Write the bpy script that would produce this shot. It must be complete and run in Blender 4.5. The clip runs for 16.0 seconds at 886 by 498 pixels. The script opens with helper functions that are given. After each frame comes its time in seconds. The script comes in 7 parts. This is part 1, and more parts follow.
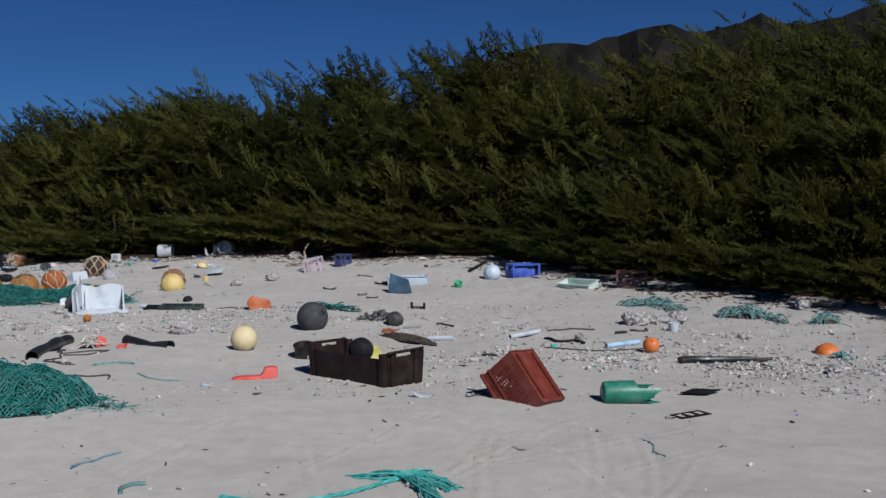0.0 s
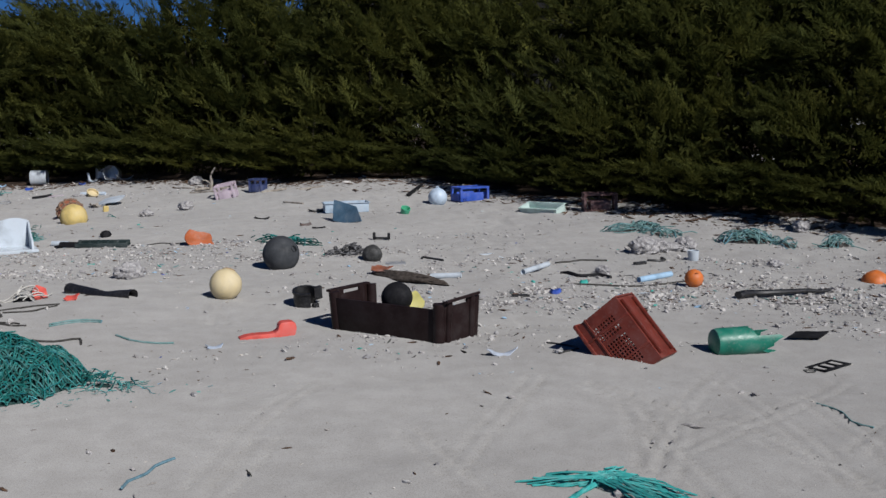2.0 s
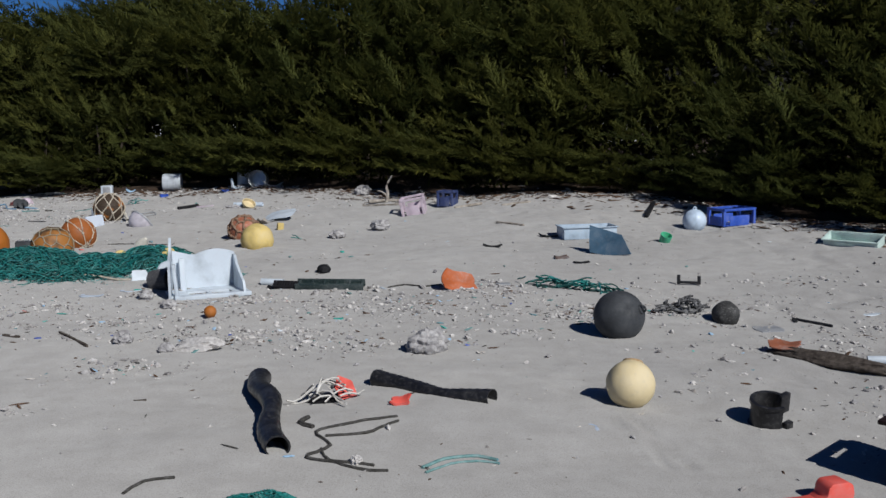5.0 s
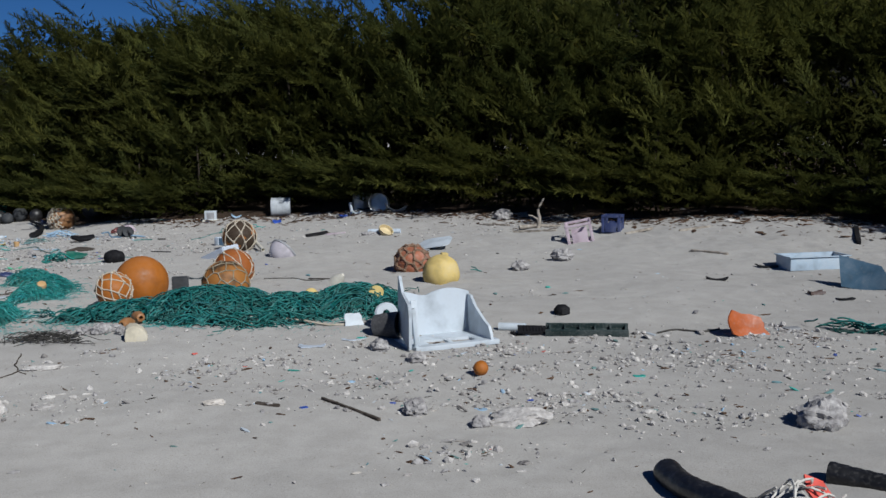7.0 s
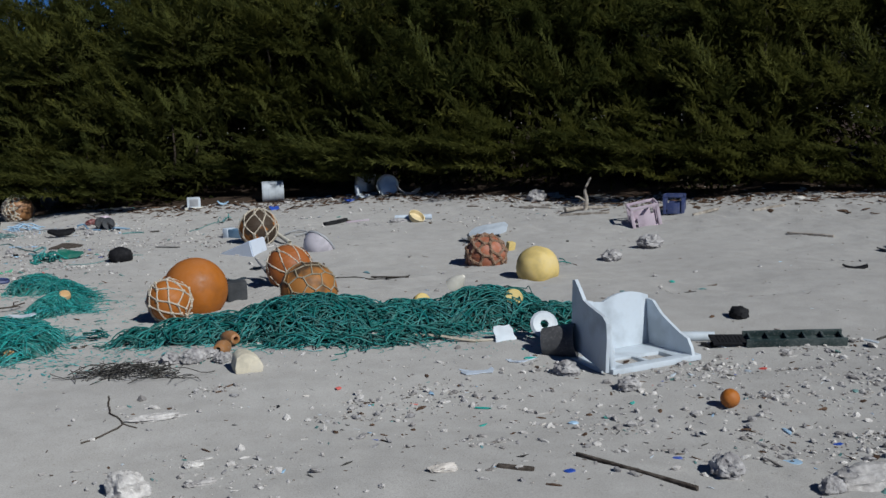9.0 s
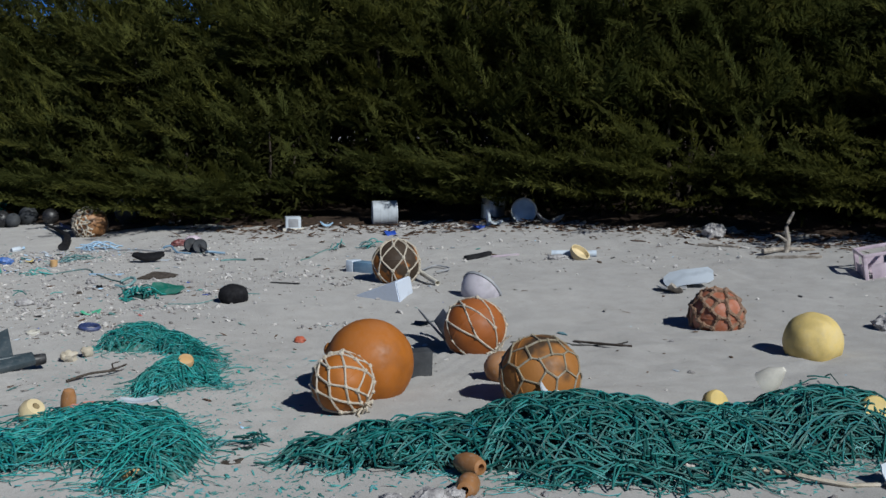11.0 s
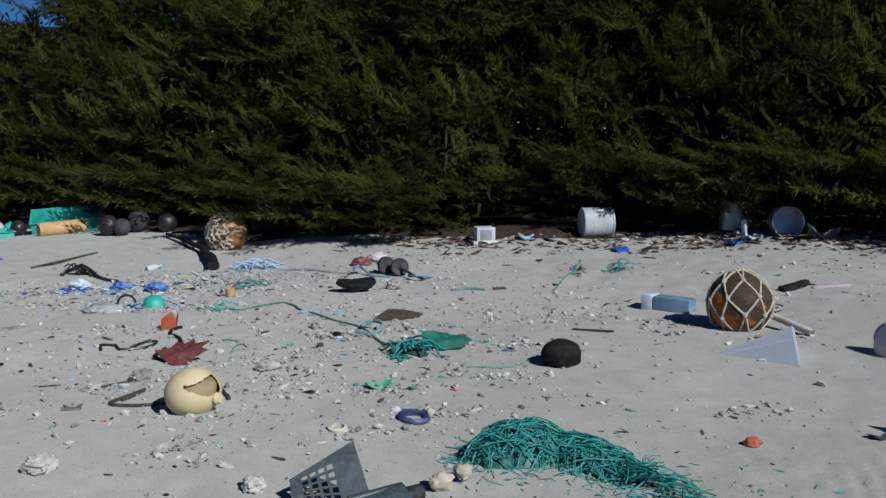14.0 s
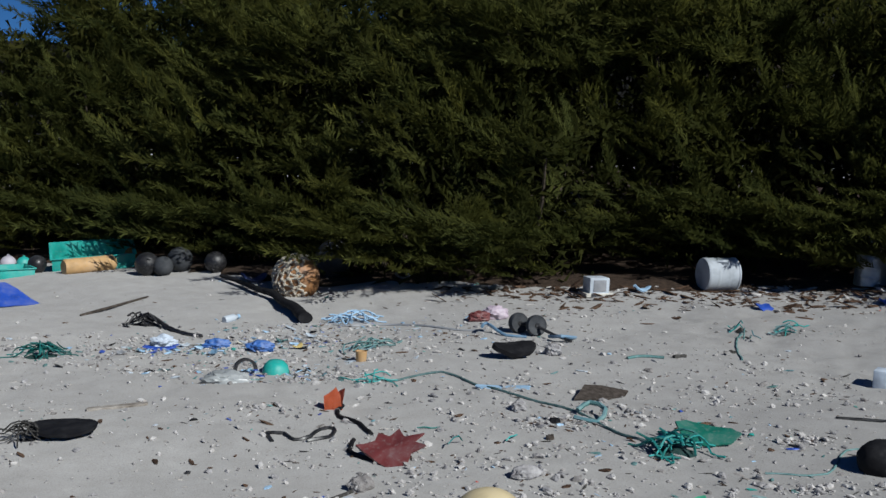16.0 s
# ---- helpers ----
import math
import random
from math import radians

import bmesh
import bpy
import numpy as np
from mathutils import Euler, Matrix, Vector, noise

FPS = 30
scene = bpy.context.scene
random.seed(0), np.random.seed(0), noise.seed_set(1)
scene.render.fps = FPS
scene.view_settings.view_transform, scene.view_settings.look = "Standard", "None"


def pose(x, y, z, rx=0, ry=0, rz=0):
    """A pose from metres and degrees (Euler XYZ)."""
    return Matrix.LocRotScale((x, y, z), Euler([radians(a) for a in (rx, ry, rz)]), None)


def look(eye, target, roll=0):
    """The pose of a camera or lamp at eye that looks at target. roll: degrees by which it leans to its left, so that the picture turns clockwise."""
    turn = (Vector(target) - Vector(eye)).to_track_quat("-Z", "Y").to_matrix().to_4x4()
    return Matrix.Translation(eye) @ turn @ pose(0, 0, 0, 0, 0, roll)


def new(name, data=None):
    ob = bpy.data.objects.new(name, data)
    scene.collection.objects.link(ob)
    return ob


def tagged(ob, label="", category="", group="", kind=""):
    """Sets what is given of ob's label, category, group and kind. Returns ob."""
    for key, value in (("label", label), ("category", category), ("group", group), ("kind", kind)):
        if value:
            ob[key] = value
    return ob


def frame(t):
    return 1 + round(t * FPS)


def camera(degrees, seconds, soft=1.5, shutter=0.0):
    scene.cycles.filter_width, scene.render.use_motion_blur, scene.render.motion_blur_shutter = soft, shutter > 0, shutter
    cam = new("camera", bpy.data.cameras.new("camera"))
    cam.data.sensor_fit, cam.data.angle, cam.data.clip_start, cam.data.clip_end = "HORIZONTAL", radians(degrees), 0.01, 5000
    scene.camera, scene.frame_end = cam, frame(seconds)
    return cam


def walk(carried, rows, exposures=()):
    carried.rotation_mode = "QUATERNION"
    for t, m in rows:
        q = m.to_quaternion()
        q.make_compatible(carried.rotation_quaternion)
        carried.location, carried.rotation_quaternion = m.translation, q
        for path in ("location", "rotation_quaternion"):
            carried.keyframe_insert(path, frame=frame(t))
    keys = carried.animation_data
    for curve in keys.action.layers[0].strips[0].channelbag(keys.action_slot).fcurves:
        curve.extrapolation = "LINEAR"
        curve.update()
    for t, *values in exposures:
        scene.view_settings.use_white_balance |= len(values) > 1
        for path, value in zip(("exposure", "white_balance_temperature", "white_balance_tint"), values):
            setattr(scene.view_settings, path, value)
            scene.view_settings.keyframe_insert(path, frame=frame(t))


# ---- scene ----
cam = camera(45.4, 16.0, soft=1.5)
EXPOSURE = 0.0
METRES, EYE, TILT, LEAN, TURN = 18.519, 1.5, 0.0, 0.0, 0.0
ROWS = [
    (0.0, 0.0, 0.0, 0.0, -0.06, -3.27, 0.98),
    (0.5, -0.0183, 0.0224, -0.0017, -1.69, -8.2, 0.56),
    (1.0, -0.0361, 0.0465, -0.0025, -2.34, -10.26, 0.6),
    (1.5, -0.0561, 0.067, -0.0017, -6.24, -10.67, 1.04),
    (2.0, -0.0753, 0.0882, -0.0023, -8.65, -7.71, 1.22),
    (2.5, -0.0914, 0.1203, -0.0018, -7.59, -9.7, 1.86),
    (3.0, -0.1081, 0.1451, 0.002, -12.24, -8.73, 0.9),
    (3.5, -0.1229, 0.179, 0.0014, -8.81, -9.02, 1.63),
    (4.0, -0.1402, 0.2043, 0.0033, -9.3, -6.93, 0.5),
    (4.5, -0.1584, 0.2309, 0.0028, -6.33, -7.88, 0.29),
    (7.0, -0.2706, 0.3428, -0.0002, -5.02, -6.75, 0.98),
    (7.5, -0.2943, 0.3612, -0.001, -5.97, -5.22, 2.38),
    (8.0, -0.3168, 0.378, 0.0002, -9.04, -5.73, 1.83),
    (8.5, -0.3358, 0.3993, -0.0005, -12.41, -8.39, 0.75),
    (9.0, -0.3486, 0.4323, -0.0011, -10.47, -8.11, 1.62),
    (9.5, -0.359, 0.4622, 0.0007, -12.9, -8.7, -0.81),
    (10.0, -0.3684, 0.4979, -0.0002, -8.73, -7.16, -0.15),
    (12.5, -0.4425, 0.6415, -0.004, -7.91, -8.18, -0.28),
    (13.0, -0.4597, 0.6678, -0.0045, -6.61, -8.53, -1.53),
    (13.5, -0.4792, 0.6886, -0.0048, -8.8, -9.18, -0.74),
    (14.0, -0.4992, 0.7117, -0.0049, -8.59, -7.92, -0.38),
    (14.5, -0.5213, 0.7302, -0.0052, -11.59, -7.88, 0.76),
    (15.0, -0.5402, 0.7515, -0.0067, -11.38, -6.78, -0.4),
    (15.5, -0.5572, 0.7756, -0.0055, -10.4, -6.67, -1.46),
    (16.0, -0.5764, 0.794, -0.0056, -12.62, -6.26, -2.09),
]
walk(cam, [(t, pose(0, 0, EYE, TILT, LEAN, TURN) @ pose(METRES * x, METRES * y, METRES * z, 90 + pitch, roll, yaw)) for t, x, y, z, yaw, pitch, roll in ROWS],
     [(0.0, 0.0, 6500, 10), (4.5, 0.0, 6450, 9), (9.5, -0.05, 6320, 6), (10.2, -0.05, 6300, 6), (12.5, 0.05, 6250, 5), (16.0, 0.04, 6300, 6)])

# ---- world, sun ----
SUN_AZ, SUN_EL = math.atan2(0.50, -0.866), radians(38)
world = bpy.data.worlds.new("sky")
scene.world = world
world.use_nodes = True
wn = world.node_tree
sky = wn.nodes.new("ShaderNodeTexSky")
sky.sky_type = "NISHITA"
sky.sun_disc = False
sky.sun_elevation, sky.sun_rotation = SUN_EL, SUN_AZ
sky.altitude, sky.air_density, sky.dust_density, sky.ozone_density = 0.0, 0.6, 0.0, 6.0
deep = wn.nodes.new("ShaderNodeMix")
deep.data_type, deep.blend_type = "RGBA", "MULTIPLY"
deep.inputs[0].default_value, deep.inputs[7].default_value = 1.0, (0.40, 0.74, 1.15, 1)
wn.links.new(sky.outputs[0], deep.inputs[6])
wn.links.new(deep.outputs[2], wn.nodes["Background"].inputs[0])
wn.nodes["Background"].inputs[1].default_value = 0.032
sun = new("sun", bpy.data.lights.new("sun", "SUN"))
sun.data.energy, sun.data.angle, sun.data.color = 3.9, radians(0.53), (1.0, 0.985, 0.965)
sun.matrix_world = look((0.50 * 40, -0.866 * 40, 31.3), (0, 0, 0))
scene.view_settings.exposure = EXPOSURE


# ---- materials ----
def nodes_of(name, rough=0.6, metal=0.0):
    m = bpy.data.materials.new(name)
    m.use_nodes = True
    nt = m.node_tree
    b = nt.nodes["Principled BSDF"]
    b.inputs["Roughness"].default_value = rough
    b.inputs["Metallic"].default_value = metal
    return m, nt, b


def noise_node(nt, scale, detail=4.0, coords="Object"):
    tc = nt.nodes.new("ShaderNodeTexCoord")
    n = nt.nodes.new("ShaderNodeTexNoise")
    n.inputs["Scale"].default_value = scale
    n.inputs["Detail"].default_value = detail
    nt.links.new(tc.outputs[coords], n.inputs["Vector"])
    return n.outputs["Fac"]


def ramp(nt, fac, stops):
    r = nt.nodes.new("ShaderNodeValToRGB")
    while len(r.color_ramp.elements) < len(stops):
        r.color_ramp.elements.new(0.5)
    for e, (p, c) in zip(r.color_ramp.elements, stops):
        e.position, e.color = p, (*c, 1)
    nt.links.new(fac, r.inputs[0])
    return r.outputs[0]


def blend(nt, fac, a, b, kind="MIX"):
    x = nt.nodes.new("ShaderNodeMix")
    x.data_type, x.blend_type = "RGBA", kind
    for v, s in ((fac, x.inputs[0]), (a, x.inputs[6]), (b, x.inputs[7])):
        if isinstance(v, (int, float)):
            s.default_value = v
        elif isinstance(v, tuple):
            s.default_value = (*v, 1)
        else:
            nt.links.new(v, s)
    return x.outputs[2]


def bumped(nt, b, height, strength=0.3, distance=0.01):
    n = nt.nodes.new("ShaderNodeBump")
    n.inputs["Strength"].default_value, n.inputs["Distance"].default_value = strength, distance
    nt.links.new(height, n.inputs["Height"])
    nt.links.new(n.outputs[0], b.inputs["Normal"])


SAND = (0.36, 0.345, 0.33)


def worn(name, rgb, rough=0.55, fade=0.25, dirt=0.35, scale=9.0, bump=0.15, metal=0.0, islands=0.0):
    """Weathered plastic, rubber, rope or paint: bleached patches, sandy dirt, fine scuffs."""
    m, nt, b = nodes_of(name, rough, metal)
    pale = tuple(c + (0.62 - c) * fade for c in rgb)
    dark = tuple(c * 0.72 for c in rgb)
    base = ramp(nt, noise_node(nt, scale, 5), [(0.32, dark), (0.5, rgb), (0.72, pale)])
    if islands:
        g = nt.nodes.new("ShaderNodeNewGeometry")
        lo, hi = 1 - 0.55 * islands, 1 + 0.6 * islands
        base = blend(nt, 1.0, base, ramp(nt, g.outputs["Random Per Island"], [(0.0, (lo, lo, lo)), (0.5, (1, 1, 1.05)), (0.8, (hi * 1.1, hi * 0.95, hi)), (1.0, (0.8, 1.0, 1.35))]), "MULTIPLY")
    grain = ramp(nt, noise_node(nt, scale * 7, 6), [(0.52, (0, 0, 0)), (0.78, (dirt, dirt, dirt))])
    nt.links.new(blend(nt, grain, base, SAND), b.inputs["Base Color"])
    rr = ramp(nt, noise_node(nt, scale * 3, 3), [(0.3, (rough * 0.8,) * 3), (0.7, (min(1, rough * 1.25),) * 3)])
    nt.links.new(rr, b.inputs["Roughness"])
    bumped(nt, b, noise_node(nt, scale * 14, 6), bump, 0.004)
    return m


def sand_material():
    m, nt, b = nodes_of("coral_sand", 0.95)
    b.inputs["Specular IOR Level"].default_value = 0.15
    b.inputs["Diffuse Roughness"].default_value = 0.5
    broad = ramp(nt, noise_node(nt, 0.55, 4), [(0.3, (0.335, 0.326, 0.315)), (0.7, (0.383, 0.373, 0.359))])
    damp = ramp(nt, noise_node(nt, 7, 7), [(0.35, (0.93, 0.925, 0.92)), (0.65, (1.04, 1.04, 1.04))])
    c = blend(nt, 1.0, broad, damp, "MULTIPLY")
    grain = ramp(nt, noise_node(nt, 170, 3), [(0.3, (0.80, 0.79, 0.78)), (0.5, (1, 1, 1)), (0.72, (1.12, 1.12, 1.12))])
    c = blend(nt, 1.0, c, grain, "MULTIPLY")
    specks = ramp(nt, noise_node(nt, 55, 2), [(0.70, (0, 0, 0)), (0.76, (0.55, 0.55, 0.55))])
    c = blend(nt, specks, c, (0.20, 0.17, 0.14))
    nt.links.new(c, b.inputs["Base Color"])
    mix = nt.nodes.new("ShaderNodeMath")
    mix.operation = "MULTIPLY_ADD"
    nt.links.new(noise_node(nt, 24, 5), mix.inputs[0])
    mix.inputs[1].default_value = 0.9
    nt.links.new(noise_node(nt, 130, 4), mix.inputs[2])
    bumped(nt, b, mix.outputs[0], 0.35, 0.006)
    return m


def leaf_material(name, dark, light, gloss=0.05):
    m = bpy.data.materials.new(name)
    m.use_nodes = True
    nt = m.node_tree
    nt.nodes.clear()
    out = nt.nodes.new("ShaderNodeOutputMaterial")
    g = nt.nodes.new("ShaderNodeNewGeometry")
    info = nt.nodes.new("ShaderNodeObjectInfo")
    mid = tuple((a + b) / 2 for a, b in zip(dark, light))
    col = ramp(nt, noise_node(nt, 2.6, 4), [(0.32, dark), (0.5, mid), (0.68, light)])
    each = ramp(nt, g.outputs["Random Per Island"], [(0.0, (0.82, 0.84, 0.84)), (0.9, (1.15, 1.13, 1.08)), (1.0, (1.7, 1.55, 1.1))])
    tone = ramp(nt, info.outputs["Random"], [(0.0, (0.85, 0.9, 0.9)), (1.0, (1.12, 1.08, 0.95))])
    col = blend(nt, 1.0, blend(nt, 1.0, col, tone, "MULTIPLY"), each, "MULTIPLY")
    d, tr, mx = (nt.nodes.new(k) for k in ("ShaderNodeBsdfPrincipled", "ShaderNodeBsdfTranslucent", "ShaderNodeMixShader"))
    d.inputs["Roughness"].default_value = 0.75
    d.inputs["Specular IOR Level"].default_value = gloss
    mx.inputs[0].default_value = 0.45
    nt.links.new(col, d.inputs["Base Color"])
    nt.links.new(col, tr.inputs[0])
    nt.links.new(d.outputs[0], mx.inputs[1])
    nt.links.new(tr.outputs[0], mx.inputs[2])
    nt.links.new(mx.outputs[0], out.inputs[0])
    return m


def stone_material(name, dark, light, scale=14.0, islands=False, bump=0.6):
    m, nt, b = nodes_of(name, 0.9)
    b.inputs["Specular IOR Level"].default_value = 0.2
    mid = tuple((a + c) / 2 for a, c in zip(dark, light))
    c = ramp(nt, noise_node(nt, scale, 6), [(0.3, dark), (0.5, mid), (0.7, light)])
    if islands:
        g = nt.nodes.new("ShaderNodeNewGeometry")
        c = blend(nt, 1.0, c, ramp(nt, g.outputs["Random Per Island"], [(0.0, (0.45, 0.43, 0.42)), (0.3, (0.85, 0.83, 0.82)), (1.0, (1.15, 1.13, 1.1))]), "MULTIPLY")
    nt.links.new(c, b.inputs["Base Color"])
    bumped(nt, b, noise_node(nt, scale * 5, 6), bump, 0.01)
    return m


M_SAND = sand_material()
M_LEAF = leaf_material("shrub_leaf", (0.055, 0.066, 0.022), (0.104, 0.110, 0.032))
# Darker copy of the leaf: the crown's inner shade put into its colour.
M_INNER_SHADE = leaf_material("inner_leaf_shade", (0.030, 0.034, 0.012), (0.055, 0.056, 0.018), 0.0)
M_BARK = stone_material("grey_bark", (0.035, 0.028, 0.021), (0.09, 0.072, 0.055), 30)
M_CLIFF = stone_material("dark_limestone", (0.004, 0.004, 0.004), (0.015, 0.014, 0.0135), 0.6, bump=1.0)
M_CORAL = stone_material("bleached_coral", (0.40, 0.385, 0.38), (0.66, 0.65, 0.64), 40, islands=True)
M_GREYCORAL = stone_material("grey_coral", (0.20, 0.19, 0.195), (0.52, 0.505, 0.50), 26)
M_PEBBLE = stone_material("pebble", (0.42, 0.39, 0.36), (0.66, 0.63, 0.60), 30, islands=True)
M_LITTER = stone_material("dry_litter", (0.055, 0.035, 0.025), (0.17, 0.105, 0.07), 30, islands=True)
M_WOOD = stone_material("driftwood", (0.20, 0.17, 0.14), (0.46, 0.42, 0.37), 22)
M_DARKWOOD = stone_material("dark_wood", (0.035, 0.027, 0.022), (0.12, 0.10, 0.085), 30)
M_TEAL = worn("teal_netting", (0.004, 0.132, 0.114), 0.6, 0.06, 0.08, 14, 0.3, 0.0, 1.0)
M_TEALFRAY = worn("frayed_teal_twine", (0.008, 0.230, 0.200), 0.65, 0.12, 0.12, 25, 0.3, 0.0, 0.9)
# Near-black teal for heap bodies: paints the shade between the strands.
M_TEALSHADE = worn("shaded_green_netting", (0.004, 0.040, 0.036), 0.85, 0.05, 0.25, 30, 0.3)
M_TEALMID = worn("packed_teal_fibre", (0.006, 0.125, 0.105), 0.75, 0.25, 0.35, 26, 0.6)
M_TEALFINE = worn("fine_teal_fibre", (0.05, 0.30, 0.27), 0.8, 0.25, 0.35, 30, 0.3, 0.0, 0.8)
M_AQUA = worn("aqua_rope", (0.035, 0.38, 0.36), 0.7, 0.18, 0.15, 20, 0.3)
M_GREYTEAL = worn("faded_teal_rope", (0.11, 0.25, 0.235), 0.75, 0.2, 0.3, 20, 0.3, 0.0, 0.4)
M_ORANGE = worn("orange_float", (0.38, 0.120, 0.011), 0.62, 0.03, 0.05, 6, 0.2)
M_ORANGEB = worn("bright_orange", (0.66, 0.17, 0.03), 0.5, 0.12, 0.25, 8)
M_REDBROWN = worn("faded_red_float", (0.36, 0.12, 0.06), 0.6, 0.2, 0.35, 8)
M_PATCHY = worn("weed_patched_float", (0.10, 0.05, 0.02), 0.75, 0.03, 0.1, 9, 0.5)
nt = M_PATCHY.node_tree
skin = blend(nt, ramp(nt, noise_node(nt, 4.5, 4), [(0.53, (0, 0, 0)), (0.58, (1, 1, 1))]), (0.045, 0.028, 0.016), (0.34, 0.12, 0.018))
nt.links.new(skin, nt.nodes["Principled BSDF"].inputs["Base Color"])
M_PATCHTAN = worn("half_weedy_float", (0.30, 0.12, 0.025), 0.65, 0.03, 0.1, 9, 0.3)
nt = M_PATCHTAN.node_tree
skin = blend(nt, ramp(nt, noise_node(nt, 3.0, 4), [(0.40, (0, 0, 0)), (0.48, (1, 1, 1))]), (0.055, 0.032, 0.016), (0.33, 0.135, 0.028))
nt.links.new(skin, nt.nodes["Principled BSDF"].inputs["Base Color"])
M_RUSTY = worn("rusty_orange_float", (0.31, 0.088, 0.012), 0.6, 0.03, 0.08, 5, 0.15)
M_BROWNF = worn("tan_float", (0.34, 0.16, 0.06), 0.55, 0.12, 0.3, 6)
M_CREAM = worn("cream_foam", (0.68, 0.56, 0.33), 0.65, 0.15, 0.2, 5, 0.25)
M_YELLOW = worn("yellow_foam", (0.66, 0.50, 0.18), 0.65, 0.2, 0.2, 6, 0.35)
M_DKGREY = worn("charcoal_rubber", (0.042, 0.046, 0.052), 0.75, 0.05, 0.05, 8, 0.1)
M_BLACK = worn("black_plastic", (0.013, 0.013, 0.015), 0.42, 0.04, 0.16, 9)
M_BLACKM = worn("black_cloth", (0.010, 0.010, 0.012), 0.8, 0.02, 0.02, 12)
M_BROWN = worn("dark_brown_plastic", (0.018, 0.009, 0.009), 0.5, 0.02, 0.03, 7)
for m in (M_BLACKM, M_BROWN):
    m.node_tree.nodes["Principled BSDF"].inputs["Specular IOR Level"].default_value = 0.2
M_RED = worn("red_crate_plastic", (0.165, 0.026, 0.015), 0.5, 0.05, 0.12, 8)
M_SCARLET = worn("faded_red_plastic", (0.72, 0.10, 0.075), 0.55, 0.12, 0.15, 8)
M_MAROON = worn("maroon_plastic", (0.16, 0.035, 0.035), 0.5, 0.1, 0.25, 8)
M_GREEN = worn("green_plastic", (0.012, 0.185, 0.125), 0.42, 0.12, 0.25, 8)
M_MINT = worn("mint_plastic", (0.10, 0.55, 0.32), 0.5, 0.15, 0.2, 9)
M_DKGREEN = worn("dark_green_plastic", (0.016, 0.034, 0.034), 0.6, 0.1, 0.3, 9)
M_TURQ = worn("turquoise_plastic", (0.03, 0.42, 0.36), 0.45, 0.15, 0.2, 6)
M_WHITE = worn("white_plastic", (0.54, 0.60, 0.66), 0.5, 0.1, 0.12, 5, 0.1)
M_OFFWHITE = worn("yellowed_white", (0.66, 0.63, 0.55), 0.6, 0.2, 0.3, 7)
M_BAGBLUE = worn("bag_blue", (0.05, 0.16, 0.48), 0.5, 0.3, 0.35, 12)
M_BLUE = worn("royal_blue_plastic", (0.025, 0.085, 0.46), 0.45, 0.12, 0.2, 7)
M_NAVY = worn("navy_plastic", (0.035, 0.055, 0.16), 0.5, 0.12, 0.25, 7)
M_PALEBLUE = worn("pale_blue_plastic", (0.36, 0.55, 0.74), 0.5, 0.2, 0.2, 7)
M_STEEL = worn("steel_blue_plastic", (0.15, 0.27, 0.40), 0.5, 0.2, 0.2, 7)
M_SLATE = worn("slate_grey_plastic", (0.040, 0.060, 0.071), 0.45, 0.1, 0.2, 7)
M_ASH = worn("ash_grey_plastic", (0.105, 0.115, 0.135), 0.5, 0.15, 0.25, 7)
M_GREY = worn("grey_plastic", (0.30, 0.31, 0.33), 0.55, 0.2, 0.3, 7)
M_LILAC = worn("pale_lilac_plastic", (0.50, 0.47, 0.52), 0.55, 0.15, 0.3, 7)
M_PINK = worn("faded_pink_plastic", (0.56, 0.46, 0.53), 0.5, 0.25, 0.15, 7)
M_ROPE = worn("bleached_rope", (0.50, 0.44, 0.35), 0.85, 0.2, 0.25, 40, 0.5)
M_NETCORD = worn("grey_green_cord", (0.26, 0.22, 0.15), 0.85, 0.25, 0.3, 12, 0.5)
M_DKROPE = worn("dark_weedy_rope", (0.035, 0.032, 0.028), 0.9, 0.1, 0.35, 40, 0.5)
M_DIRTYCREAM = worn("dirty_cream", (0.50, 0.44, 0.34), 0.8, 0.25, 0.4, 14, 0.5)
M_TAN = worn("tan_foam", (0.58, 0.36, 0.16), 0.7, 0.2, 0.25, 7, 0.3)
M_GALV = worn("galvanised_metal", (0.42, 0.45, 0.48), 0.35, 0.2, 0.3, 6, 0.1, 0.7)


# ---- the ground's shape ----
def smooth_height(x, y):
    u = np.clip((-0.59 * x + 0.807 * y) / 10, 0.2, 2.9)
    v = np.clip((0.807 * x + 0.59 * y) / 10, -0.2, 1.15)
    return -0.09455 + 0.22578 * u + 0.25268 * v - 0.10995 * u * u - 0.03172 * u * v - 1.12492 * v * v + 0.31952 * v * v * u + 0.58298 * v ** 3


WAVES = [(random.uniform(0, 6.28), random.uniform(0, 6.28), random.uniform(0.7, 1.3)) for _ in range(14)]
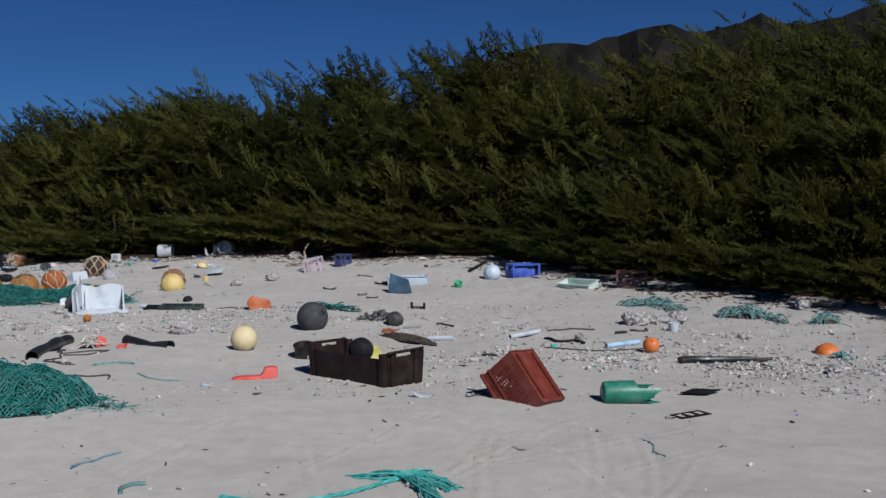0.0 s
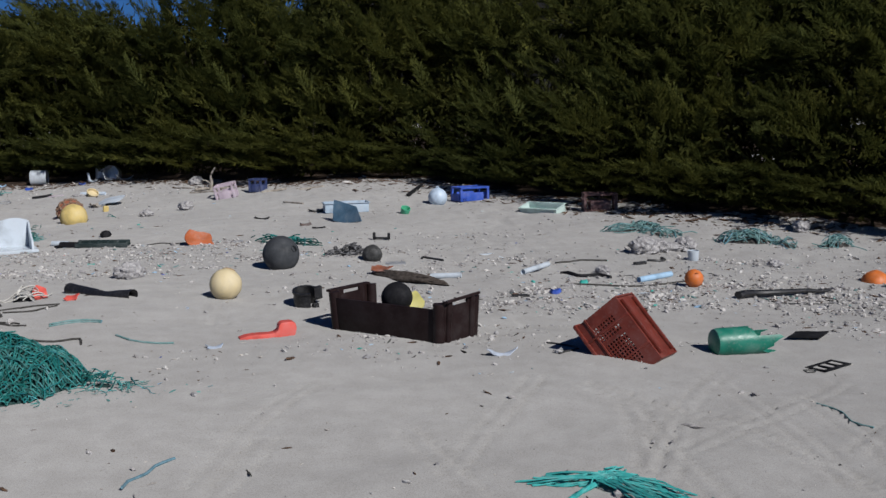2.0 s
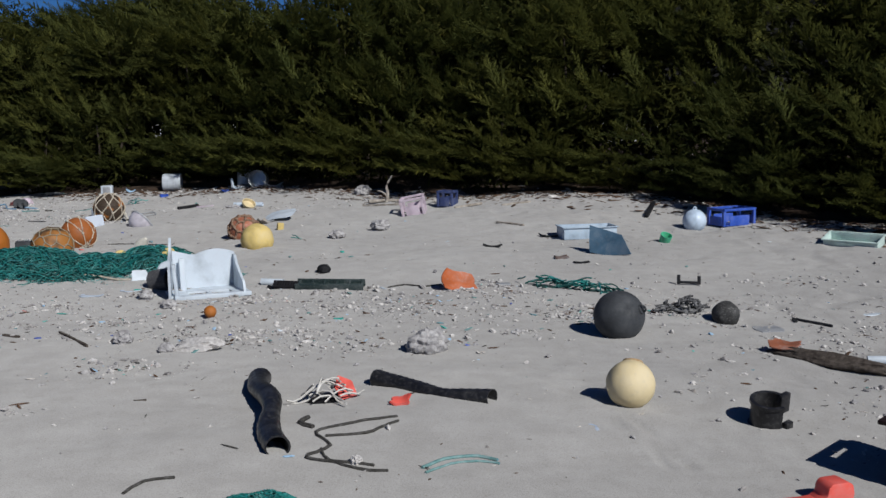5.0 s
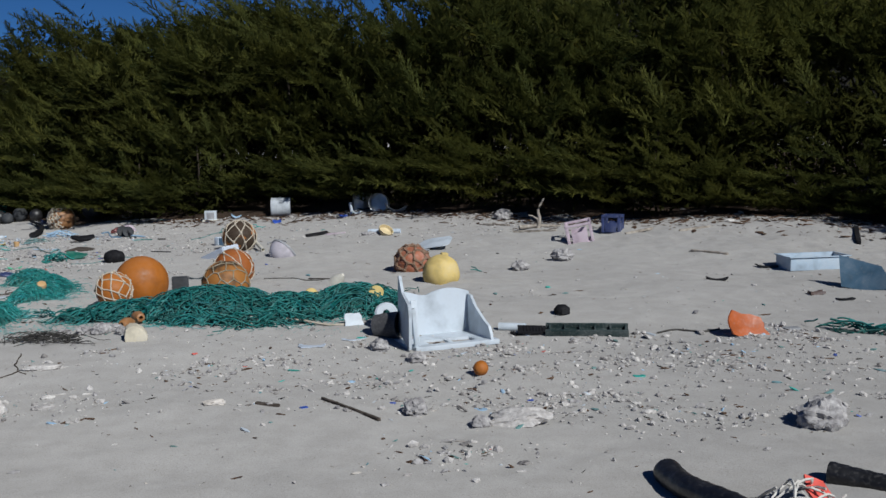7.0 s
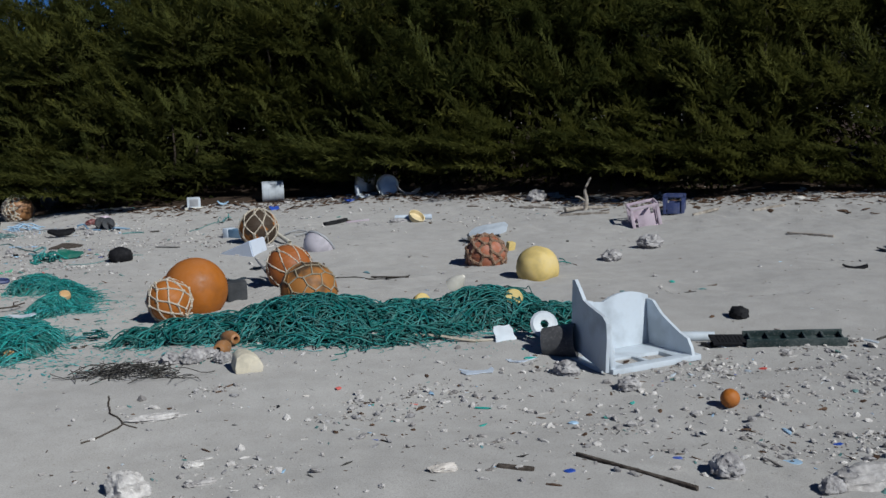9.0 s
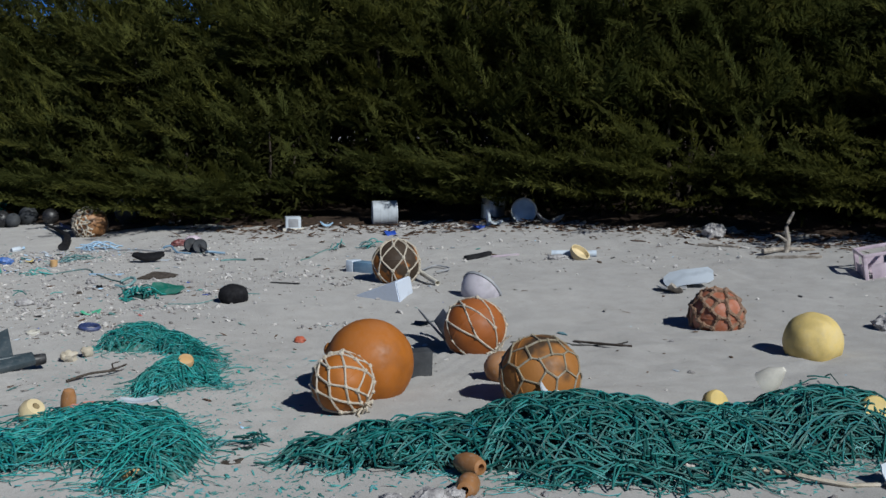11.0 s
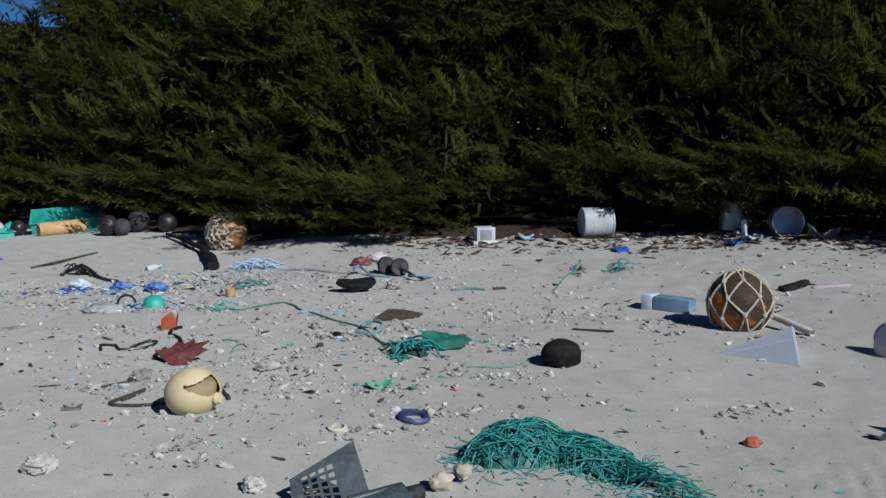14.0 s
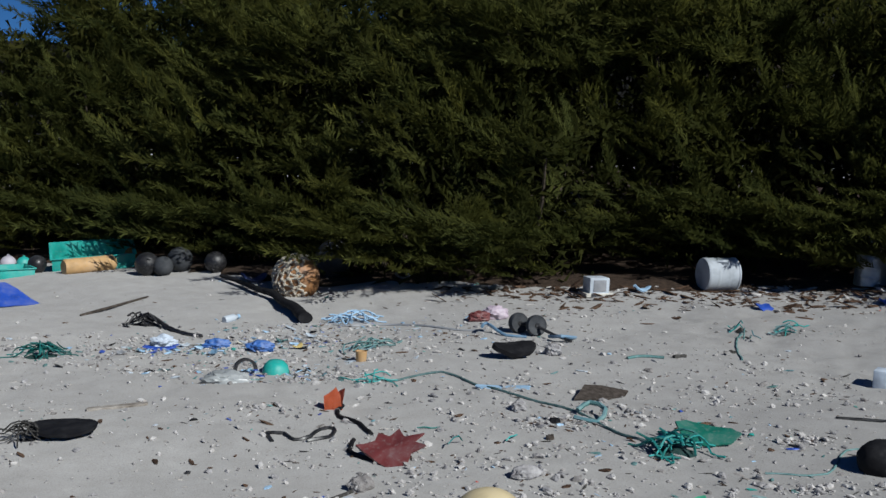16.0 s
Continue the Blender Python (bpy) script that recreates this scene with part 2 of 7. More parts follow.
# crab tracks over the sand, from end to end
TRACKS = [((-1.79, 5.76), (-1.24, 7.31)), ((-0.73, 5.68), (-0.08, 7.23)), ((0.24, 6.60), (0.05, 5.46)), ((0.96, 7.08), (-0.04, 5.57)), ((0.30, 6.48), (0.05, 4.49)), ((0.60, 6.46), (-0.27, 5.04)),
          ((1.45, 6.0), (0.66, 4.43)), ((1.57, 6.91), (0.23, 5.71)), ((-1.80, 5.10), (-1.53, 6.43)), ((-4.61, 12.18), (-4.34, 12.67)), ((-4.24, 12.34), (-4.47, 11.37)), ((-4.05, 11.9), (-3.95, 10.7)),
          ((-3.2, 11.5), (-2.7, 10.4)), ((-8.9, 16.16), (-9.0, 16.66)), ((-8.76, 16.14), (-8.98, 16.8)), ((-6.46, 15.78), (-6.14, 16.34)), ((0.1, 9.3), (0.45, 8.1)), ((-2.1, 10.6), (-1.9, 8.9)),
          ((0.95, 6.9), (0.72, 5.2)), ((1.18, 6.6), (1.0, 5.0)), ((0.52, 6.3), (0.92, 5.0)), ((-0.9, 6.3), (-0.55, 5.0)), ((0.15, 6.9), (0.75, 6.2)), ((1.6, 6.2), (0.9, 5.6)), ((-9.6, 17.6), (-9.75, 16.7)), ((-8.5, 18.1), (-8.3, 17.7)), ((-7.3, 17.2), (-6.7, 16.2))]


LATTICE = np.random.default_rng(21).random((64, 64))


def lattice(x, y, cell):
    """Smooth random values from 0 to 1, cell metres apart."""
    u, v = x / cell, y / cell
    i, j = np.floor(u).astype(int), np.floor(v).astype(int)
    fu, fv = u - i, v - j
    fu, fv = fu * fu * (3 - 2 * fu), fv * fv * (3 - 2 * fv)
    a, b = LATTICE[j % 64, i % 64], LATTICE[j % 64, (i + 1) % 64]
    c, d = LATTICE[(j + 1) % 64, i % 64], LATTICE[(j + 1) % 64, (i + 1) % 64]
    return (a * (1 - fu) + b * fu) * (1 - fv) + (c * (1 - fu) + d * fu) * fv


def hollows(x, y):
    """Trodden and wind-worn hollows, shallow on the open sand and rougher among the rubble."""
    rough = 0.35 + 0.65 * np.clip((lattice(x + 3, y, 1.7) - 0.35) * 3, 0, 1)
    pits = np.clip(lattice(x, y * 0.9, 0.21) - 0.52, 0, 1) * 0.055 + np.clip(lattice(x + 9, y + 5, 0.11) - 0.55, 0, 1) * 0.026
    return -pits * rough * np.clip((y - 7.2 - 0.25 * np.abs(x)) / 3, 0.10, 1)


def height(x, y):
    """The sand's height with its hollows and tracks; x, y numpy arrays or numbers."""
    x, y = np.asarray(x, float), np.asarray(y, float)
    h = smooth_height(x, y)
    r = np.zeros_like(h)
    for i, (a, b, k) in enumerate(WAVES):
        f = (1.1, 1.7, 2.6, 3.9, 5.6, 8.0, 11.0)[i % 7] * k
        r = r + np.sin(f * (x * math.cos(a) + y * math.sin(a)) + b + 0.8 * np.sin(0.6 * f * (y * math.cos(a) - x * math.sin(a)))) * 0.015 / f ** 0.8
    near = np.exp(-(np.maximum(0, np.hypot(x + 3, y - 14) - 16) / 6) ** 2)
    return h + (r + hollows(x, y)) * near


def track_dents(x, y):
    d = np.zeros_like(x)
    for k, ((ax, ay), (bx, by)) in enumerate(TRACKS):
        length = math.hypot(bx - ax, by - ay)
        ux, uy = (bx - ax) / length, (by - ay) / length
        for i in range(int(length / 0.062)):
            s = 0.04 * math.sin(2.2 * i * 0.062 + k)
            px, py = ax + ux * i * 0.062 - uy * s, ay + uy * i * 0.062 + ux * s
            for side in (-1, 1):
                qx, qy = px - side * 0.045 * uy, py + side * 0.045 * ux
                i0, i1 = np.searchsorted(GX, (qx - 0.09, qx + 0.09))
                j0, j1 = np.searchsorted(GY, (qy - 0.09, qy + 0.09))
                w = np.s_[j0:j1, i0:i1]
                along, across = (x[w] - qx) * ux + (y[w] - qy) * uy, (y[w] - qy) * ux - (x[w] - qx) * uy
                along = along + 0.5 * across * side
                d[w] += -0.018 * np.exp(-(along / 0.018) ** 2 - (across / 0.022) ** 2) + 0.009 * np.exp(-((along - 0.026) / 0.014) ** 2 - (across / 0.034) ** 2)
    ripple = np.exp(-((x + 6.75) / 0.45) ** 2 - ((y - 16.6) / 0.4) ** 2) + np.exp(-((x + 8.95) / 0.22) ** 2 - ((y - 16.2) / 0.4) ** 2)
    return d + 0.013 * ripple * np.sin(75 * (0.85 * x - 0.35 * y) + 3 * np.sin(4 * y))


def gz(x, y):
    return float(height(x, y))


far = [2.0, 5.0, 12.0, 30.0, 80.0, 250.0, 800.0, 2500.0]
GX = np.array([-16.0 - f for f in reversed(far)] + list(np.arange(-16, -12.5, 0.12)) + list(np.arange(-12.5, -9.3, 0.055)) + list(np.arange(-9.3, -8.4, 0.026)) + list(np.arange(-8.4, -7.4, 0.05)) + list(np.arange(-7.4, -6.0, 0.028)) + list(np.arange(-6.0, -2.0, 0.05)) + list(np.arange(-2.0, 1.8, 0.024)) + list(np.arange(1.8, 4.5, 0.06)) + list(np.arange(4.5, 8.5, 0.15)) + [8.5 + f for f in far])
GY = np.array([2.0 - f for f in reversed(far)] + list(np.arange(2.0, 4.2, 0.08)) + list(np.arange(4.2, 7.3, 0.024)) + list(np.arange(7.3, 15.6, 0.055)) + list(np.arange(15.6, 17.2, 0.026)) + list(np.arange(17.2, 22.5, 0.055)) + list(np.arange(22.5, 29.0, 0.12)) + [29.0 + f for f in far])
GX, GY = (np.unique(np.round(g, 4)) for g in (GX, GY))
GX, GY = (g[np.concatenate([[True], np.diff(g) > 0.012])] for g in (GX, GY))
xx, yy = np.meshgrid(GX, GY)
zz = height(xx, yy) + track_dents(xx, yy)
rng = np.random.default_rng(3)
zz = zz + rng.normal(0, 0.0011, zz.shape) * (np.hypot(xx + 3, yy - 13) < 18)
me = bpy.data.meshes.new("ground")
nx, ny = len(GX), len(GY)
idx = np.arange(nx * ny).reshape(ny, nx)
quads = np.stack([idx[:-1, :-1], idx[:-1, 1:], idx[1:, 1:], idx[1:, :-1]], -1).reshape(-1, 4)
me.from_pydata(np.stack([xx, yy, zz], -1).reshape(-1, 3), [], quads.tolist())
me.polygons.foreach_set("use_smooth", [True] * len(me.polygons))
me.materials.append(M_SAND)
ground = tagged(new("ground", me), "pale coral sand beach with tracks and small hollows", "sand", kind="structure")


# ---- builders ----
def mesh_of(name, bm, mat, smooth=True):
    d = bpy.data.meshes.new(name)
    bmesh.ops.recalc_face_normals(bm, faces=bm.faces)
    bm.to_mesh(d)
    bm.free()
    if smooth:
        d.polygons.foreach_set("use_smooth", [True] * len(d.polygons))
        d.set_sharp_from_angle(angle=radians(38))
    d.materials.append(mat)
    return d


def solo(name, bm, mat, m, label, category, group="", kind="", smooth=True):
    ob = tagged(new(name, mesh_of(name, bm, mat, smooth)), label, category, group, kind)
    ob.matrix_world = m
    return ob


def thing(name, m, label, category, group=""):
    ob = tagged(new(name), label, category, group)
    ob.empty_display_size = 0.1
    ob.matrix_world = m
    return ob


def part(name, bm, mat, parent, label="", smooth=True):
    ob = new(name, mesh_of(name, bm, mat, smooth))
    ob.parent = parent
    return tagged(ob, label, kind="stuff" if name in ("loose_twine", "frayed_fringe", "knotted_mesh", "under_mesh") else "")


def on_sand(x, y, rz=0.0, sink=0.0, rx=0.0, ry=0.0, lift=0.0):
    return pose(x, y, gz(x, y) - sink + lift, rx, ry, rz)


def merge(bm, other, m=None):
    """Adds other's geometry to bm, moved by m."""
    t = bpy.data.meshes.new("t")
    if m is not None:
        bmesh.ops.transform(other, matrix=m, verts=other.verts)
    other.to_mesh(t)
    other.free()
    bm.from_mesh(t)
    bpy.data.meshes.remove(t)
    return bm


def box(sx, sy, sz, c=(0, 0, 0), bevel=0.006, bm=None, rot=(0, 0, 0)):
    b = bmesh.new()
    bmesh.ops.create_cube(b, size=1, matrix=Matrix.Diagonal((sx, sy, sz, 1)))
    if bevel:
        bmesh.ops.bevel(b, geom=b.edges[:], offset=min(bevel, 0.4 * min(sx, sy, sz)), segments=2, affect="EDGES", profile=0.6)
    m = pose(*c, *rot)
    if bm is None:
        bmesh.ops.transform(b, matrix=m, verts=b.verts)
        return b
    return merge(bm, b, m)


def lathe(profile, segs=28, bm=None, m=None, arc=360.0):
    """Turns (radius, z) pairs about z."""
    b = bmesh.new()
    full = arc >= 360
    n = segs if full else segs + 1
    rings = []
    for i in range(n):
        a = radians(arc) * i / segs
        rings.append([b.verts.new((r * math.cos(a), r * math.sin(a), z)) for r, z in profile])
    for i in range(segs):
        p, q = rings[i], rings[(i + 1) % n]
        for j in range(len(profile) - 1):
            b.faces.new((p[j], q[j], q[j + 1], p[j + 1]))
    bmesh.ops.remove_doubles(b, verts=b.verts, dist=1e-5)
    if bm is None:
        if m is not None:
            bmesh.ops.transform(b, matrix=m, verts=b.verts)
        return b
    return merge(bm, b, m)


def tube(pts, r, sides=6, bm=None, taper=1.0, flat=1.0):
    """A rope, stick or hose along pts."""
    b = bmesh.new() if bm is None else bm
    pts = [Vector(p) for p in pts]
    last, n = None, len(pts)
    for i, p in enumerate(pts):
        d = (pts[min(i + 1, n - 1)] - pts[max(i - 1, 0)]).normalized()
        s = d.cross(Vector((0, 0, 1)) if abs(d.z) < 0.9 else Vector((1, 0, 0))).normalized()
        t = s.cross(d)
        k = r * (1 + (taper - 1) * i / max(1, n - 1))
        ring = [b.verts.new(p + k * (math.cos(a) * s + flat * math.sin(a) * t)) for a in (2 * math.pi * j / sides for j in range(sides))]
        if last:
            for j in range(sides):
                b.faces.new((last[j], last[(j + 1) % sides], ring[(j + 1) % sides], ring[j]))
        else:
            b.faces.new(ring[::-1])
        last = ring
    b.faces.new(last)
    return b


def bend(points, step=0.05):
    """A smooth line through points (Catmull-Rom)."""
    p = [Vector(q) for q in points]
    if len(p) < 3:
        n = max(2, int((p[1] - p[0]).length / step))
        return [p[0].lerp(p[1], i / n) for i in range(n + 1)]
    p = [2 * p[0] - p[1]] + p + [2 * p[-1] - p[-2]]
    out = []
    for a, b, c, d in zip(p, p[1:], p[2:], p[3:]):
        n = max(2, int((c - b).length / step))
        for i in range(n):
            t = i / n
            out.append(0.5 * ((2 * b) + (c - a) * t + (2 * a - 5 * b + 4 * c - d) * t * t + (3 * b - a - 3 * c + d) * t ** 3))
    return out + [p[-2]]


def laid(points, r, wiggle=0.0, step=0.04, lift=0.6):
    """A line of (x, y) or (x, y, z above the sand) points laid on the sand, as world points."""
    line = bend([(q[0], q[1], q[2] if len(q) > 2 else 0.0) for q in points], step)
    return [Vector((q.x + random.uniform(-wiggle, wiggle), q.y + random.uniform(-wiggle, wiggle), 0)) + Vector((0, 0, gz(q.x, q.y) + max(0, q.z) + r * lift)) for q in line]


def laid_rope(name, points, r, mat, label, category="rope", wiggle=0.004, sides=6):
    pts = laid(points, r, wiggle)
    o = pts[0].copy()
    return solo(name, tube([q - o for q in pts], r, sides), mat, Matrix.Translation(o), label, category)


def rough_ball(r, seed, squash=(1, 1, 1), amp=0.25, subdiv=3, freq=2.5):
    b = bmesh.new()
    bmesh.ops.create_icosphere(b, subdivisions=subdiv, radius=1)
    for v in b.verts:
        n = v.co.normalized()
        k = 1 + amp * noise.fractal(n * freq + Vector((seed * 3.1, seed, 0)), 0.8, 2.2, 4)
        v.co = Vector((n.x * squash[0], n.y * squash[1], n.z * squash[2])) * r * k
    return b


def shard(w, d, thick, seed, curl=0.3, jag=0.25, n=14):
    """A broken, slightly curled piece of sheet, lying flat."""
    rnd = random.Random(seed)
    b = bmesh.new()
    outline = []
    for i in range(n):
        a = 2 * math.pi * i / n
        s = max(abs(math.cos(a)), abs(math.sin(a)))
        k = 1 / s * (1 - jag * rnd.random())
        outline.append((math.cos(a) * w / 2 * k, math.sin(a) * d / 2 * k))
    rings = []
    for k in (1.0, 0.66, 0.33):
        rings.append([b.verts.new((x * k, y * k, 0)) for x, y in outline])
    c = b.verts.new((0, 0, 0))
    for p, q in zip(rings, rings[1:]):
        for i in range(n):
            b.faces.new((p[i], p[(i + 1) % n], q[(i + 1) % n], q[i]))
    for i in range(n):
        b.faces.new((rings[-1][i], rings[-1][(i + 1) % n], c))
    for v in b.verts:
        v.co.z = curl * (v.co.x ** 2 / max(w, 0.01) + 0.35 * math.sin(7 * v.co.y / max(d, 0.01) + seed) * 0.1 * w)
    low = min(v.co.z for v in b.verts)
    for v in b.verts:
        v.co.z -= low
    bmesh.ops.recalc_face_normals(b, faces=b.faces)
    bmesh.ops.solidify(b, geom=b.faces[:], thickness=thick)
    low = min(v.co.z for v in b.verts)
    for v in b.verts:
        v.co.z -= low
    return b


# ---- shrubs along the back of the beach ----
def plume(rnd, length, n=260):
    """A pointed feathery branch end along +x: side twigs set with fine needles all round, shorter towards the tip.
    Gives the needle triangles, an array (n, 3, 3), and for each the direction in which the brush of needles faces."""
    twigs = []
    for k in range(9):
        f = 0.05 + 0.85 * k / 8
        for side in (-1, 1):
            twigs.append((f, side, 0.40 * length * (1.08 - 0.86 * f) * rnd.uniform(0.65, 1.15), rnd.uniform(0.45, 0.75), rnd.uniform(0.0, 0.35)))
    weight = [t[2] for t in twigs]
    tris, faces = [], []
    for i in range(n):
        if rnd.random() < 0.20:
            ax, q = np.array([1.0, 0.0, 0.18]), np.array([rnd.uniform(0.1, 1.02) * length, 0.0, 0.0])
        else:
            f, side, reach, splay, rise = rnd.choices(twigs, weight)[0]
            ax = np.array([1.0, side * splay, rise])
            ax = ax / np.linalg.norm(ax)
            q = np.array([f * length, 0.0, 0.0]) + ax * rnd.random() * reach
        q[2] += 0.10 * q[0] * q[0] / length
        rad = np.array([rnd.gauss(0, 0.3), rnd.gauss(0, 0.6), rnd.gauss(0.40, 0.6)])
        rad = rad - ax * (rad @ ax) / (ax @ ax)
        rad = rad / (np.linalg.norm(rad) + 1e-9)
        t = ax * rnd.uniform(0.7, 0.95) + rad * rnd.uniform(0.25, 0.60)
        t = t / np.linalg.norm(t) * rnd.uniform(0.045, 0.085)
        face = rad * 0.55 + np.array([rnd.gauss(0, 0.12), rnd.gauss(0, 0.12), 0.75])
        s = np.cross(face, t)
        s = s / (np.linalg.norm(s) + 1e-9) * rnd.uniform(0.0048, 0.0080)
        tris.append((q + s, q - s, q + t))
        faces.append(face / np.linalg.norm(face))
    return np.array(tris), np.array(faces)


def needle_mesh(name, tris, faces, mat):
    """Needles as one mesh, shaded by the way their brush faces."""
    flip = np.einsum("ij,ij->i", np.cross(tris[:, 1] - tris[:, 0], tris[:, 2] - tris[:, 0]), faces) < 0
    tris[flip] = tris[flip][:, ::-1]
    d = bpy.data.meshes.new(name)
    d.from_pydata(tris.reshape(-1, 3), [], np.arange(len(tris) * 3).reshape(-1, 3).tolist())
    d.polygons.foreach_set("use_smooth", [True] * len(d.polygons))
    d.normals_split_custom_set_from_vertices(np.repeat(faces, 3, axis=0).tolist())
    d.materials.append(mat)
    return d


def frame_along(d, rnd):
    d = d / np.linalg.norm(d)
    s = np.cross([0, 0, 1], d)
    s = s / (np.linalg.norm(s) + 1e-9)
    u = np.cross(d, s)
    a = rnd.uniform(-0.5, 0.5)
    return np.stack([d, s * math.cos(a) + u * math.sin(a), u * math.cos(a) - s * math.sin(a)], 1)


rnd = random.Random(11)
PLUMES = [plume(rnd, l) for l in (0.42, 0.48, 0.54, 0.60, 0.50, 0.66, 0.45, 0.56)]


def make_shrub(seed, width, tall, count, inner, low=0.25, big=1.0, foot=0.14):
    """Stems, an inner mass of leaves coloured darker to stand in for shade, and an outer coat of feathery plumes swept
    to one side; the base at the origin, -y to the beach.
    """
    rnd = random.Random(seed)
    lobes = []
    for i in range(11):
        a = rnd.uniform(0, 2 * math.pi)
        rr = width * 0.32 * math.sqrt(rnd.random())
        z = tall * (0.20 + 0.62 * rnd.random() * (1 - 0.45 * rr / width))
        lobes.append((np.array([rr * math.cos(a), rr * math.sin(a) + 0.48 * width * (z / tall - 0.30), z]), rnd.uniform(0.24, 0.36) * width * (1.15 - 0.45 * z / tall)))
    tris, faces = [], []
    while len(tris) < count:
        c, r = rnd.choice(lobes)
        d = np.array([rnd.gauss(0, 1), rnd.gauss(0, 1) - 0.7, rnd.gauss(0.2, 0.8)])
        d = d / np.linalg.norm(d)
        if d[1] > 0.35 and d[2] < 0.5:
            continue
        p = c + d * r * np.array([1, 1, 0.85]) * rnd.uniform(0.60, 1.0)
        if rnd.random() < low:
            a = rnd.uniform(-2.6, -0.5)
            p = np.array([math.cos(a) * width * 0.48, math.sin(a) * width * 0.47, rnd.uniform(0.16, 0.60)])
            d = np.array([math.cos(a), math.sin(a), 0.1])
        if p[2] < foot or p[2] > tall * 0.93:
            continue
        way = d * 0.55 + np.array([-0.56, -0.40, 0.28]) + np.array([rnd.gauss(0, 0.34) for _ in range(3)])
        if p[2] > 0.7 * tall:
            way = way + np.array([0, 0, 0.12])
        if p[2] < 0.6:
            way = way * np.array([1, 1, 0.35])
        f = frame_along(way, rnd)
        leaf, face = rnd.choice(PLUMES)
        k = rnd.uniform(0.7, 1.25) * big * (0.6 if p[2] > 0.7 * tall else 1.0)
        tris.append((leaf * k) @ f.T + p - f[:, 0] * 0.2)
        turned = face @ f.T + d * 0.30
        faces.append(turned / np.linalg.norm(turned, axis=1)[:, None])
    outer = np.concatenate(tris)
    outer[:, :, 2] = np.maximum(outer[:, :, 2], 0.03)
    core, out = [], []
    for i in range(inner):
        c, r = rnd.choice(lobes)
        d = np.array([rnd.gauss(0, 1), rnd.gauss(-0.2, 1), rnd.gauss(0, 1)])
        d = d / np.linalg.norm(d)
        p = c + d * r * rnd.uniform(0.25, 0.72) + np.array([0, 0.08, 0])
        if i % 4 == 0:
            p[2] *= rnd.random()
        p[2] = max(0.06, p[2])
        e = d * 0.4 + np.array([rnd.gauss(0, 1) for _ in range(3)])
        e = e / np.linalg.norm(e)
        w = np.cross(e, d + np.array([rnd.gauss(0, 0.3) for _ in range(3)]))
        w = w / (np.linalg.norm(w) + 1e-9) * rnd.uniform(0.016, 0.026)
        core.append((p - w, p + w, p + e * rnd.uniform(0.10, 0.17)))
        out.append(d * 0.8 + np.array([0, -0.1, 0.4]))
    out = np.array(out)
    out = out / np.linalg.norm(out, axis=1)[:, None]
    limbs = []
    for i in range(5):
        c, r = lobes[i]
        a = rnd.uniform(0, 6.28)
        base = Vector((0.12 * math.cos(a), 0.12 * math.sin(a) + 0.15, -0.05))
        top = Vector(c)
        mid = base.lerp(top, 0.5) + Vector((rnd.gauss(0, 0.1), rnd.gauss(0, 0.1), rnd.gauss(0, 0.08)))
        limbs.append(mesh_of("limb", tube(bend([base, mid, top], 0.2), 0.035, 5, None, 0.3), M_BARK))
    return needle_mesh("crown", outer, np.concatenate(faces), M_LEAF), needle_mesh("inner_foliage", np.array(core), out, M_INNER_SHADE), limbs


KINDS = {"front": [make_shrub(20 + i, 2.3, 1.9, 118, 2300, 0.34) for i in range(4)],
         "mid": [make_shrub(40 + i, 2.6, 3.0, 95, 2400, 0.0, 1.1, 0.8) for i in range(3)],
         "back": [make_shrub(60 + i, 3.0, 3.9, 80, 2600, 0.0, 1.25, 1.4) for i in range(3)]}
LINE = [Vector(p) for p in ((8.2, 9.2), (7.3, 10.0), (5.1, 12.45), (3.55, 14.1), (2.3, 16.1), (0.6, 18.7), (-1.4, 19.7), (-2.6, 20.8), (-4.0, 21.9),
                            (-6.0, 23.05), (-7.8, 23.65), (-9.7, 24.35), (-12.3, 26.75), (-16.5, 30.3))]
seg = [(b - a).length for a, b in zip(LINE, LINE[1:])]
TOTAL = sum(seg)


def edge_at(s):
    """A point of the beach's back edge, s metres along it, and the direction into the thicket."""
    for a, b, l in zip(LINE, LINE[1:], seg):
        if s <= l or b is LINE[-1]:
            d = (b - a).normalized()
            return a.lerp(b, s / l), Vector((d.y, -d.x)) * (1 if d.y * 0.6 - d.x * 0.8 >= 0 else -1)
        s -= l


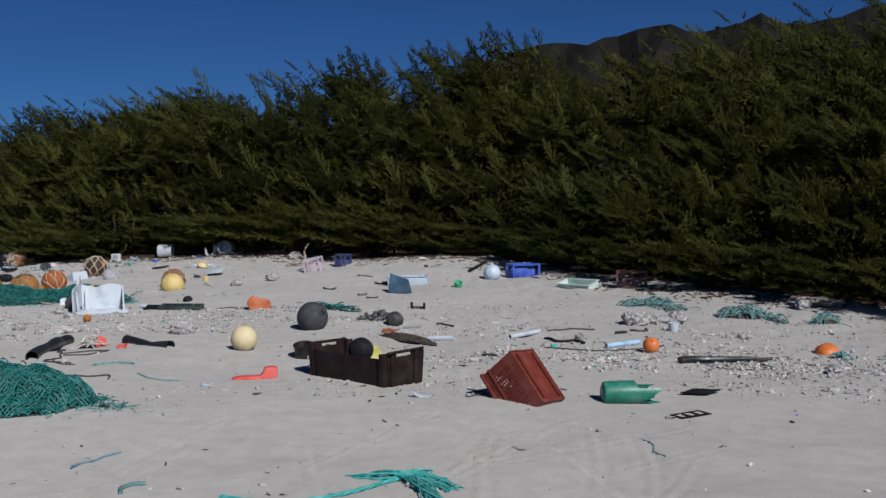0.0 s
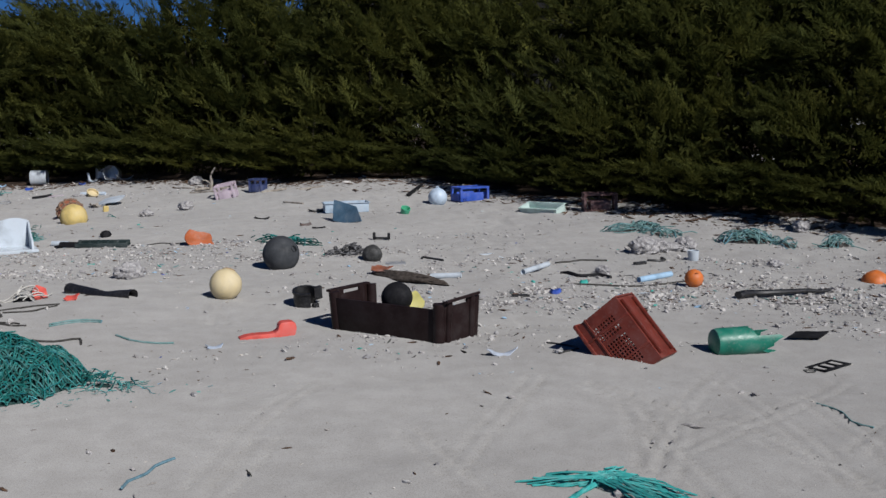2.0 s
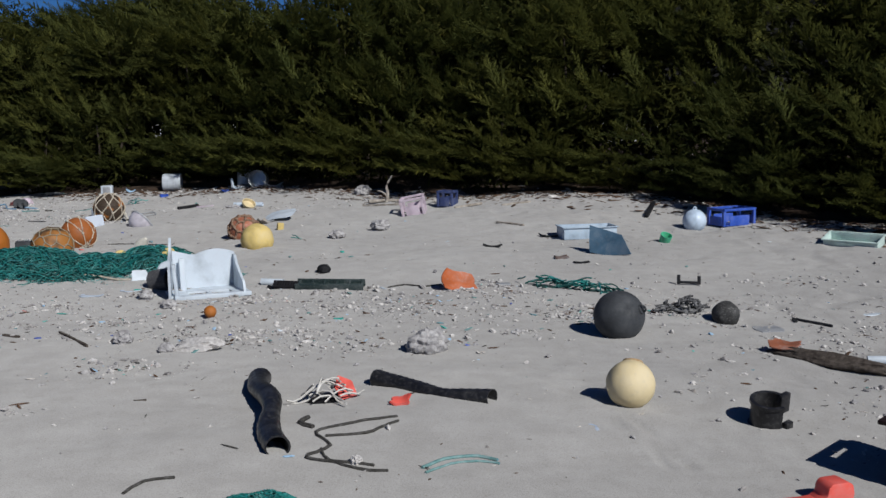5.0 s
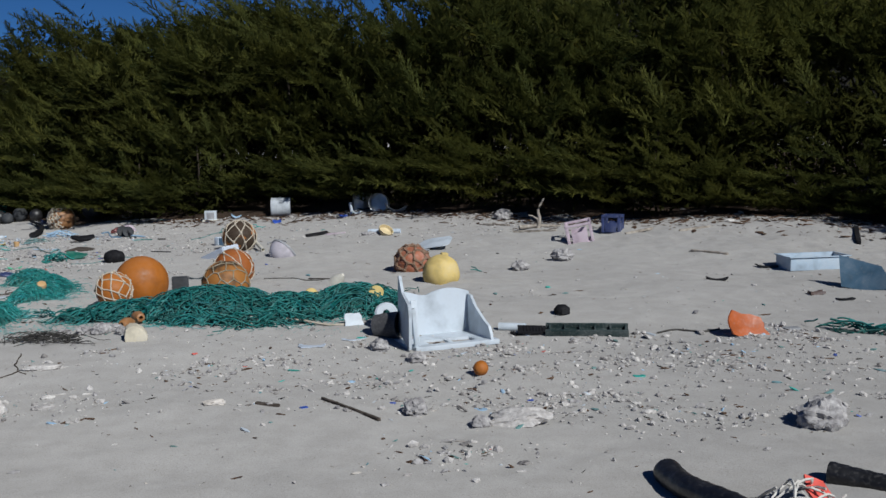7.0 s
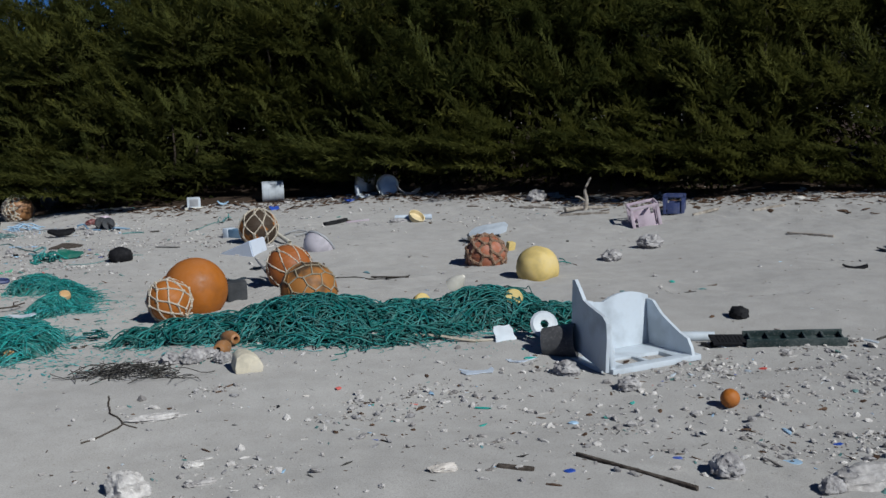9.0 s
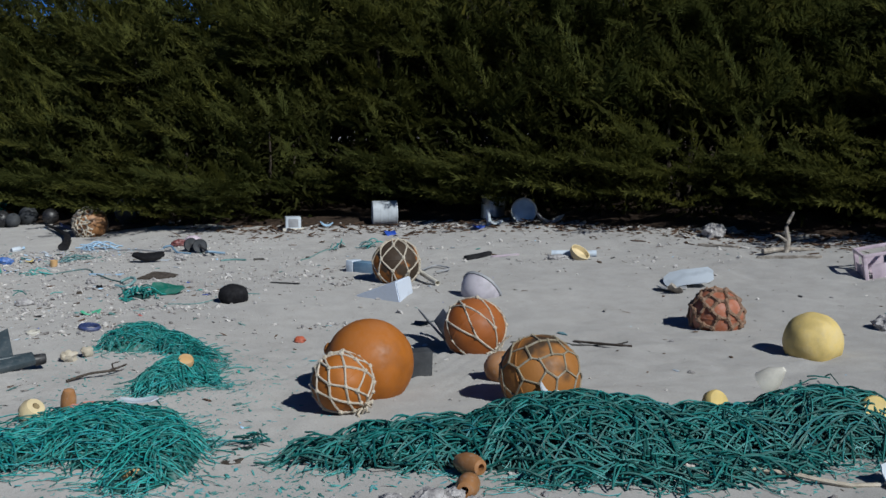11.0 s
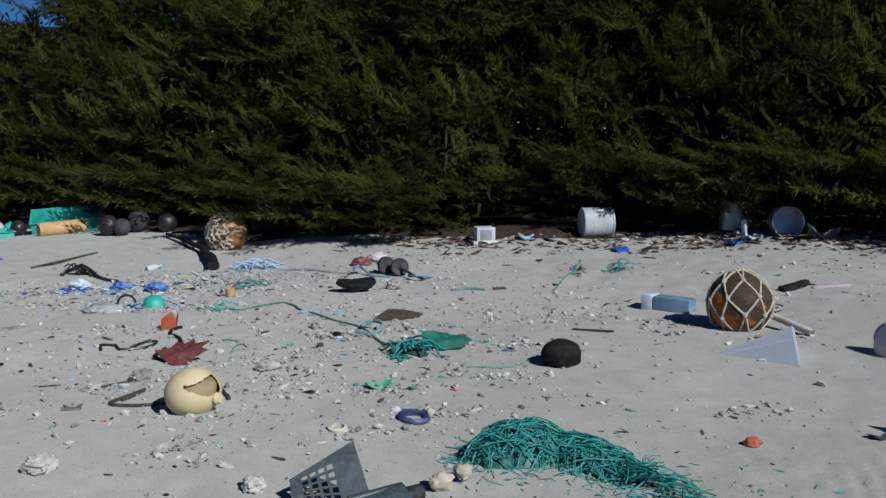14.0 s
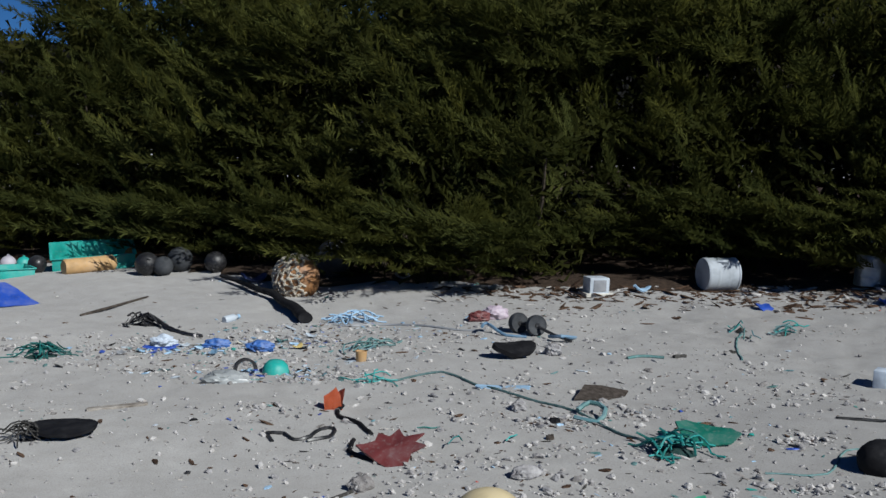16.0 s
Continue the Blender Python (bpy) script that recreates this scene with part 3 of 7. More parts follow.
def shrub_row(kind, offset, spacing, seed, scale):
    rnd = random.Random(seed)
    s = rnd.uniform(0.2, spacing)
    while s < TOTAL - 1:
        p, inward = edge_at(s)
        inward = Vector((0.6, 0.8)).lerp(inward, 0.5).normalized()
        q = p + inward * (offset + rnd.uniform(-0.25, 0.3))
        if kind == "front" and min(abs(q.x - 0.4 - s_) for s_ in (-4.7, -6.35, -7.3, -9.8, -10.8, -11.5, -12.2)) < 0.55:
            q = q + inward * 0.55
        crown, inner, stems = rnd.choice(KINDS[kind])
        fall = float(np.interp(q.x, (-20, -13, -11, -7, -4, 0, 3, 6), (0.98, 0.98, 0.95, 0.97, 1.07, 0.99, 0.96, 0.96)))
        k = scale * fall * rnd.uniform(0.92, 1.1)
        m = pose(q.x, q.y, gz(q.x, q.y) - 0.03, 0, 0, math.degrees(math.atan2(-inward.x, inward.y)) + rnd.uniform(-35, 35)) @ Matrix.Diagonal((k, k, k * rnd.uniform(0.95, 1.08), 1))
        ob = thing("shrub", m, {"front": "low feathery dark green beach shrub overhanging the sand", "mid": "dense dark green shrub in the thicket behind the beach",
                                "back": "tall dark green shrub forming the thicket's skyline"}[kind], "shrub", "shrubs of the beach thicket")
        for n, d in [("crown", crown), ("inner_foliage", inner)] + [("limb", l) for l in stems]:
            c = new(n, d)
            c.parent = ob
        s += spacing * rnd.uniform(0.85, 1.15)


shrub_row("front", 1.02, 1.15, 1, 1.0)
shrub_row("mid", 2.2, 1.5, 2, 1.12)
shrub_row("back", 3.6, 1.8, 3, 1.22)
shrub_row("back", 5.6, 2.5, 4, 1.40)


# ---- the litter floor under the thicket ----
# Brown litter sheet over bright sand; its dark colour also carries the thicket's shade.
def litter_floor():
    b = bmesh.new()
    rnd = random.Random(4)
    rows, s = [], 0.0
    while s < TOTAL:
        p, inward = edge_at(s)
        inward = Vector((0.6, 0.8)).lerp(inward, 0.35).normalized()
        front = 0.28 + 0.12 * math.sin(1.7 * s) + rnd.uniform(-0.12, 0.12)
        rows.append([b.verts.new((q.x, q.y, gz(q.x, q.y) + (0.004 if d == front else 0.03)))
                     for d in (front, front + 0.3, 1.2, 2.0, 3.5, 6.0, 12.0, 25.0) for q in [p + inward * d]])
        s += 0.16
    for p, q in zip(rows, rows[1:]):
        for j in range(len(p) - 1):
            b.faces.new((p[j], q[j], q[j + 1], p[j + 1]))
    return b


solo("litter_floor", litter_floor(), stone_material("shaded_litter_floor", (0.030, 0.020, 0.014), (0.085, 0.058, 0.042), 24, bump=1.0), Matrix(), "brown leaf litter floor, darkened to stand in for the thicket's shade", "leaf litter", kind="structure")


# ---- the dark cliff behind ----
def ridge():
    b = bmesh.new()
    n = 150
    rows = []
    for i in range(n):
        x = -75 + 150 * i / (n - 1)
        top = 5.4 + 5.7 / (1 + math.exp(-(x - 1) / 2.4)) + 0.03 * max(0, x) + 0.5 * noise.fractal(Vector((x * 0.16, 3.3, 0)), 0.9, 2.1, 5)
        if x > 6:
            top += 0.8 * math.floor(2 * noise.noise(Vector((x * 0.2, 9, 0)))) * 0.5
        col = []
        for j in range(9):
            f = j / 8
            yb = 66 - 0.25 * x + 6 * f + 1.6 * noise.fractal(Vector((x * 0.25, f * 3, 7)), 0.8, 2.2, 4)
            col.append(b.verts.new((x, yb, -1 + (top + 1) * min(1, f * 1.15))))
        col.append(b.verts.new((x, 66 - 0.25 * x + 30, top)))
        col.append(b.verts.new((x, 66 - 0.25 * x + 34, -1)))
        rows.append(col)
    for p, q in zip(rows, rows[1:]):
        for j in range(len(p) - 1):
            b.faces.new((p[j], q[j], q[j + 1], p[j + 1]))
    return b


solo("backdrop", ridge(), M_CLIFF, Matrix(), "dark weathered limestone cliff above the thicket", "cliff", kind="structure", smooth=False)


# ---- floats and buoys ----
def ball(r, segs=40, rings=20, squash=1.0, dent=0.0, seed=0):
    b = bmesh.new()
    bmesh.ops.create_uvsphere(b, u_segments=segs, v_segments=rings, radius=r)
    for v in b.verts:
        v.co.z *= squash
        if dent:
            v.co *= 1 + dent * noise.noise(v.co * (2.2 / r) + Vector((seed, 0, 0)))
    return b


def lug_piece(r):
    b = bmesh.new()
    pts = [Vector((0.13 * r * math.cos(a), 0, r * 1.07 + 0.11 * r * math.sin(a))) for a in np.linspace(-0.5, math.pi + 0.5, 12)]
    tube(pts, r * 0.045, 8, b)
    return lathe([(0, r * 0.97), (r * 0.2, r * 0.98), (r * 0.18, r * 1.03), (0, r * 1.04)], 16, b)


def cord_net(r, cord, seed, slack=1.02, keep=0.0, cells=2, bare=None):
    """A knotted cord net of six-sided meshes round a ball."""
    rnd = random.Random(seed)
    s = bmesh.new()
    bmesh.ops.create_icosphere(s, subdivisions=cells, radius=1)
    turn = Euler((rnd.uniform(0, 3), rnd.uniform(0, 3), rnd.uniform(0, 3))).to_matrix()
    mid = {f.index: (turn @ (f.calc_center_median().normalized() + Vector((rnd.gauss(0, 0.07), rnd.gauss(0, 0.07), rnd.gauss(0, 0.07))))).normalized() for f in s.faces}
    out = bmesh.new()
    for e in s.edges:
        a, b = (mid[f.index] for f in e.link_faces)
        if bare and (a + b).dot(bare[0]) / 2 > bare[1]:
            continue
        tube([a.lerp(b, t).normalized() * r * (slack - 0.012 * math.sin(math.pi * t)) for t in (0, 0.25, 0.5, 0.75, 1)], cord, 5, out)
    for c in mid.values():
        if bare and c.dot(bare[0]) > bare[1]:
            continue
        k = bmesh.new()
        bmesh.ops.create_icosphere(k, subdivisions=1, radius=cord * 1.75)
        merge(out, k, Matrix.Translation(c * r * slack))
    s.free()
    return out


def drawn_net(r, cord, seed, around=8, rows=(16, 44, 82, 124, 160), slack=1.02):
    """A cord net of long meshes drawn together at two poles."""
    rnd = random.Random(seed)
    out = bmesh.new()

    def node(k, j):
        th, ph = radians(rows[k]) + jit[k, j % around][0], 2 * math.pi * (j + 0.5 * (k % 2)) / around + jit[k, j % around][1]
        return Vector((math.sin(th) * math.cos(ph), math.sin(th) * math.sin(ph), math.cos(th)))
    jit = {(k, j): (rnd.gauss(0, 0.05), rnd.gauss(0, 0.09)) for k in range(len(rows)) for j in range(around)}
    for k in range(len(rows)):
        for j in range(around):
            a = node(k, j)
            b = bmesh.new()
            bmesh.ops.create_icosphere(b, subdivisions=1, radius=cord * rnd.uniform(1.9, 2.7))
            merge(out, b, Matrix.Translation(a * r * slack))
            ends = []
            if k + 1 < len(rows):
                ends = [node(k + 1, j), node(k + 1, j + (1 if k % 2 else -1))]
            elif k == len(rows) - 1:
                ends = [Vector((0, 0, -1))]
            if k == 0:
                ends.append(node(0, j + 1))
            for e in ends:
                tube([a.lerp(e, t).normalized() * r * (slack - 0.012 * math.sin(math.pi * t)) for t in (0, 0.25, 0.5, 0.75, 1)], cord, 5, out)
    for i in range(14):
        p = Vector((rnd.gauss(0, 0.16), rnd.gauss(0, 0.16), -1)).normalized() * r * 1.04
        q = p + Vector((rnd.gauss(0, 0.04), rnd.gauss(0, 0.04), rnd.gauss(0, 0.03)))
        tube([p, p.lerp(q, 0.5) + Vector((rnd.gauss(0, 0.012), 0, rnd.gauss(0, 0.012))), q], cord, 5, out)
    return out


def netted_float(x, y, r, seed, mat, label, cord=0.0055, cord_mat=None, sink=0.07, tilt=(20, 15, 0), net_label="knotted bleached cord net", cells=2, bare=None, drawn=None):
    ob = thing("net_float", pose(x, y, gz(x, y) + r * (1 - sink), *tilt), label, "fishing float", "orange netted floats")
    body = part("float_body", ball(r, dent=0.012, seed=seed), mat, ob)
    part("seam", lathe([(r * 1.0, -0.006), (r * 1.012, -0.003), (r * 1.012, 0.003), (r * 1.0, 0.006)], 40), mat, body)
    part("cord_net", drawn_net(r, cord, seed, *drawn) if drawn else cord_net(r, cord, seed, cells=cells, bare=bare), cord_mat or M_ROPE, ob, net_label)
    return ob


def plain_float(name, x, y, r, mat, label, category="buoy", sink=0.06, lug=True, tilt=(0, 0, 0), seed=1, dent=0.015):
    ob = thing(name, pose(x, y, gz(x, y) + r * (1 - sink), *tilt), label, category)
    part("float_body", ball(r, dent=dent, seed=seed), mat, ob)
    if lug:
        part("lug", lug_piece(r), mat, ob)
    return ob


big = plain_float("large_float", -6.89, 15.87, 0.236, M_ORANGE, "large smooth orange plastic fishing float on the sand", "fishing float", tilt=(0, -72, -15), lug=False, sink=0.34)
part("lug", lathe([(0.0, 0.228), (0.034, 0.229), (0.030, 0.244), (0.017, 0.252), (0.0, 0.253)], 18), M_ORANGE, big)
netted_float(-7.05, 15.50, 0.152, 5, M_ORANGE, "orange fishing float in a knotted white cord net", 0.0060, tilt=(-25, -35, 20), drawn=(9, (20, 46, 72, 98, 124, 150)))
netted_float(-6.17, 16.74, 0.195, 9, M_RUSTY, "orange fishing float with a wide grey cord net", 0.0062, tilt=(-38, -42, 0), cord_mat=M_ROPE, sink=0.31, drawn=(7, (26, 60, 128)))
netted_float(-6.09, 15.35, 0.198, 12, M_PATCHTAN, "weathered orange float in a dark weedy cord net", 0.0055, cord_mat=M_NETCORD, tilt=(40, 60, 0), sink=0.42, net_label="weedy grey green cord net")
netted_float(-6.39, 19.43, 0.205, 14, M_PATCHY, "orange brown float in a pale net with dark weed", 0.0075, tilt=(-10, 12, 50), sink=0.25, drawn=(8, (20, 50, 84, 120, 152)))
netted_float(-4.40, 17.22, 0.180, 17, M_REDBROWN, "faded reddish float in a thick brown net", 0.013, cord_mat=worn("brown_rope", (0.22, 0.13, 0.08), 0.85, 0.1, 0.3, 30, 0.5), tilt=(0, 0, 30), sink=0.50, net_label="thick brown cord net")
netted_float(-9.83, 24.40, 0.215, 21, M_BROWNF, "big tan float wrapped in a coarse white net", 0.0105, tilt=(0, 0, 0), sink=0.28, cells=3, bare=(Vector((0.85, -0.5, 0.1)).normalized(), 0.62))
plain_float("grey_buoy", -1.445, 11.57, 0.172, M_DKGREY, "charcoal grey rubber mooring buoy with a lug on the sand", tilt=(38, 62, 0), sink=0.28)
cream = plain_float("cream_buoy", -1.865, 9.795, 0.123, M_CREAM, "cream foam ball buoy with a flattened top", lug=False, tilt=(-28, 14, 0), seed=4, dent=0.03, sink=0.17)
part("socket", lathe([(0.0, 0.1195), (0.035, 0.1215), (0.05, 0.121), (0.052, 0.1105)], 20), worn("brown_socket", (0.36, 0.24, 0.12), 0.8, 0.2, 0.3, 20), cream, "brown worn socket")
plain_float("yellow_buoy", -4.18, 16.28, 0.178, M_YELLOW, "bright yellow pitted foam ball half sunk in sand", lug=False, sink=0.42, seed=6, dent=0.03)
plain_float("pale_ball", 0.76, 16.48, 0.135, worn("ice_blue_plastic", (0.52, 0.63, 0.76), 0.4, 0.2, 0.15, 7), "pale blue white plastic ball float on the sand", sink=0.32)
plain_float("orange_ball", 1.95, 9.93, 0.078, M_ORANGEB, "small bright orange ball float on the sand", sink=0.15, lug=True, tilt=(50, 0, 0))
plain_float("black_ball", -0.68, 8.55, 0.105, M_BLACKM, "dull black ball float lying in the crate", lug=False, sink=-1.10)
plain_float("dark_ball", -0.56, 11.96, 0.098, worn("dark_foam", (0.030, 0.030, 0.030), 0.8, 0.1, 0.3, 12, 0.4), "pitted dark grey foam ball half buried", lug=False, sink=0.45, dent=0.06)
plain_float("small_orange_float", -4.26, 12.58, 0.046, M_ORANGE, "small round orange cork on the sand", lug=False, sink=0.1, dent=0.03)

# the cracked cream buoy
cb = thing("cracked_buoy", pose(-9.68, 18.20, gz(-9.68, 18.20) + 0.088, 6, -10, -28), "cream hard plastic buoy split open by a wide crack", "buoy")
b = ball(0.136, 120, 70, 0.86)
doomed = [f for f in b.faces if (lambda c: c.x > 0.03 and c.y < 0.05 and abs(c.z - 0.070 + 0.30 * c.x) < 0.002 + 0.42 * (c.x - 0.03) + 0.004 * math.sin(60 * c.x))(f.calc_center_median())]
bmesh.ops.delete(b, geom=doomed, context="FACES")
bmesh.ops.solidify(b, geom=b.faces[:], thickness=0.008)
part("shell", b, M_CREAM, cb)
part("foam_core", ball(0.114, 24, 14, 0.84, 0.10), worn("brown_foam", (0.30, 0.22, 0.11), 0.85, 0.1, 0.2, 14, 0.6), cb, "rough tan foam filling")
part("lug", lathe([(0, 0.0), (0.026, 0.0), (0.03, 0.02), (0.022, 0.035), (0.0, 0.035)], 14, None, pose(0.118, -0.02, -0.035, 0, 90, 0)), M_CREAM, cb)

# brown pear float and the lilac bowl
pear = solo("pear_float", lathe([(0, -0.115), (0.045, -0.105), (0.078, -0.07), (0.088, -0.02), (0.078, 0.04), (0.055, 0.09), (0.03, 0.12), (0, 0.13)], 28), M_BROWNF,
            on_sand(-6.15, 15.92, 12, -0.078, 0, 82), "brown pear shaped plastic float on the sand", "fishing float")
bowl = thing("half_float", Matrix.Translation((-5.90, 18.46, gz(-5.9, 18.46) - 0.05)) @ Vector((0.62, 0.50, 0.62)).to_track_quat("Z", "Y").to_matrix().to_4x4(), "weathered lilac grey half of a round float", "fishing float")
prof = [(0.0, 0.0), (0.075, 0.012), (0.125, 0.05), (0.158, 0.11), (0.168, 0.17), (0.155, 0.17), (0.145, 0.11), (0.115, 0.06), (0.07, 0.028), (0.0, 0.016)]
part("shell", lathe(prof, 32), M_LILAC, bowl)
part("rim", lathe([(0.150, 0.165), (0.176, 0.165), (0.176, 0.185), (0.150, 0.185), (0.150, 0.165)], 32), M_GREY, bowl, "grey moulded rim")


# ---- crates ----
def stacking_crate():
    """Dark brown fish tub: rounded corner posts, sunk long rims, end handles."""
    L, W, H = 0.93, 0.42, 0.275
    ob = thing("fish_crate", on_sand(-0.645, 8.50, -45.2, 0.015), "dark brown plastic fish crate, weathered, standing on sand", "crate")
    part("floor_panel", box(L - 0.06, W - 0.06, 0.014, (0, 0, 0.02), 0.004), M_BROWN, ob)
    for s in (-1, 1):
        tall = H - 0.035 if s < 0 else 0.12
        b = box(L - 0.10, 0.014, tall, (0, s * (W / 2 - 0.012), tall / 2), 0.004, rot=(-s * 3, 0, 0))
        part("long_side", b, M_BROWN, ob)
        e = box(0.014, W - 0.10, H * 0.90, (s * (L / 2 - 0.014), 0, H * 0.45), 0.004, rot=(0, s * 3, 0))
        for q in (-0.13, 0.13):
            box(0.016, 0.10, H * 0.14, (s * (L / 2 - 0.006), q, H * 0.93), 0.004, e)
        part("end_panel", e, M_BROWN, ob)
        part("handle_rim", box(0.046, W - 0.03, 0.02, (s * (L / 2 + 0.014), 0, H + (0.012 if s > 0 else 0.002)), 0.008, rot=(0, s * -22 if s > 0 else 0, 3 * s)), M_BROWN, ob)
        for q in (-1, 1):
            c = bmesh.new()
            tube([(s * (L / 2 - 0.040), q * (W / 2 - 0.030), 0.0), (s * (L / 2 - 0.026), q * (W / 2 - 0.018), H)], 0.036, 14, c)
            tube([(s * (L / 2 - 0.012), q * (W / 2 - 0.085), 0.0), (s * (L / 2 + 0.004), q * (W / 2 - 0.085), H + 0.01)], 0.022, 12, c)
            part("corner_post", c, M_BROWN, ob)
    return ob


stacking_crate()
solo("yellow_shard", shard(0.16, 0.15, 0.006, 5, 0.2), worn("lemon_plastic", (0.55, 0.50, 0.14), 0.5, 0.15, 0.2, 8), pose(-0.58, 8.53, gz(-0.58, 8.53) + 0.195, 62, -20, 8), "yellow plastic fragment leaning inside the crate", "plastic fragment")


def perforated(w, h, t, nx, nz, holes=0.62, solid=(), solid_rows=()):
    """An upright panel (x, z) pierced by a grid of square holes."""
    b = bmesh.new()
    dx, dz = w / nx, h / nz
    for i in range(nx):
        for k in range(nz):
            x, z = -w / 2 + dx * (i + 0.5), dz * (k + 0.5)
            if i in (0, nx - 1) or k in (0, nz - 1) or i in solid or k in solid_rows:
                box(dx, t, dz, (x, 0, z), 0, b)
                continue
            fx, fz = dx * (1 - holes), dz * (1 - holes)
            box(fx, t, dz, (x - dx / 2 + fx / 2, 0, z), 0, b)
            box(dx - fx, t, fz, (x + fx / 2, 0, z - dz / 2 + fz / 2), 0, b)
    bmesh.ops.remove_doubles(b, verts=b.verts, dist=1e-5)
    return b


def red_crate():
    L, W, H = 0.43, 0.29, 0.31
    m = pose(0.56, 7.50, gz(0.56, 7.50) + 0.075, 0, 0, -38) @ pose(0, 0, 0, -5, 0, 0) @ pose(0, 0, 0, 0, 49, 0)
    ob = thing("perforated_crate", m, "dark red perforated plastic crate tipped on its corner", "crate")
    for s in (-1, 1):
        b = perforated(L, H, 0.010, 21, 15, 0.62, (1, 2, 8, 18, 19), (1, 2, 11, 12, 13))
        bmesh.ops.transform(b, matrix=pose(0, s * W / 2, -H / 2), verts=b.verts)
        side = part("long_side", b, M_RED, ob, smooth=False)
        b = perforated(W, H, 0.010, 15, 17, 0.52, (1, 7, 13), (1, 2, 13, 14, 15))
        bmesh.ops.transform(b, matrix=pose(s * L / 2, 0, -H / 2, 0, 0, 90), verts=b.verts)
        part("end_panel", b, M_RED, ob, smooth=False)
        for k in (-0.1, 0.1):
            part("rib", box(0.014, 0.014, H, (k, s * (W / 2 + 0.008), 0), 0.004), M_RED, side)
    part("floor_panel", box(L - 0.012, W - 0.012, 0.010, (0, 0, H / 2 - 0.012), 0.003), M_RED, ob)
    for s in (-1, 1):
        part("foot_ridge", box(L - 0.05, 0.022, 0.020, (0, s * (W / 2 - 0.045), H / 2 + 0.004), 0.006), M_RED, ob)
    r = bmesh.new()
    for s in (-1, 1):
        box(L + 0.03, 0.030, 0.020, (0, s * (W / 2 + 0.006), -H / 2), 0.005, r)
        box(L + 0.02, 0.018, 0.014, (0, s * (W / 2 + 0.004), -H / 2 + 0.07), 0.004, r)
        box(0.030, W + 0.03, 0.018, (s * (L / 2 + 0.006), 0, -H / 2), 0.005, r)
    part("rim", r, M_RED, ob)
    return ob


red_crate()


def mesh_crate(name, x, y, rz, L, W, H, mat, label, tilt=(0, 0), bars=5, dark=None):
    """A small slatted basket crate: floor, corner posts, rims and slats."""
    ob = thing(name, on_sand(x, y, rz, 0.01, *tilt), label, "crate")
    part("floor_panel", box(L, W, 0.012, (0, 0, 0.01), 0.003), mat, ob)
    r = bmesh.new()
    for s in (-1, 1):
        box(L + 0.02, 0.02, 0.03, (0, s * W / 2, H), 0.005, r)
        box(0.02, W + 0.02, 0.03, (s * L / 2, 0, H), 0.005, r)
    part("rim", r, mat, ob)
    for s in (-1, 1):
        for q in (-1, 1):
            part("corner_post", box(0.035, 0.035, H, (s * (L / 2 - 0.01), q * (W / 2 - 0.01), H / 2), 0.006), mat, ob)
        part("long_side", box(L * 0.62, 0.008, H * 0.62, (0, s * W / 2, H * 0.33), 0.002), mat, ob)
        part("end_panel", box(0.008, W * 0.7, H * 0.55, (s * L / 2, 0, H * 0.3), 0.002), mat, ob)
    return ob


mesh_crate("pink_crate", -2.28, 18.78, -12, 0.30, 0.25, 0.23, M_PINK, "faded pink plastic basket crate on the upper beach", tilt=(6, -11))
mesh_crate("blue_basket", -1.81, 19.12, -28, 0.22, 0.20, 0.20, M_NAVY, "small dark blue plastic basket beside the thicket")
mesh_crate("blue_crate", 1.25, 16.62, 20, 0.46, 0.28, 0.19, M_BLUE, "royal blue plastic crate beside the thicket", tilt=(0, 0))
mesh_crate("dull_red_crate", 2.66, 14.92, -10, 0.42, 0.28, 0.22, worn("dull_maroon", (0.10, 0.045, 0.045), 0.6, 0.15, 0.3, 7), "dull maroon plastic crate in the shrubs' shade")


def open_tray(name, x, y, rz, L, W, H, mat, label, tilt=(0, 0), thick=0.010, sink=0.015):
    ob = thing(name, on_sand(x, y, rz, sink, *tilt), label, "tray")
    part("floor_panel", box(L, W, thick, (0, 0, thick / 2), 0.003), mat, ob)
    for s in (-1, 1):
        part("long_side", box(L, thick, H, (0, s * (W / 2 - thick / 2), H / 2 + 0.004), 0.003), mat, ob)
        part("end_panel", box(thick, W - 2 * thick - 0.004, H * 0.96, (s * (L / 2 - thick / 2), 0, H / 2 + 0.004), 0.003), mat, ob)
    r = bmesh.new()
    for s in (-1, 1):
        box(L + 0.03, 0.022, 0.010, (0, s * (W / 2 + 0.006), H + 0.008), 0.003, r)
        box(0.022, W + 0.03, 0.010, (s * (L / 2 + 0.006), 0, H + 0.009), 0.003, r)
    part("rim", r, mat, ob)
    return ob


open_tray("pale_blue_tray", -0.56, 16.22, 4, 0.60, 0.30, 0.12, worn("frost_blue_plastic", (0.40, 0.50, 0.60), 0.5, 0.25, 0.25, 7), "long pale blue plastic tray on the sand")
open_tray("turquoise_bin", -11.82, 26.58, 8, 0.84, 0.44, 0.22, M_TURQ, "long turquoise plastic fish bin tipped under the shrubs", tilt=(16, -4), sink=-0.01)
open_tray("turquoise_tray", -12.66, 26.05, 25, 0.55, 0.36, 0.11, M_TURQ, "shallow turquoise plastic tray at the thicket's edge")
open_tray("white_tray", 1.92, 14.98, -44, 0.54, 0.24, 0.09, worn("pale_mint", (0.52, 0.66, 0.62), 0.5, 0.2, 0.3, 7), "broken pale mint tray half buried in sand", tilt=(14, 0))


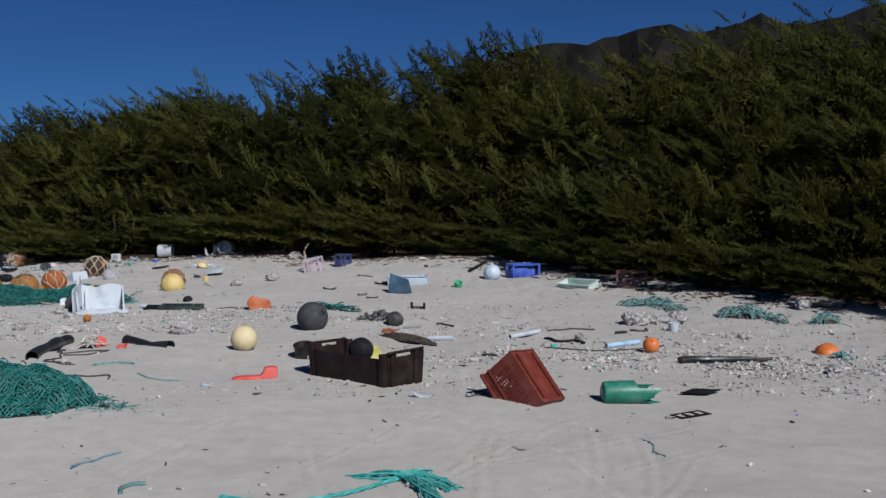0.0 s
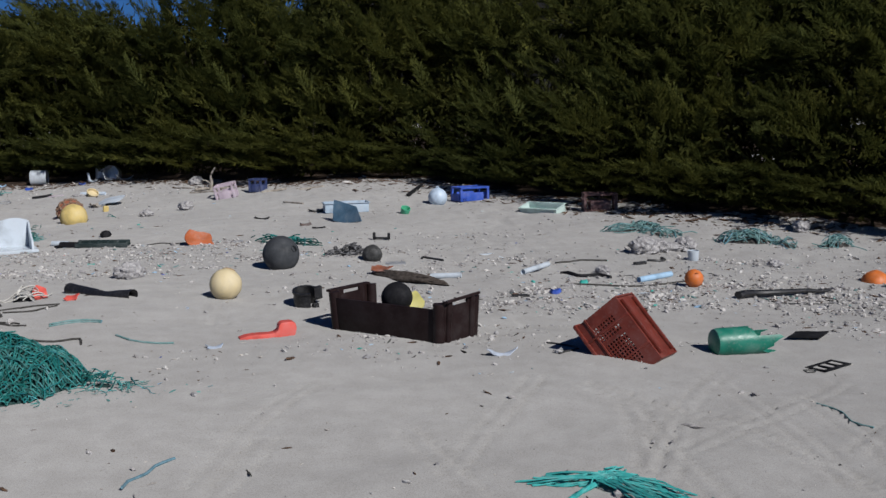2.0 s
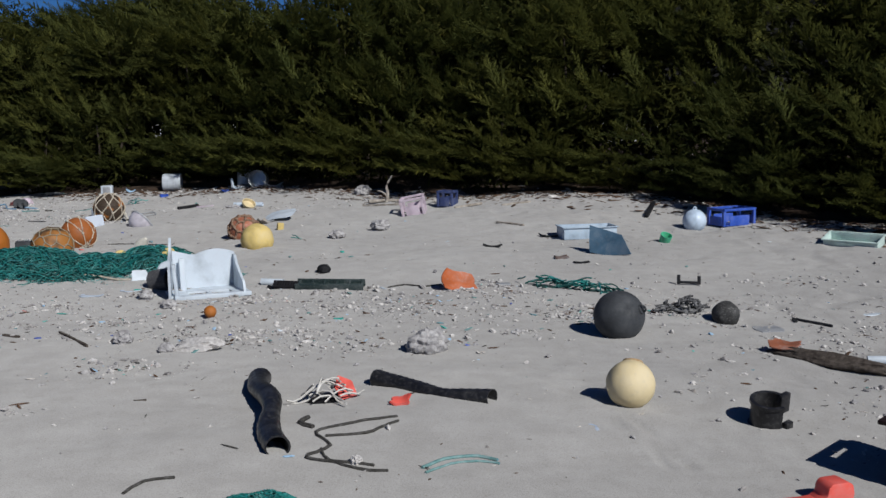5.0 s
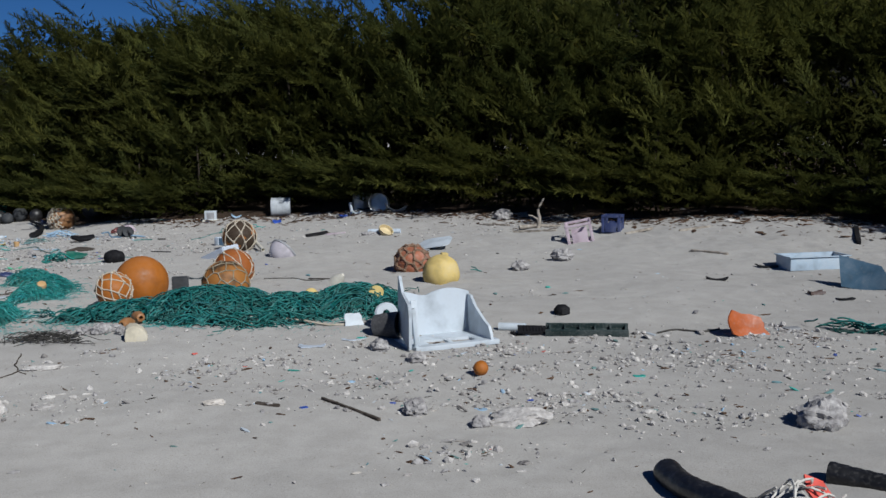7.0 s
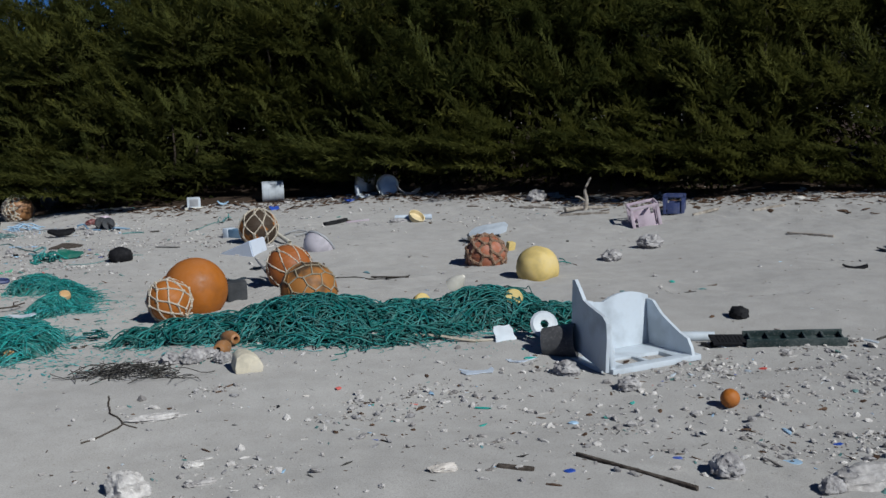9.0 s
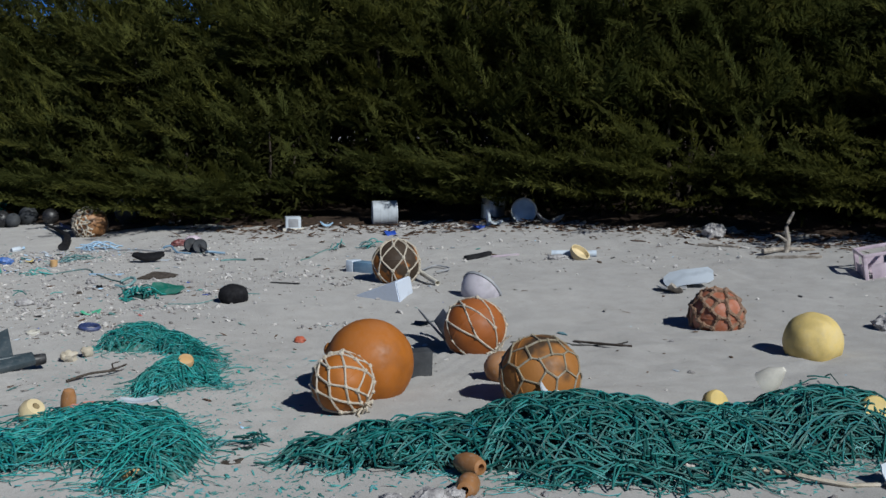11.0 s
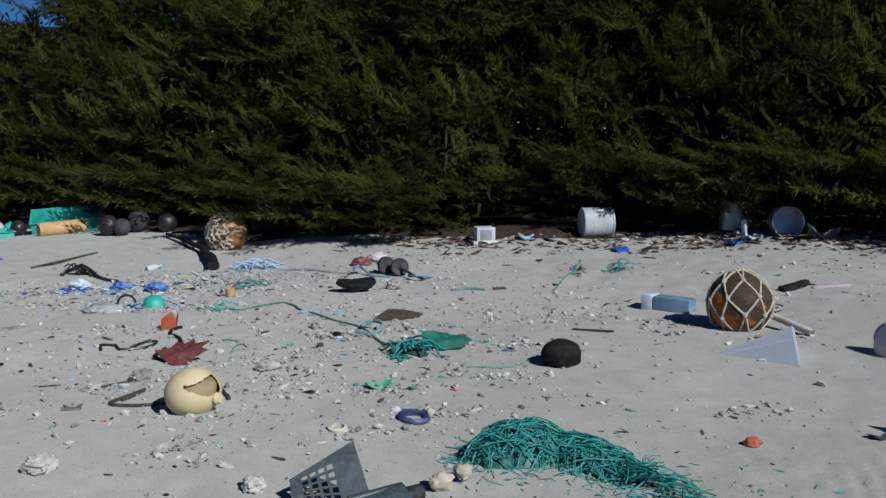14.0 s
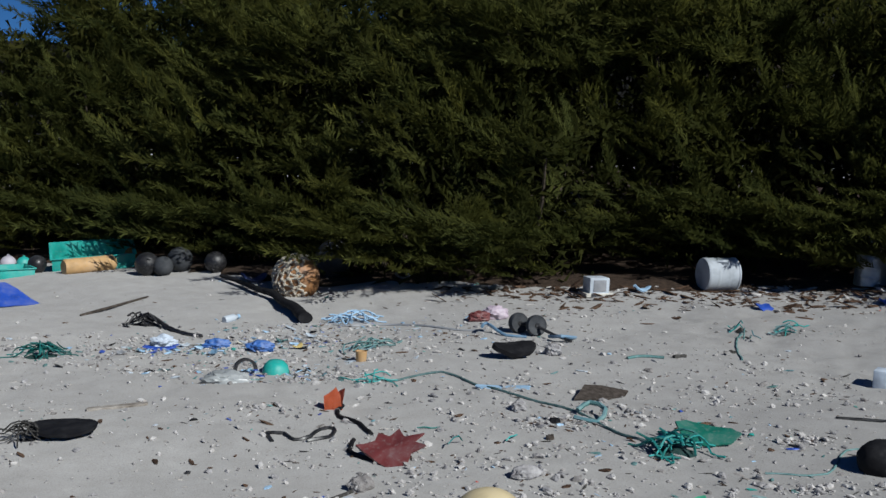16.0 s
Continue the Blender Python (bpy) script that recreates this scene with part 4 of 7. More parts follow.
def broken_white_box():
    """A corner of a white fish box: slotted base, tall torn side, curved back, sloping side."""
    ob = thing("broken_white_box", on_sand(-4.61, 13.24, 18.5, 0.012), "broken white plastic fish box with torn walls", "broken box")
    W, D, T = 0.62, 0.40, 0.020
    b = bmesh.new()
    box(W, 0.07, 0.034, (W / 2, 0.035, 0.022), 0.006, b)
    box(0.16, D - 0.07, 0.030, (0.055, 0.07 + (D - 0.07) / 2, 0.021), 0.005, b)
    box(W - 0.135, 0.20, 0.030, (0.135 + (W - 0.135) / 2, D - 0.10, 0.021), 0.005, b)
    box(0.14, D - 0.27, 0.030, (W - 0.07, 0.07 + (D - 0.27) / 2, 0.021), 0.005, b)
    box(0.03, D - 0.27, 0.028, (0.30, 0.07 + (D - 0.27) / 2, 0.020), 0.004, b)
    part("slotted_base", b, M_WHITE, ob)

    def wall(outline, m, name):
        w = bmesh.new()
        f = w.faces.new([w.verts.new((x, 0, z)) for x, z in outline])
        bmesh.ops.recalc_face_normals(w, faces=[f])
        bmesh.ops.solidify(w, geom=[f], thickness=T)
        bmesh.ops.triangulate(w, faces=w.faces[:])
        bmesh.ops.transform(w, matrix=m, verts=w.verts)
        part(name, w, M_WHITE, ob, smooth=False)

    wall([(0.0, 0.03), (D + 0.05, 0.03), (D + 0.06, 0.42), (D + 0.03, 0.43), (D - 0.03, 0.39), (D - 0.09, 0.345), (0.25, 0.335), (0.06, 0.325), (0.015, 0.30), (0.0, 0.22)], pose(-0.03, 0.0, 0, 0, -6, 78), "tall_side")
    back = [(0.0, 0.03), (0.47, 0.03), (0.47, 0.32)] + [(0.46 - 0.30 * t, 0.325 + 0.03 * math.sin(math.pi * t)) for t in np.linspace(0.05, 0.95, 9)] + [(0.14, 0.315), (0.09, 0.32), (0.0, 0.36)]
    wall([(x * 1.0 - (0.05 if x == 0 else 0), z) for x, z in back], pose(0.11, D - 0.01, 0, -4, 0, 0), "back_wall")
    wall([(0.0, 0.03), (D - 0.02, 0.03), (D - 0.02, 0.33), (D - 0.07, 0.32), (D - 0.14, 0.25), (D - 0.22, 0.20), (0.10, 0.155), (0.04, 0.13), (0.01, 0.08)], pose(0.575, 0.0, 0, 0, 4, 89), "sloping_side")
    part("front_post", box(0.030, 0.060, 0.27, (0.015, 0.055, 0.16), 0.010, rot=(0, -5, -12)), M_WHITE, ob)
    part("corner_rib", box(0.05, 0.024, 0.27, (0.125, 0.33, 0.165), 0.01, rot=(-8, 0, 0)), M_WHITE, ob)
    return ob


broken_white_box()
solo("grey_tub", lathe([(0.0, 0.0), (0.08, 0.0), (0.092, 0.10), (0.096, 0.19), (0.088, 0.19), (0.084, 0.10), (0.07, 0.012), (0, 0.012)], 24), worn("dull_grey_tub", (0.07, 0.07, 0.075), 0.8, 0.1, 0.25, 9), on_sand(-4.86, 13.70, -29, 0.04, 0, 84, 0.10), "grey plastic tub lying in the white box's shadow", "tub")
disc = solo("white_disc_plate", lathe([(0.025, 0), (0.082, 0), (0.085, 0.008), (0.07, 0.02), (0.025, 0.02), (0.025, 0)], 20), M_WHITE, on_sand(-4.78, 13.98, 0, 0.0, 62, 0, 0.09), "white plastic disc with a round hole", "plastic disc")


# ---- the green container, black tubes, pipes ----
def open_can():
    prof = [(0.0, -0.20), (0.05, -0.20), (0.082, -0.185), (0.088, -0.16), (0.088, 0.05), (0.085, 0.17)]
    b = lathe(prof, 30)
    for v in b.verts:
        if v.co.z > 0.0:
            a = math.atan2(v.co.y, v.co.x)
            v.co.z += 0.05 * math.sin(3 * a + 1) * (v.co.z / 0.17) + 0.02 * math.sin(9 * a) * (v.co.z / 0.17)
    drop = [f for f in b.faces if f.calc_center_median().z > 0.06 and f.calc_center_median().x < -0.045]
    bmesh.ops.delete(b, geom=drop, context="FACES")
    bmesh.ops.solidify(b, geom=b.faces[:], thickness=0.005)
    return b


can = solo("cut_container", open_can(), M_GREEN, on_sand(1.33, 7.62, 4, 0.014, 0, 90, 0.085), "cut open green plastic container lying on sand", "container")


def corrugated(L, r, seed):
    """A creased black drain hose between two points, along x."""
    prof = []
    n = 46
    for i in range(n + 1):
        t = i / n
        k = 1 + 0.035 * math.sin(t * 2 * math.pi * 16) - 0.22 * math.exp(-((t - 0.62) / 0.12) ** 2) + 0.10 * math.exp(-((t - 0.02) / 0.05) ** 2)
        prof.append((r * k, L * t))
    prof += [(r * 0.86, L), (r * 0.84, L * 0.9), (0, L * 0.86)]
    b = lathe([(0, 0.03), (r * 0.8, 0.0)] + prof, 18)
    for v in b.verts:
        v.co += Vector((0.02 * math.sin(v.co.z * 7 + seed), 0.018 * math.cos(v.co.z * 5 + seed), 0))
        v.co.y *= 0.9
    return b


def hose_between(a, c, r, seed, label, sink=0.012):
    d = Vector((c[0] - a[0], c[1] - a[1], gz(*c) - gz(*a)))
    m = Matrix.Translation((a[0], a[1], gz(*a) + r - sink)) @ d.to_track_quat("Z", "Y").to_matrix().to_4x4()
    return solo("drain_hose", corrugated(d.length, r, seed), M_BLACK, m, label, "hose", "black hose pieces")


hose_between((-3.13, 10.32), (-2.56, 9.83), 0.050, 1, "creased black plastic drain hose lying on sand", 0.03)
hose_between((-3.75, 10.48), (-3.58, 9.12), 0.056, 3, "crumpled black plastic hose with a flared end")


def pipe_between(name, a, c, r, mat, label, za=0.0, zc=0.0, hollow=True, category="pipe"):
    p, q = Vector((a[0], a[1], gz(*a) + r * 0.8 + za)), Vector((c[0], c[1], gz(*c) + r * 0.8 + zc))
    d = q - p
    prof = [(r * 0.8, 0.004), (r, 0.0), (r, d.length), (r * 0.8, d.length - 0.004), (r * 0.78, d.length * 0.9), (0, d.length * 0.88)] if hollow else [(0, 0), (r * 0.85, 0), (r, r * 0.3), (r, d.length - r * 0.3), (r * 0.8, d.length), (0, d.length)]
    prof = [(0, 0.06 * d.length)] + [(r * 0.78, 0.05 * d.length)] + prof if hollow else prof
    return solo(name, lathe(prof, 16), mat, Matrix.Translation(p) @ d.to_track_quat("Z", "Y").to_matrix().to_4x4(), label, category)


pipe_between("white_pipe", (-0.16, 10.68), (0.10, 10.60), 0.026, M_WHITE, "short white plastic pipe on the sand")
pipe_between("white_curved_pipe", (0.66, 10.66), (1.00, 11.10), 0.024, M_WHITE, "white plastic pipe piece half sunk in sand")
pipe_between("blue_bar", (1.57, 10.21), (1.92, 10.38), 0.026, M_PALEBLUE, "pale blue plastic bar lying on coral rubble")
pipe_between("white_rod", (-6.20, 19.50), (-6.08, 19.06), 0.022, M_OFFWHITE, "white plastic rod leaning on the netted float", za=0.06)
pipe_between("white_tube", (-4.80, 20.28), (-4.38, 20.18), 0.032, worn("pale_tube", (0.55, 0.63, 0.72), 0.5, 0.2, 0.2, 7), "pale blue white tube on the upper beach")
pipe_between("tan_log", (-12.05, 25.92), (-11.58, 26.20), 0.085, M_TAN, "tan foam fender lying by the turquoise bin", hollow=False, category="fender")
hp = laid([(-10.50, 25.00, 0.02), (-10.26, 24.61, 0.03), (-10.08, 24.14, 0.03), (-9.94, 23.50, 0.03), (-9.88, 22.95, 0.02)], 0.03, 0.0, 0.08, 0.8)
solo("rubber_hose", tube([q - hp[0] for q in hp], 0.022, 12, None, 2.6, 0.8), M_BLACKM, Matrix.Translation(hp[0]), "black rubber hose widening to a flared end", "hose")
pipe_between("white_bottle_tube", (-3.97, 13.86), (-3.78, 13.80), 0.030, M_WHITE, "white plastic tube behind the broken box")


def board(name, a, c, w, t, mat, label, tilt=0.0, category="board", rough=0.15, lift=0.0):
    """A worn plank or bar between two places on the sand."""
    p, q = Vector((a[0], a[1], gz(*a))), Vector((c[0], c[1], gz(*c)))
    d = q - p
    L = d.length
    b = bmesh.new()
    rnd = random.Random(int(abs(a[0]) * 977 + abs(a[1]) * 131))
    n = 10
    last = None
    for i in range(n + 1):
        f = i / n
        k = (1 - rough * rnd.random()) * (0.75 if i in (0, n) else 1)
        ring = [b.verts.new((f * L, s * w / 2 * k, z * t * (1 - rough * 0.5 * rnd.random()))) for s, z in ((-1, 0), (1, 0), (1, 1), (-1, 1))]
        if last:
            for j in range(4):
                b.faces.new((last[j], last[(j + 1) % 4], ring[(j + 1) % 4], ring[j]))
        else:
            b.faces.new(ring)
        last = ring
    b.faces.new(last)
    bmesh.ops.bevel(b, geom=b.edges[:], offset=min(0.003, t * 0.2), segments=1, affect="EDGES")
    m = Matrix.Translation(p + Vector((0, 0, lift - 0.2 * t))) @ d.to_track_quat("X", "Z").to_matrix().to_4x4() @ pose(0, 0, 0, tilt, 0, 0)
    return solo(name, b, mat, m, label, category)


solo("driftwood_log", rough_ball(0.46, 4, (1, 0.20, 0.11), 0.30, 4, 1.5), M_DARKWOOD, on_sand(-0.37, 10.65, -53.7, -0.018), "grey weathered driftwood log half buried in sand", "driftwood")
solo("orange_fragment", shard(0.22, 0.13, 0.008, 8, 0.4), worn("faded_brick_plastic", (0.30, 0.10, 0.05), 0.6, 0.2, 0.3, 9), on_sand(-0.56, 10.95, -40, -0.045, 14, 0), "orange plastic scrap lying on the board", "plastic fragment")
gp = thing("slotted_plank", on_sand(-3.43, 13.60, -12, 0.004, 14, 0), "dark green slotted crate side lying on sand", "panel")
part("plank", box(0.56, 0.12, 0.022, (0.05, 0, 0.016), 0.004), M_DKGREEN, gp)
for y_ in (-0.055, 0.055):
    part("rail", box(0.58, 0.016, 0.058, (0.05, y_, 0.032), 0.004), M_DKGREEN, gp)
for k in range(6):
    part("slat", box(0.012, 0.096, 0.050, (-0.21 + 0.106 * k, 0.0, 0.030), 0.003), M_DKGREEN, gp)
part("grating", perforated(0.20, 0.11, 0.012, 9, 6, 0.55), M_BLACKM, gp, smooth=False).matrix_local = pose(-0.33, -0.055, 0.030, -86, 4, 6)
part("torn_end", shard(0.12, 0.08, 0.012, 3, 0.2, 0.55), M_BLACKM, gp).matrix_local = pose(-0.43, -0.01, 0.004, 0, 0, 25)
solo("black_float", rough_ball(0.062, 3, (1, 1, 0.8), 0.2), M_BLACKM, on_sand(-3.44, 14.17, 0, -0.02), "small black shrivelled float on the sand", "float")
pp = laid([(2.10, 9.40, 0.01), (2.24, 9.47, 0.02), (2.45, 9.50, 0.02), (2.72, 9.56, 0.015), (3.00, 9.63, 0.01)], 0.03, 0.004, 0.06, 0.7)
solo("black_pole", tube([q - pp[0] for q in pp], 0.038, 9, None, 0.45, 0.8), M_BLACK, Matrix.Translation(pp[0]), "long black tapered plastic pole on coral rubble", "pole")
laid_rope("black_rope", [(2.35, 9.38), (2.55, 9.25), (2.8, 9.22), (2.92, 9.38), (2.8, 9.5)], 0.006, M_BLACK, "thin black cord loop beside the pole", "cord")
board("dark_stick", (-5.20, 12.02), (-4.90, 11.50), 0.022, 0.02, M_DARKWOOD, "thin dark stick lying on the sand", category="stick")
board("short_stick", (-5.55, 11.95), (-5.42, 11.87), 0.03, 0.016, M_DARKWOOD, "short dark stick lying on the sand", category="stick")
board("long_stick", (-11.65, 23.72), (-11.15, 24.45), 0.022, 0.02, M_DARKWOOD, "long thin stick lying on pale sand", category="stick")
board("black_batten", (0.42, 17.25), (0.73, 17.96), 0.06, 0.05, M_BLACKM, "black batten pointing out of the thicket", category="batten")
board("grey_plank", (-1.40, 17.34), (-1.13, 16.98), 0.045, 0.03, M_WOOD, "thin grey driftwood stick on sand", category="driftwood")
board("dark_twig", (-5.46, 17.03), (-5.20, 16.63), 0.03, 0.012, M_DARKWOOD, "dark flat stick half covered by sand", category="stick")
board("wooden_lath", (-11.26, 20.40), (-10.95, 20.41), 0.05, 0.018, M_WOOD, "grey weathered wooden strip on the sand", category="stick")
board("dark_bar", (-5.62, 20.42), (-5.34, 20.56), 0.07, 0.045, M_BLACKM, "short black bar on the upper beach", category="bar")
board("pink_bar", (-5.36, 20.44), (-5.10, 20.36), 0.045, 0.02, M_PINK, "faded pink plastic strip on the sand", category="strip")
board("flat_rubber", (-7.47, 19.47), (-7.22, 19.40), 0.03, 0.012, M_BLACK, "narrow black rubber strip on sand", category="strip")
board("black_block", (1.78, 10.95), (1.90, 10.97), 0.06, 0.03, M_BLACK, "small black plastic block on sand", category="block")
board("dark_chip", (0.34, 9.66), (0.48, 9.64), 0.05, 0.02, M_BLACK, "small black plastic chip on sand", category="plastic fragment")


# ---- plates, scoops, panels ----
def lay_shard(name, x, y, rz, w, d, t, seed, mat, label, curl=0.2, jag=0.25, rx=0, ry=0, lift=0.0, category="plastic fragment"):
    return solo(name, shard(w, d, t, seed, curl, jag), mat, on_sand(x, y, rz, 0.006 - lift, rx, ry), label, category)


def cut_sheet(name, x, y, rz, outline, thick, mat, label, category="plastic fragment", rx=0, ry=0, lift=0.0, bow=0.0):
    """A sheet of that outline, slightly bowed, lying or leaning on the sand."""
    b = bmesh.new()
    vs = [b.verts.new((px, py, 0)) for px, py in outline]
    mid = b.verts.new((sum(p[0] for p in outline) / len(outline), sum(p[1] for p in outline) / len(outline), 0))
    for p, q in zip(vs, vs[1:] + vs[:1]):
        b.faces.new((p, q, mid))
    bmesh.ops.subdivide_edges(b, edges=b.edges[:], cuts=2, use_grid_fill=True)
    for v in b.verts:
        v.co.z = bow * (v.co.x ** 2 - 0.6 * v.co.y ** 2) + 0.006 * noise.noise(v.co * 14 + Vector((x, y, 0)))
    bmesh.ops.recalc_face_normals(b, faces=b.faces)
    bmesh.ops.solidify(b, geom=b.faces[:], thickness=thick)
    return solo(name, b, mat, on_sand(x, y, rz, -thick - lift, rx, ry), label, category)


def oval(a, c, n=26, wob=0.03, seed=1):
    rnd = random.Random(seed)
    return [(a * math.cos(t) * (1 + rnd.uniform(-wob, wob)), c * math.sin(t) * (1 + rnd.uniform(-wob, wob))) for t in (2 * math.pi * i / n for i in range(n))]


cut_sheet("black_sheet", 1.93, 7.95, 8, [(-0.17, -0.03), (0.02, -0.11), (0.18, 0.02), (-0.02, 0.10)], 0.006, M_BLACKM, "flat black plastic sheet lying on sand", lift=0.012)
lay_shard("black_flake", -1.46, 4.97, 8, 0.15, 0.12, 0.006, 7, M_BLACKM, "small torn black plastic flake", 0.05, 0.5)
lay_shard("frosted_disc", 1.49, 4.86, 0, 0.13, 0.11, 0.004, 2, worn("frosted_plastic", (0.55, 0.62, 0.70), 0.4, 0.2, 0.3, 9), "frosted pale blue plastic lid flat on sand", 0.02, 0.05)
lay_shard("frosted_disc", -2.18, 9.45, 0, 0.13, 0.12, 0.004, 3, worn("frosted_disc", (0.52, 0.60, 0.72), 0.4, 0.2, 0.3, 9), "frosted plastic disc flat on the sand", 0.02, 0.05)
lay_shard("grey_disc", -0.36, 11.68, 0, 0.20, 0.19, 0.008, 9, M_GREY, "flat grey plastic disc on the sand", 0.03, 0.04)
sl = thing("slotted_plate", on_sand(1.69, 7.24, 30, 0.004), "black plastic plate pierced by holes", "plate")
b = bmesh.new()
for s in (-1, 1):
    box(0.27, 0.024, 0.007, (0, s * 0.055, 0.008), 0.002, b)
for i in range(4):
    box(0.024, 0.09, 0.007, (-0.123 + 0.082 * i, 0, 0.008), 0.002, b)
part("plate", b, M_BLACKM, sl)
part("wire_loop", tube([(-0.13, 0.0, 0.008), (-0.2, 0.03, 0.01), (-0.23, -0.01, 0.01), (-0.18, -0.03, 0.01), (-0.13, 0.0, 0.008)], 0.004, 6), M_BLACK, sl)


def extruded(outline, depth, bevel=0.008):
    """A moulded piece: an outline in x and z, depth metres thick along y, with rounded edges."""
    b = bmesh.new()
    f = b.faces.new([b.verts.new((x, -depth / 2, z)) for x, z in outline])
    top = bmesh.ops.extrude_face_region(b, geom=[f])
    bmesh.ops.translate(b, vec=(0, depth, 0), verts=[v for v in top["geom"] if isinstance(v, bmesh.types.BMVert)])
    bmesh.ops.recalc_face_normals(b, faces=b.faces)
    bmesh.ops.bevel(b, geom=b.edges[:], offset=bevel, segments=2, affect="EDGES", profile=0.6)
    return b


def red_scoop():
    ob = thing("red_scoop", on_sand(-1.53, 8.50, 10, 0.008), "faded red plastic bracket with a raised rounded end", "bracket")
    part("arm", extruded([(-0.19, 0.004), (0.05, 0.0), (0.05, 0.036), (0.0, 0.032), (-0.10, 0.034), (-0.15, 0.030), (-0.195, 0.018)], 0.085, 0.006), M_SCARLET, ob)
    part("block", extruded([(0.03, 0.0), (0.165, 0.004), (0.178, 0.05), (0.172, 0.088), (0.145, 0.102), (0.08, 0.100), (0.062, 0.085), (0.055, 0.050), (0.03, 0.034)], 0.092, 0.010), M_SCARLET, ob)


red_scoop()


def black_ring():
    ob = thing("black_clamp", on_sand(-1.27, 9.50, 30, 0.012, 10, -8, 0.072), "black plastic ring clamp standing in sand", "clamp")
    b = lathe([(0.076, -0.07), (0.094, -0.07), (0.094, -0.055), (0.086, -0.05), (0.086, 0.05), (0.094, 0.055), (0.094, 0.07), (0.076, 0.07), (0.076, -0.07)], 24, arc=265)
    part("hoop", b, M_BLACK, ob)
    part("latch", box(0.07, 0.03, 0.10, (0.11, 0.0, 0.015), 0.006), M_BLACK, ob)
    part("foot", box(0.05, 0.03, 0.05, (0.03, -0.09, -0.045), 0.006), M_BLACK, ob)


black_ring()


solo("burnt_orange_sheet", shard(0.33, 0.20, 0.010, 23, 0.55, 0.2), worn("burnt_orange", (0.42, 0.095, 0.02), 0.55, 0.1, 0.2, 8), on_sand(-2.33, 13.34, 8, 0.0, 58, 14, 0.045), "curved orange plastic sheet standing in sand", "plastic fragment")
cut_sheet("slate_blue_sheet", -0.62, 15.06, -38, [(-0.22, 0.16), (-0.02, 0.12), (0.14, 0.08), (0.29, -0.12), (0.0, -0.14), (-0.17, -0.12)], 0.010, worn("slate_blue", (0.062, 0.125, 0.19), 0.5, 0.1, 0.15, 7), "slate blue plastic panel leaning in sand", "panel", rx=66, lift=0.11, bow=0.5)
wedge = bmesh.new()
v = [wedge.verts.new(p) for p in ((0, 0, 0), (0.44, -0.26, 0), (0.50, 0.10, 0.0), (0.40, -0.24, 0.17), (0.47, 0.10, 0.17))]
for f in ((0, 1, 3), (0, 4, 2), (0, 3, 4), (1, 2, 4, 3), (0, 2, 1)):
    wedge.faces.new([v[i] for i in f])
bmesh.ops.bevel(wedge, geom=wedge.edges[:], offset=0.01, segments=2, affect="EDGES")
solo("white_wedge", wedge, worn("cool_white", (0.62, 0.68, 0.78), 0.5, 0.1, 0.15, 5), on_sand(-6.82, 18.82, -14, 0.012), "white wedge shaped plastic box on sand", "box")
bb = thing("blue_white_box", on_sand(-6.62, 20.08, -44, 0.012), "pale grey blue box with a white end", "box")
part("body", box(0.27, 0.13, 0.11, (0.05, 0, 0.055), 0.01), M_STEEL, bb)
part("end_cap", box(0.08, 0.138, 0.115, (-0.13, 0, 0.059), 0.01), worn("ice_white", (0.60, 0.68, 0.78), 0.5, 0.1, 0.2, 7), bb, "pale blue white end")
vp = thing("broken_gutter", pose(-6.285, 16.93, gz(-6.285, 16.93) - 0.02, 0, 0, 100) @ pose(0, 0, 0, 0, -12, 0), "dark grey angled plastic gutter propped on sand", "gutter")
part("flange", box(0.48, 0.010, 0.11, (0.24, 0.042, 0.06), 0.003, rot=(-38, 0, 3)), M_ASH, vp)
part("web", box(0.46, 0.010, 0.11, (0.23, -0.042, 0.06), 0.003, rot=(34, 0, -3)), M_ASH, vp)
part("torn_end", shard(0.16, 0.10, 0.008, 83, 0.3, 0.45), M_SLATE, vp).matrix_local = pose(0.46, 0.06, 0.0, 0, 12, 40)
lay_shard("dark_foil", -6.62, 17.36, 10, 0.20, 0.09, 0.006, 84, M_SLATE, "torn dark grey plastic piece on sand", 0.5, 0.4)
solo("dark_box_piece", box(0.15, 0.10, 0.16, (0, 0, 0.075), 0.012), M_DKGREY, on_sand(-6.60, 16.16, 10, 0.01, 4, 0), "small black plastic box behind the big float", "box")
solo("white_sheet", shard(0.44, 0.34, 0.008, 41, -0.2, 0.2), M_WHITE, on_sand(-4.06, 18.62, -20, -0.05, 16, -10), "bent white plastic sheet on the sand", "sheet")
lay_shard("grey_sheet", -4.24, 18.50, 10, 0.26, 0.16, 0.008, 44, M_GREY, "grey torn plastic sheet on sand", 0.3, 0.3, lift=0.01)
lay_shard("white_card", -5.02, 14.00, 20, 0.15, 0.14, 0.006, 46, M_WHITE, "white plastic card leaning on the net", 0.1, 0.15, 58, 0, 0.03)
lay_shard("pale_sheet", -5.30, 13.46, 0, 0.20, 0.15, 0.004, 47, worn("pale_film", (0.55, 0.62, 0.72), 0.5, 0.2, 0.4, 9), "pale blue plastic film flat on sand", 0.1, 0.3)
lay_shard("pale_sheet_piece", -5.02, 13.60, 30, 0.20, 0.10, 0.004, 48, worn("pale_film_b", (0.55, 0.62, 0.72), 0.5, 0.2, 0.4, 9), "pale plastic strip lying on sand", 0.2, 0.25)
lay_shard("blue_chip", -4.36, 11.80, 0, 0.08, 0.06, 0.005, 49, M_PALEBLUE, "small pale blue plastic chip", 0.1, 0.2)
lay_shard("blue_square", -5.29, 11.82, 20, 0.045, 0.035, 0.01, 50, M_BLUE, "tiny royal blue plastic square", 0.0, 0.1)
